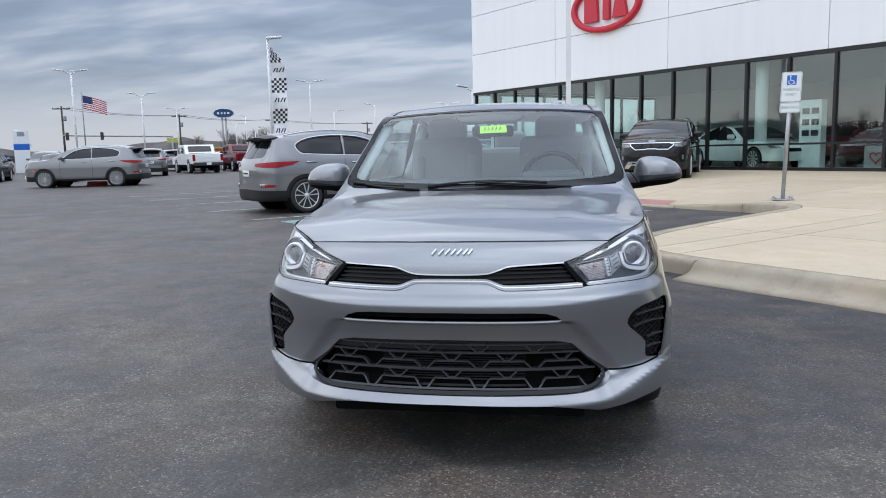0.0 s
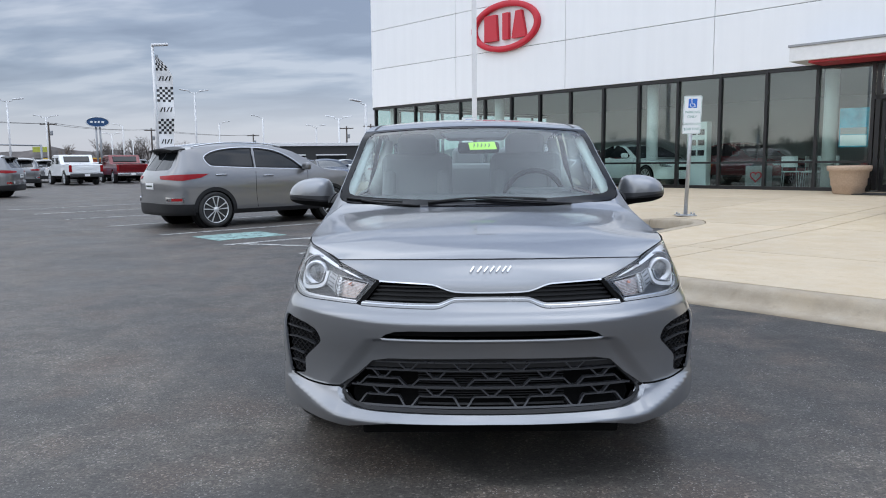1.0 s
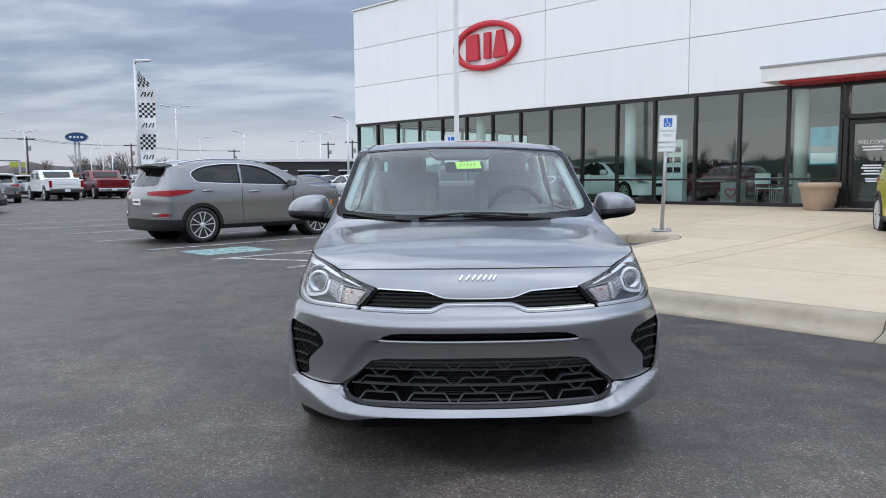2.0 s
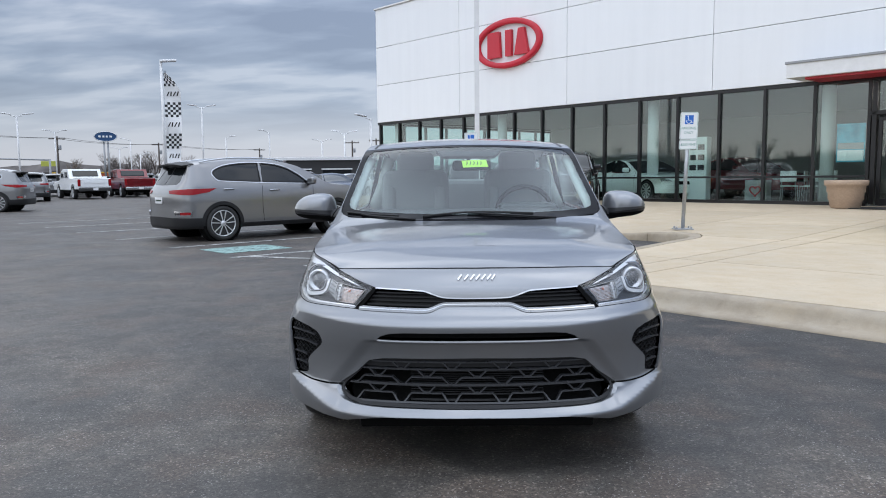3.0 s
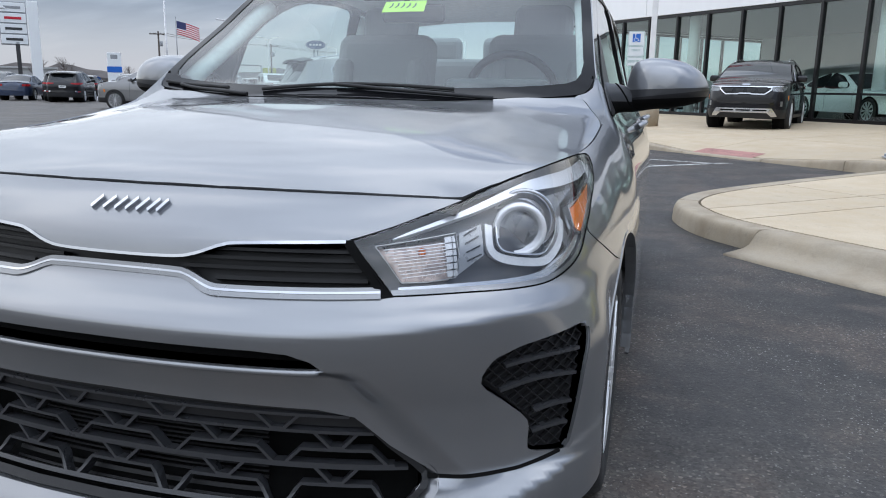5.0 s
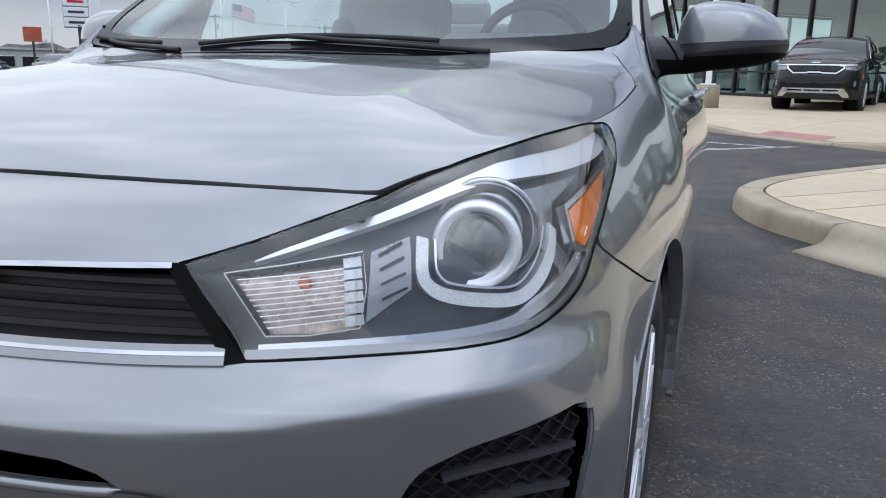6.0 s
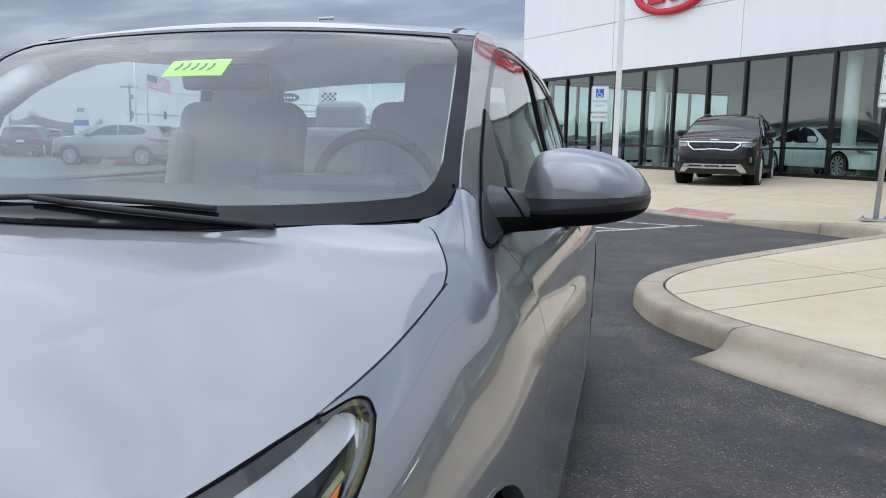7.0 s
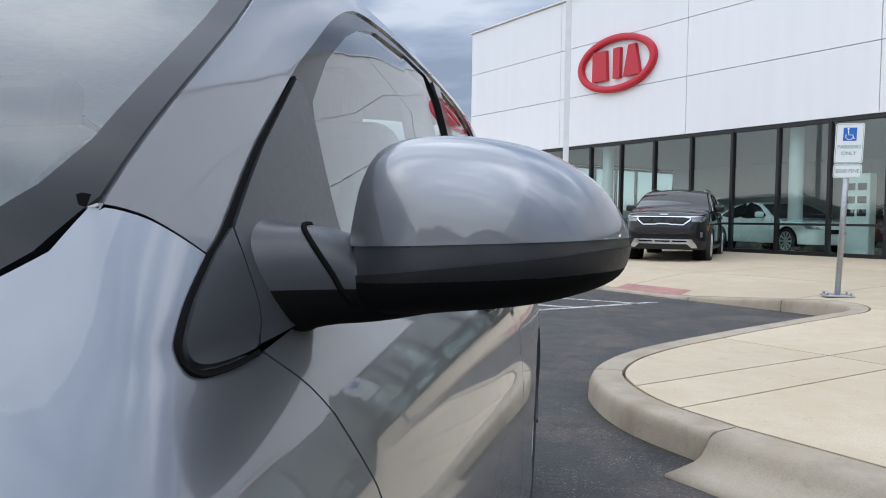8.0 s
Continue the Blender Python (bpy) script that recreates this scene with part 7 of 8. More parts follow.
far_d = make_car(SALOON, "parked_saloon", "dark blue saloon in the far rows", PAINT_BLUE, (4.6, 1.82, 1.45), heading(-26.5, 34.5, 0, -.5, .86), "cars in the far rows", 8, grille="none", detail=False)
rng = random.Random(4)
kinds = (far_a, far_b, far_c, far_d)
spots = [(-13.6 - .62 * k * 2.7 - .0, 58.0 + .9 * k * .35) for k in range(9)] + [(-9 - 2.45 * k, 52 + .25 * k) for k in range(14)] + [(-31 - 2.6 * k, 39 - 1.15 * k) for k in range(7)] + [(-45 - 2.6 * k, 52 - 1.4 * k) for k in range(6)] + [(-6.2 + .2 * k, 46 - 4.2 * k) for k in range(3)] + [(-28.6, 40.4), (-25.9, 41.9)] + [(-40 + 2.6 * k, 54 + .5 * k) for k in range(6)]
for k, (x, y) in enumerate(spots):
    flip = 1 if rng.random() < .6 else -1
    copy_thing(kinds[(k * 7 + rng.randrange(3)) % 4], heading(x + rng.uniform(-.2, .2), y + rng.uniform(-.4, .4), 0, -.5 * flip, .86 * flip))

# ---- the far side of the lot ----
def lot_lamp(x, y, height, arms, turn, mat=WHITE_METAL, foot=True):
    """A lamp post with flat heads on short arms; arms gives the headings of the heads in degrees."""
    p = thing("lot_lamp", "tall pale car park lamp post with flat lamp heads", "lamp post", pose(x, y, 0, 0, 0, turn), "car park lamps")
    part("shaft", tube([(0, 0, 0), (0, 0, height)], [.10, .075], 8), mat, p)
    if foot:
        part("footing", lathe([(.3, 0), (.3, .7), (.27, .75)], n=16), ORANGE_CONE, p, "red painted footing")
    for a in arms:
        c, s = math.cos(radians(a)), math.sin(radians(a))
        part("arm", tube([(0, 0, height - .1), (.5 * c, .5 * s, height + .03)], .04, 6), mat, p)
        bm = box((1.0, .42, .11), (1.0, 0, 0), .04)
        bm.transform(Matrix.Translation((0, 0, height + .1)) @ Matrix.Rotation(radians(a), 4, "Z") @ Matrix.Rotation(radians(-7), 4, "Y"))
        part("lamp_head", bm, mat, p)
    return p


for x, y, h, arms in ((-45.5, 62.8, 9.2, (0, 180, 90)), (-43.0, 70.4, 7.5, (0, 180)), (-52.0, 94.1, 7.4, (0, 180)), (-27.2, 77.8, 8.8, (0, 180)), (-12.4, 81.4, 6.1, (0, 180)),
                      (-6.7, 57.0, 5.8, (200,)), (-51.9, 116.6, 7.4, (180,)), (-57.5, 125.0, 6.4, (0, 180)), (-54.5, 126.3, 5.4, (0,)), (-50.4, 47.1, 6.4, (0, 180)), (-24.5, 96.0, 7.2, (180,)), (-20.0, 110.0, 6.6, (0, 180)), (-33, 105, 7.0, (0,)),
                      (22, -30, 8.8, (0, 180)), (-18, -38, 8.8, (0, 180)), (-34, -6, 8.8, (0, 180))):
    lot_lamp(x, y, h, arms, 25 if y < 100 else 10)

banner = thing("banner_pole", "white lamp post with a black and white chequered feather banner", "banner", pose(-18.2, 43.8, 0, 0, 0, 22))
part("shaft", tube([(0, 0, 0), (0, 0, 8.45)], [.10, .08], 8), WHITE_METAL, banner)
part("lamp_head", box((1.0, .4, .14), (.42, 0, 8.5), .05, turn=Matrix.Rotation(radians(-5), 3, "Y")), WHITE_METAL, banner)


def cloth(u, z):
    return (.12 + u, .10 * math.sin(2.2 * z + 2 * u) + .06 * math.sin(5 * u), z)


def wide(z):
    return .95 * min(1.0, max(.05, (7.75 - z) / 1.1)) ** .6 * (1 - .12 * max(0, (4.5 - z) / 2))


bm = bmesh.new()
zs = np.linspace(2.2, 7.75, 45)
rows = [[bm.verts.new(cloth(wide(z) * k / 8, z)) for k in range(9)] for z in zs]
for a, b in zip(rows, rows[1:]):
    for k in range(8):
        bm.faces.new((a[k], a[k + 1], b[k + 1], b[k])).smooth = True
flag_cloth = part("cloth", bm, FLAG_WHITE, banner, "chequered banner cloth")
for z0 in (6.95, 5.05, 3.1):
    for i in range(6):
        for j in range(6):
            if (i + j) % 2:
                continue
            za, zb = z0 + i * .155, z0 + (i + 1) * .155
            bm = bmesh.new()
            quad = []
            for z, k in ((za, j), (za, j + 1), (zb, j + 1), (zb, j)):
                x, y, zz = cloth(wide(z) * k / 6, z)
                quad.append(bm.verts.new((x, y - .012, zz)))
            bm.faces.new(quad)
            back = bmesh.ops.duplicate(bm, geom=bm.faces[:])
            bmesh.ops.translate(bm, vec=(0, .024, 0), verts=[g for g in back["geom"] if isinstance(g, bmesh.types.BMVert)])
            part("check", bm, FLAG_BLACK, flag_cloth)
for z0 in (6.35, 4.45, 2.5):
    for k, (a, b) in enumerate(((.12, .32), (.36, .44), (.5, .72), (.74, .88))):
        bm = bmesh.new()
        pts = [cloth(wide(z0) * u, z0 + dz) for u, dz in ((a, 0), (a + .08, 0), (b + .03, .28), (b - .05, .28))]
        bm.faces.new([bm.verts.new((x, y - .014, z)) for x, y, z in pts])
        part("mark", bm, FLAG_BLACK, flag_cloth)

oval = thing("oval_pylon_sign", "dark blue oval dealer sign on twin steel posts", "sign", pose(-63.5, 133.0, 0, 0, 0, 26))
disc = [(1.95 * math.cos(2 * math.pi * k / 40), .92 * math.sin(2 * math.pi * k / 40)) for k in range(40)]
bm = prism(disc, -.2, .2, axis="y", bevel=.03)
bm.transform(Matrix.Translation((0, 0, 8.95)))
part("disc", bm, OVAL_BLUE, oval)
part("rim", tube([(u * .96, -.215, 8.95 + v * .95) for u, v in disc], .05, 6, closed=True), WHITE_METAL, oval)
for k, (u, w) in enumerate(((-1.0, .5), (-.35, .4), (.2, .4), (.85, .55))):
    part("bar", box((w * .8, .04, .34), (u, -.22, 8.95), .01, turn=Matrix.Rotation(radians(12), 3, "Y")), SIGN_WHITE, oval)
for u in (-.32, .32):
    part("post", tube([(u, 0, 0), (u, 0, 8.1)], .16, 8), GREY_STEEL, oval)

mast = thing("flagpole", "grey flagpole flying a striped flag", "flag", pose(-53.4, 75.6, 0, 0, 0, 30))
part("shaft", tube([(0, 0, 0), (0, 0, 8.7)], [.08, .045], 8), GREY_STEEL, mast)
for k in range(13):
    bm = bmesh.new()
    z0, z1 = 8.2 - .115 * k, 8.2 - .115 * (k + 1)
    prev = None
    for i in range(13):
        u = i / 12
        if k < 7 and u < .4:
            continue
        sag, wave = -.75 * u ** 1.3, .16 * math.sin(6.5 * u + .3)
        cur = [bm.verts.new((.08 + 2.45 * u, wave, z + sag)) for z in (z0, z1)]
        if prev:
            bm.faces.new((prev[0], cur[0], cur[1], prev[1])).smooth = True
        prev = cur
    part("stripe", bm, FLAG_RED if k % 2 == 0 else FLAG_WHITE, mast)
bm = bmesh.new()
prev = None
for i in range(6):
    u = i / 12
    cur = [bm.verts.new((.08 + 2.45 * u, .16 * math.sin(6.5 * u + .3), z - .75 * u ** 1.3)) for z in (8.2, 8.2 - .115 * 7)]
    if prev:
        bm.faces.new((prev[0], cur[0], cur[1], prev[1])).smooth = True
    prev = cur
part("canton", bm, FLAG_BLUE, mast)

blue_sign = thing("dealer_sign", "white pylon sign with a broad blue band", "sign", pose(-46.1, 56.1, 0, 0, 0, 38))
part("pylon", box((1.2, .4, 2.0), (0, 0, 1.0), .03), SIGN_WHITE, blue_sign)
part("band", box((1.22, .42, .5), (0, 0, 2.25), .01), SIGN_BLUE, blue_sign)
part("head", box((1.15, .35, 1.2), (0, 0, 3.1), .03), SIGN_WHITE, blue_sign)
part("emblem", box((.7, .38, .5), (0, 0, 3.35), .1), GREY_STEEL, blue_sign)

pylon = thing("stacked_pylon_sign", "stacked white dealer panels on a steel frame", "sign", pose(-56.2, 55.5, 0, 0, 0, 45))
part("post", box((.35, .3, 4.6), (.2, 0, 2.3), .02), DARK_STEEL, pylon)
for k in range(4):
    pn = part("panel", box((2.1, .3, .82), (0, 0, 4.8 + .93 * k), .03), SIGN_WHITE, pylon)
    part("bar", box((1.35, .02, .22), (0, -.165, 4.8 + .93 * k)), (DARK_STEEL, DARK_STEEL, LOGO_RED, GREY_STEEL)[k], pn)
part("frame", box((2.2, .2, 3.8), (0, .05, 6.2), .02), GREY_STEEL, pylon)
tall = thing("white_pylon", "tall narrow white pylon beside the stacked sign", "sign", pose(-61.9, 63.7, 0, 0, 0, 45))
part("slab", box((1.0, .5, 9.1), (0, 0, 4.55), .04), SIGN_WHITE, tall)
low_sign = thing("board_sign", "small dark red roadside board", "sign", pose(-58.6, 52.6, 0, 0, 0, 45))
part("board", box((1.5, .2, 1.3), (0, 0, 3.6), .02), BRICK_RED, low_sign)
part("post", box((.2, .2, 3.0), (0, 0, 1.5)), DARK_STEEL, low_sign)


def utility_pole(x, y, h, turn):
    p = thing("utility_pole", "wooden utility pole with a cross arm", "utility pole", pose(x, y, 0, 0, 0, turn), "utility poles")
    part("shaft", tube([(0, 0, 0), (0, 0, h)], [.16, .11], 8), BARK, p)
    part("cross_arm", box((2.2, .12, .14), (0, -.12, h - .35), .01), BARK, p)
    for u in (-1.0, -.35, .35, 1.0):
        part("insulator", lathe([(.04, 0), (.05, .08), (.03, .14)], (u, -.12, h - .28), n=8), GREY_STEEL, p)
    part("transformer", lathe([(.2, 0), (.22, .1), (.22, .6), (.2, .65)], (.3, 0, h - 1.9), n=12), GREY_STEEL, p)


poles = [(-63.9, 86.5, 7.9, 20), (-57, 104, 7.4, 20), (-49.5, 122, 7.2, 20), (-37.9, 142.4, 6.9, 15), (-16.5, 118, 7.0, 5), (-12.0, 112, 7.0, 5), (-75.0, 62.0, 8.4, 30)]
for q in poles:
    utility_pole(*q)
for (x0, y0, h0, _), (x1, y1, h1, _) in zip(poles[:3], poles[1:4]):
    for d in (-.8, .8):
        pts = [(x0 + (x1 - x0) * t + d, y0 + (y1 - y0) * t, h0 + (h1 - h0) * t - .2 - 1.6 * t * (1 - t)) for t in np.linspace(0, 1, 9)]
        solo("overhead_cable", tube(pts, .025, 5), DARK_STEEL, "dark sagging overhead cable between utility poles", "cable", group="overhead cables")
signal = thing("traffic_signal", "grey traffic signal mast with hanging dark heads", "traffic light", pose(-52, 80, 0, 0, 0, 32))
part("mast", tube([(6, 0, 0), (6, 0, 3.6)], .12, 8), GREY_STEEL, signal)
part("arm", tube([(6, 0, 3.5), (-6, 0, 3.8)], .08, 8), GREY_STEEL, signal)
for u in (-5.5, -1.8):
    part("signal_head", box((.35, .3, .9), (u, 0, 3.7), .04), DARK_STEEL, signal)


def building(name, label, x, y, turn, w, d, h, wall, doors=4, band=None):
    b = thing(name, label, "building", pose(x, y, 0, 0, 0, turn))
    part("wall", box((w, d, h), (0, 0, h / 2), .02), wall, b)
    part("roof", box((w + .6, d + .6, .3), (0, 0, h + .12), .02), GREY_WALL if band is None else band, b)
    for k in range(doors):
        u = -w / 2 + w * (k + .5) / doors
        wn_ = part("window", box((w / doors * .7, .1, h * .5), (u, -d / 2 - .02, h * .42), .01), GLASS_DARK, b)
        part("frame", box((w / doors * .76, .06, .12), (u, -d / 2 - .04, h * .69)), WHITE_METAL, wn_)
    return b


building("diner", "low yellow and red roadside diner", -95, 186, 25, 13, 8, 2.8, BRICK_RED, 5, YELLOW_WALL)
building("far_showroom", "low charcoal and white dealership across the lot", -12.4, 76, 8, 12, 9, 2.9, DARK_WALL, 3, WHITE_METAL)
building("far_store", "low grey roadside building", -108, 96, 48, 26, 9, 3.2, GREY_WALL, 7)
building("far_store", "low grey roadside building", -46, 190, 12, 34, 10, 3.4, GREY_WALL, 8)
building("far_store", "low grey building behind the viewer", 10, -95, 180, 46, 12, 4.2, GREY_WALL, 9)
yel = thing("roadside_sign", "lime green roadside pylon sign", "sign", pose(-95.7, 172.7, 0, 0, 0, 28))
part("post", tube([(0, 0, 0), (0, 0, 4.4)], .15, 8), DARK_STEEL, yel)
part("board", box((3.6, .3, 1.25), (0, 0, 5.0), .05), YELLOW_SIGN, yel)
for x, y in ((-19.3, 26.6), (-26.5, 33.5)):
    cone = thing("barrier", "low red plastic barrier on the asphalt", "barrier", pose(x, y, 0, 0, 0, 20), "red barriers")
    part("body", box((.8, .25, .16), (0, 0, .1), .05), ORANGE_CONE, cone)
    part("foot", box((.85, .3, .04), (0, 0, .02), .01), ORANGE_CONE, cone)


def bare_tree(x, y, h, seed):
    """A winter tree: forked limbs down to thin twigs."""
    r = random.Random(seed)
    t = thing("bare_tree", "leafless winter tree at the edge of the lot", "tree", (x, y, 0), "bare trees")
    trunk, crown = bmesh.new(), bmesh.new()

    def grow(p, d, length, rad, depth):
        q = p + d * length
        mid = p + d * length * .5 + Vector((r.uniform(-1, 1), r.uniform(-1, 1), 0)) * length * .05
        tube([p, mid, q], [rad, rad * .85, rad * .68], 5 if depth < 2 else 3, trunk if depth < 2 else crown)
        if depth < 4:
            for k in range(3 if depth else 4):
                turn = Vector((r.uniform(-1, 1), r.uniform(-1, 1), r.uniform(-.1, .5)))
                grow(q if k else mid, (d * .85 + turn * .62).normalized(), length * r.uniform(.58, .8), rad * .58, depth + 1)

    grow(Vector((0, 0, 0)), Vector((0, 0, 1)), h * .28, h * .022, 0)
    part("trunk", trunk, BARK, t)
    part("crown", crown, TWIGS, t)
    return t


grown = [bare_tree(-77, 182, 10.5, 1), bare_tree(-83, 178, 8.5, 2), bare_tree(-72, 186, 8.0, 3)]
# a belt of trees on the near side of the road, mirrored in the showroom glass
belt_rng = random.Random(11)
for k in range(16):
    u = k / 15
    x, y = -112 + 16 * u + belt_rng.uniform(-3, 3), -62 + 95 * u + belt_rng.uniform(-3, 3)
    copy_thing(grown[k % 3], Matrix.Translation((x, y, 0)) @ Matrix.Rotation(belt_rng.uniform(0, 6), 4, "Z"))
for k, (x, y, s) in enumerate(((-86, 185, .9), (-79, 190, 1.0), (-69, 190, .85), (-66, 182, .8), (-58, 196, .85), (-50, 188, .7), (-34, 180, .7), (-20, 170, .75), (-120, 150, 1.0), (-128, 140, .9), (-135, 122, 1.0), (-75, 70, .55), (-72, 74, .5), (-70, 66, .5),
                               (30, -85, 1.2), (22, -80, 1.1), (40, -70, 1.2), (-8, -84, 1.15), (-25, -78, 1.0), (55, -50, 1.1), (-50, -60, 1.1), (-82, 172, 1.0), (-88, 190, 1.1), (-75, 176, .95), (-93, 181, .8), (-70, 178, .9), (-64, 190, .75), (-98, 188, .9), (-80, 181, 1.1), (-78, 186, 1.15), (-74, 181, 1.1), (-71, 184, 1.0), (-84, 187, 1.0), (-68, 186, .95), (-66, 178, .85), (-62, 184, .85), (-60, 190, .8), (-73, 190, 1.1), (-81, 188, 1.1), (-76, 178, 1.0), (-54, 190, .7), (-47, 184, .65))):
    copy_thing(grown[k % 3], pose(x, y, 0, 0, 0, 50 * k) @ Matrix.Diagonal((s, s, s, 1)))

# a belt of woods behind the lot, mirrored in glass and paint: brush of thin upright stems
wood_rng = random.Random(21)
verts, faces = [], []
for k in range(9000):
    a = radians(150 + 205 * wood_rng.random())
    rad = 74 + 7 * noise.noise((4 * math.cos(a), 4 * math.sin(a), 1)) + wood_rng.uniform(-3, 6)
    crest = 3.6 + 1.2 * noise.noise((9 * math.cos(a), 9 * math.sin(a), 2)) + 2.2 * max(0, noise.noise((40 * math.cos(a), 40 * math.sin(a), 4)))
    h, lean, w = crest * wood_rng.uniform(.45, 1.1), wood_rng.uniform(-.35, .35), wood_rng.uniform(.10, .38)
    c_, s_ = math.cos(a), math.sin(a)
    q = len(verts)
    foot = (rad * c_, rad * s_)
    verts += [(foot[0] - s_ * w, foot[1] + c_ * w, -.1), (foot[0] + s_ * w, foot[1] - c_ * w, -.1), (foot[0] - s_ * (lean + w * .4), foot[1] + c_ * (lean + w * .4), h * .7), (foot[0] - s_ * lean * 1.5, foot[1] + c_ * lean * 1.5, h)]
    faces += [(q, q + 1, q + 3), (q, q + 3, q + 2)]
solo("wood_belt", data_of("wood_belt", verts, faces, FAR_WOOD), FAR_WOOD, "brown leafless wood along the road behind the lot", "woods", kind="stuff")

# wooded rise all round, far off
bm = bmesh.new()
n_ring = 420
prev = None
for k in range(n_ring + 1):
    a = 2 * math.pi * k / n_ring
    rad = 310 + 25 * noise.noise((3 * math.cos(a), 3 * math.sin(a), 0))
    h = 6.5 + 4.0 * noise.noise((6 * math.cos(a), 6 * math.sin(a), 3)) + 1.8 * noise.noise((45 * math.cos(a), 45 * math.sin(a), 5)) + 1.0 * noise.noise((170 * math.cos(a), 170 * math.sin(a), 9))
    cur = [bm.verts.new((rad * math.cos(a), rad * math.sin(a), z)) for z in (-.1, h * .55)] + [bm.verts.new(((rad + 6) * math.cos(a), (rad + 6) * math.sin(a), h)), bm.verts.new(((rad + 40) * math.cos(a), (rad + 40) * math.sin(a), -.1))]
    if prev:
        for i in range(3):
            bm.faces.new((prev[i], cur[i], cur[i + 1], prev[i + 1]))
    prev = cur
bmesh.ops.recalc_face_normals(bm, faces=bm.faces)
solo("far_woods", bm, FAR_WOOD, "brown leafless woods along the horizon", "woods", kind="stuff")

# ---- things on the forecourt ----
logo = thing("wall_sign", "large red oval ring wall sign with three red bars", "sign", FRONT @ Matrix.Translation((7.6, -.04, 5.82)))
ring = [(math.cos(2 * math.pi * k / 64), math.sin(2 * math.pi * k / 64)) for k in range(64)]
bm = bmesh.new()
lo = [[bm.verts.new((1.56 * kx * c, yy, .85 * kz * s)) for c, s in ring] for kx, kz, yy in ((1, 1, 0), (1, 1, -.13), (.985, .972, -.145), (.885, .80, -.145), (.87, .775, -.13), (.87, .775, 0))]
for a, b in zip(lo, lo[1:]):
    for k in range(64):
        bm.faces.new((a[k], a[(k + 1) % 64], b[(k + 1) % 64], b[k])).smooth = True
bmesh.ops.recalc_face_normals(bm, faces=bm.faces)
part("ring", bm, LOGO_RED, logo)
for pts in ([(-.92, -.45), (-.30, -.45), (-.36, .45), (-.92, .45)], [(-.06, -.45), (.22, -.45), (.22, .45), (-.06, .45)], [(.36, -.45), (1.0, -.45), (.80, .45), (.54, .45)]):
    part("bar", prism(pts, -.13, 0, axis="y", bevel=.008), LOGO_RED, logo)


def handicap_sign(m, lean, height, group):
    """Post on a bolted base with a blue and white plate and a smaller plate beneath."""
    post = thing("parking_sign", "white disabled parking sign on a leaning galvanised post bolted to concrete", "sign", m, group)
    part("base_plate", box((.34, .30, .02), (0, 0, .01), .004), GALV, post)
    for u, v in ((-.13, -.11), (.13, -.11), (-.13, .11), (.13, .11)):
        part("bolt", lathe([(.016, 0), (.016, .03), (.01, .04)], (u, v, .02), n=8), GALV, post)
    top = Matrix.Shear("XY", 3, (lean, 0)).to_4x4()
    bm = tube([(0, 0, .02), (0, 0, height - .1)], .034, 12)
    bm.transform(top)
    part("post", bm, GALV, post)
    for name, w, h, z in (("plate", .318, .49, height - .245), ("lower_plate", .318, .168, height - .585)):
        out = [(x * (w / 2 - .03) + .03 * math.cos(a), y * (h / 2 - .03) + .03 * math.sin(a)) for x, y, a0 in ((1, 1, 0), (-1, 1, 90), (-1, -1, 180), (1, -1, 270))
               for a in (radians(a0 + q * 30) for q in range(4))]
        bm = prism(out, -.042, -.038, axis="y")
        bm.transform(Matrix.Translation((0, 0, z)))
        bm.transform(top)
        plate = part(name, bm, SIGN_WHITE, post)
        rim = [Vector((x * .93, -.043, y * (.955 if h > .3 else .88) + z)) for x, y in out]
        bm = tube(rim, .0026, 5, closed=True)
        bm.transform(top)
        part("border", bm, SIGN_GREEN, plate)
        if name == "plate":
            bm = box((.15, .002, .16), (0, -.0435, z + .11), .001, segments=1)
            bm.transform(top)
            part("blue_square", bm, SIGN_BLUE, plate)
            arc = [(-.005 + .042 * math.cos(radians(q)), -.0455, z + .085 + .042 * math.sin(radians(q))) for q in range(150, 361, 15)]
            bm = tube(arc, .0055, 6)
            tube([(-.022, -.0455, z + .155), (-.015, -.0455, z + .10), (.028, -.0455, z + .10), (.044, -.0455, z + .055), (.058, -.0455, z + .058)], .0065, 6, bm)
            lathe([(.001, -.002), (.013, 0), (.001, .002)], (-.022, -.0455, z + .172), "y", 12, bm)
            bm.transform(top)
            part("symbol", bm, SIGN_WHITE, plate)
            for text, dz in (("PARKING", -.045), ("ONLY", -.125)):
                words("lettering", text, .062, SIGN_GREEN, plate, top @ pose(0, -.0435, z + dz, 90))
        else:
            words("lettering", "$500 FINE", .062, SIGN_GREEN, plate, top @ pose(0, -.0435, z, 90))
    return post


handicap_sign(FRONT @ pose(18.58, -7.38, plaza_z(-7.38), 0, 0, 41), .035, 2.13, "disabled bay signs")
handicap_sign(FRONT @ pose(13.15, -7.46, plaza_z(-7.46), 0, 0, 43), .0, 2.03, "disabled bay signs")

pole = thing("lamp_post", "tall white square lamp post on a concrete footing before the showroom", "lamp post", (.56, 18.0, .2))
part("footing", lathe([(.27, 0), (.27, .52), (.25, .56)], n=24), KERB, pole)
part("base_plate", box((.34, .34, .03), (0, 0, .575), .004), WHITE_METAL, pole)
part("shaft", box((.13, .13, 9.0), (0, 0, 5.07), .012), WHITE_METAL, pole)
part("lamp_head", box((.7, .35, .12), (.4, 0, 9.5), .03), GREY_STEEL, pole)

planter = thing("planter", "large beige ribbed round planter beside the entrance", "planter", FRONT @ Matrix.Translation((19.1, -.8, plaza_z(-.8))))
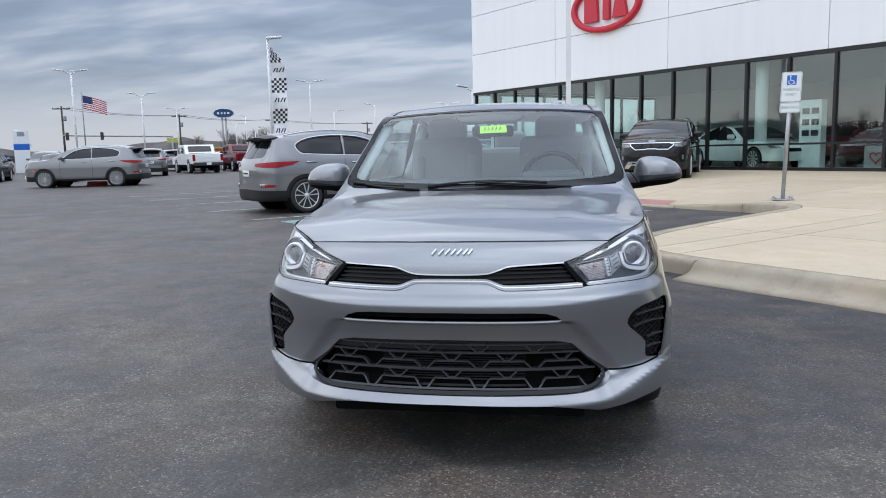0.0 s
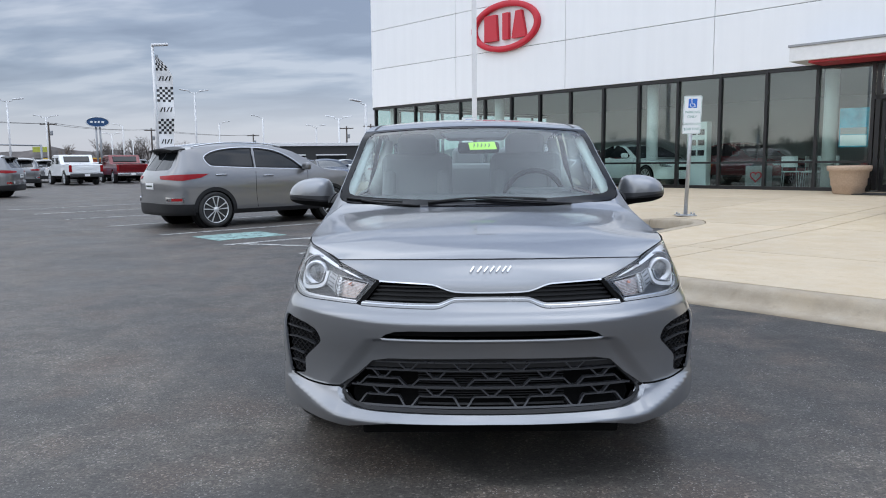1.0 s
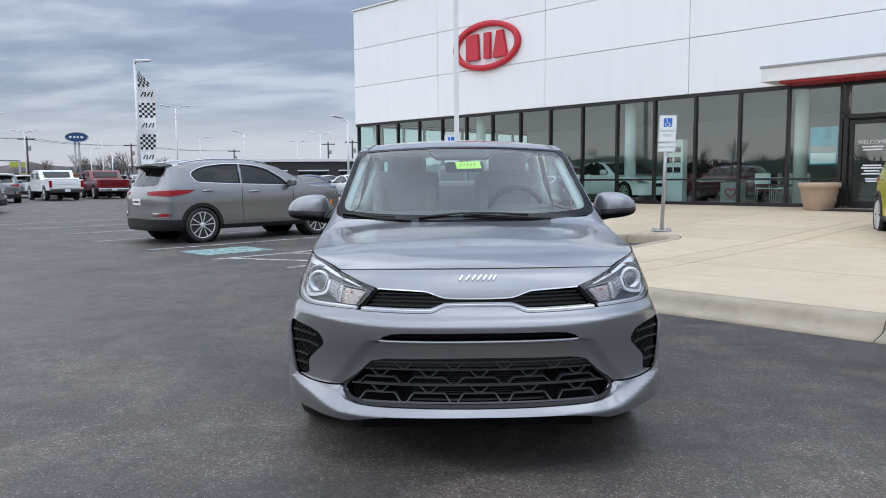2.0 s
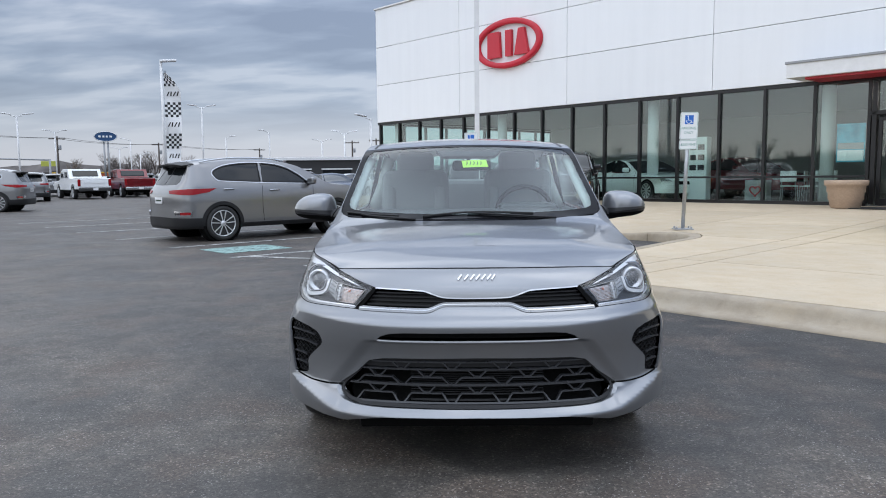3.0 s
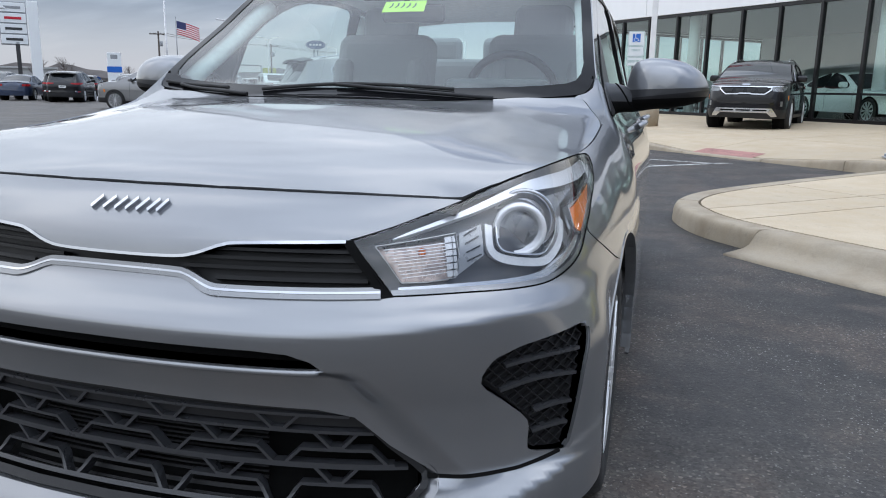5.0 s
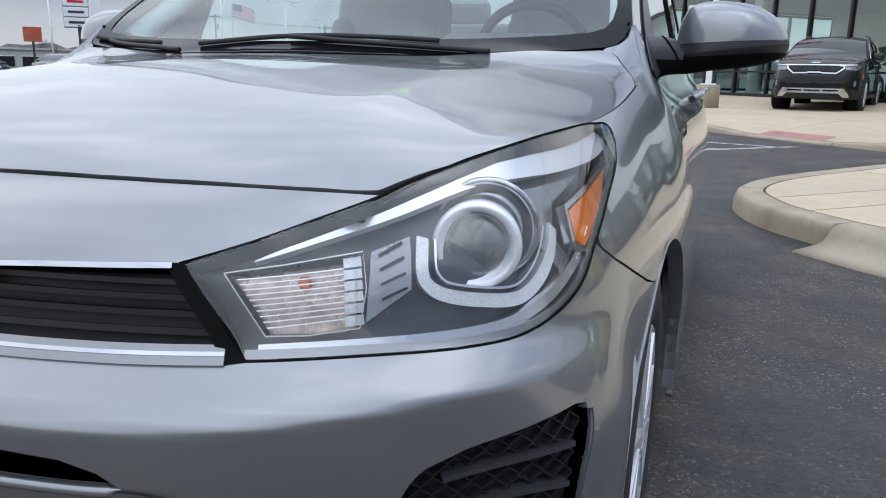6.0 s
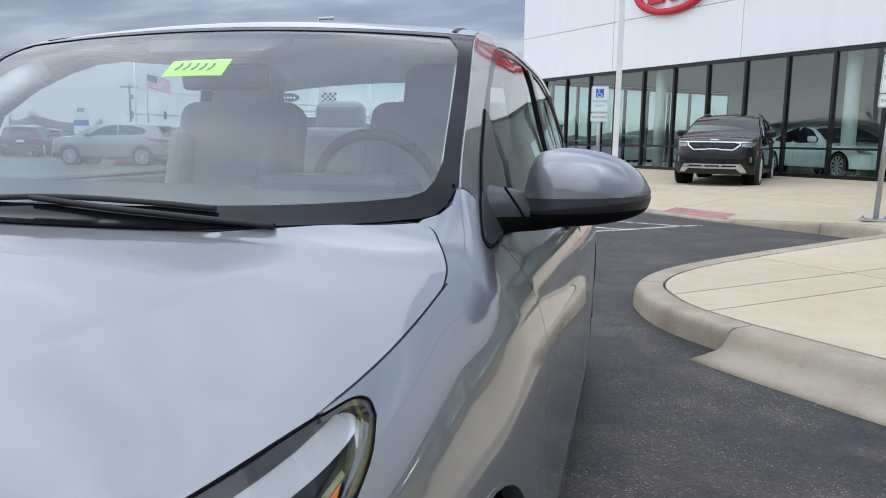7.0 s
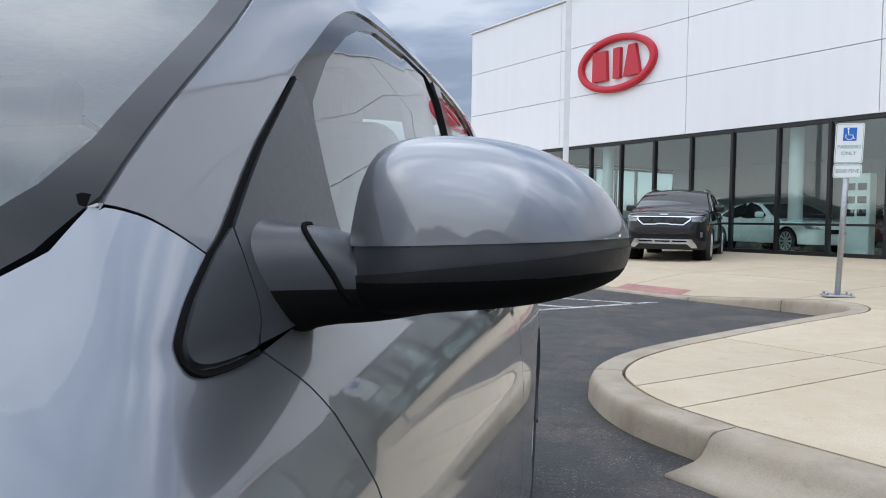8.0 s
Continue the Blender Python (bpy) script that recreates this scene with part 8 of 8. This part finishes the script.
part("pot", lathe([(.30, 0), (.33, .02), (.36, .18), (.385, .2), (.39, .36), (.415, .38), (.42, .52), (.47, .54), (.48, .64), (.47, .66), (.42, .66), (.41, .60), (.0, .60)], n=40), TERRACOTTA, planter)
part("soil", lathe([(.41, .57), (.3, .585), (.0, .59)], n=24), SKIN_DARK, planter)
solo("doormat", box((2.6, .9, .015), (20.6, -.75, plaza_z(-.75) + .008), .004), SKIN_DARK, "dark ribbed doormat on the forecourt", "mat", FRONT)

# inside the glass
poster = thing("window_poster", "blue landscape poster hung inside the entrance glass", "poster", FRONT @ Matrix.Translation((18.85, .12, 0)))
part("board", box((.66, .02, .95), (0, 0, 1.93), .004), POSTER_BLUE, poster)
part("picture", box((.6, .006, .26), (0, -.013, 1.62)), SIGN_WHITE, poster)
part("picture", box((.6, .006, .16), (0, -.013, 1.85)), GREY_STEEL, poster)
tower = thing("display_tower", "white display tower with dark screens inside the showroom", "display stand", FRONT @ Matrix.Translation((14.4, .9, .385)))
part("body", box((.62, .3, 1.9), (0, 0, .95), .02), SIGN_WHITE, tower)
for z in (1.6, 1.3, 1.0):
    part("screen", box((.2, .02, .16), (-.12, -.155, z)), SCREEN, tower)
    part("screen", box((.2, .02, .16), (.14, -.155, z)), SCREEN, tower)
stand = thing("heart_stand", "grey display box with a dark heart outline inside the showroom", "display stand", FRONT @ Matrix.Translation((16.25, .8, .385)))
part("body", box((.6, .35, .62), (0, 0, .31), .01), SHOP_WALL, stand)
heart = [(.15 * (16 * math.sin(q) ** 3) / 16, -.185, .33 + .15 * (13 * math.cos(q) - 5 * math.cos(2 * q) - 2 * math.cos(3 * q) - math.cos(4 * q)) / 16) for q in (2 * math.pi * k / 40 for k in range(40))]
part("heart", tube(heart, .018, 6, closed=True), LOGO_RED, stand)


def cafe_chair(m):
    ch = thing("chair", "light metal cafe chair with slim legs inside the showroom", "chair", m, "showroom chairs")
    part("seat", box((.42, .42, .03), (0, 0, .45), .01), SIGN_WHITE, ch)
    part("backrest", box((.42, .03, .3), (0, .2, .72), .01), SIGN_WHITE, ch)
    for u in (-.18, .18):
        for v in (-.18, .18):
            part("leg", tube([(u, v, .44), (u * 1.15, v * 1.15, 0)], .012, 6), GALV, ch)
        part("upright", tube([(u, .2, .45), (u, .21, .86)], .011, 6), GALV, ch)
    return ch


first = cafe_chair(FRONT @ pose(16.9, 1.3, .385, 0, 0, 30))
for x, y, r in ((17.5, 1.1, -60), (17.9, 1.9, 160), (17.2, 2.2, 100)):
    copy_thing(first, FRONT @ pose(x, y, .385, 0, 0, r))
table = thing("round_table", "round white showroom table on a steel column", "table", FRONT @ pose(17.4, 1.6, .385))
part("tabletop", lathe([(.4, .72), (.4, .75), (.0, .75)], n=32), SIGN_WHITE, table)
part("column", tube([(0, 0, .02), (0, 0, .72)], .035, 10), GALV, table)
part("foot", lathe([(.26, 0), (.25, .02), (.0, .03)], n=24), GALV, table)
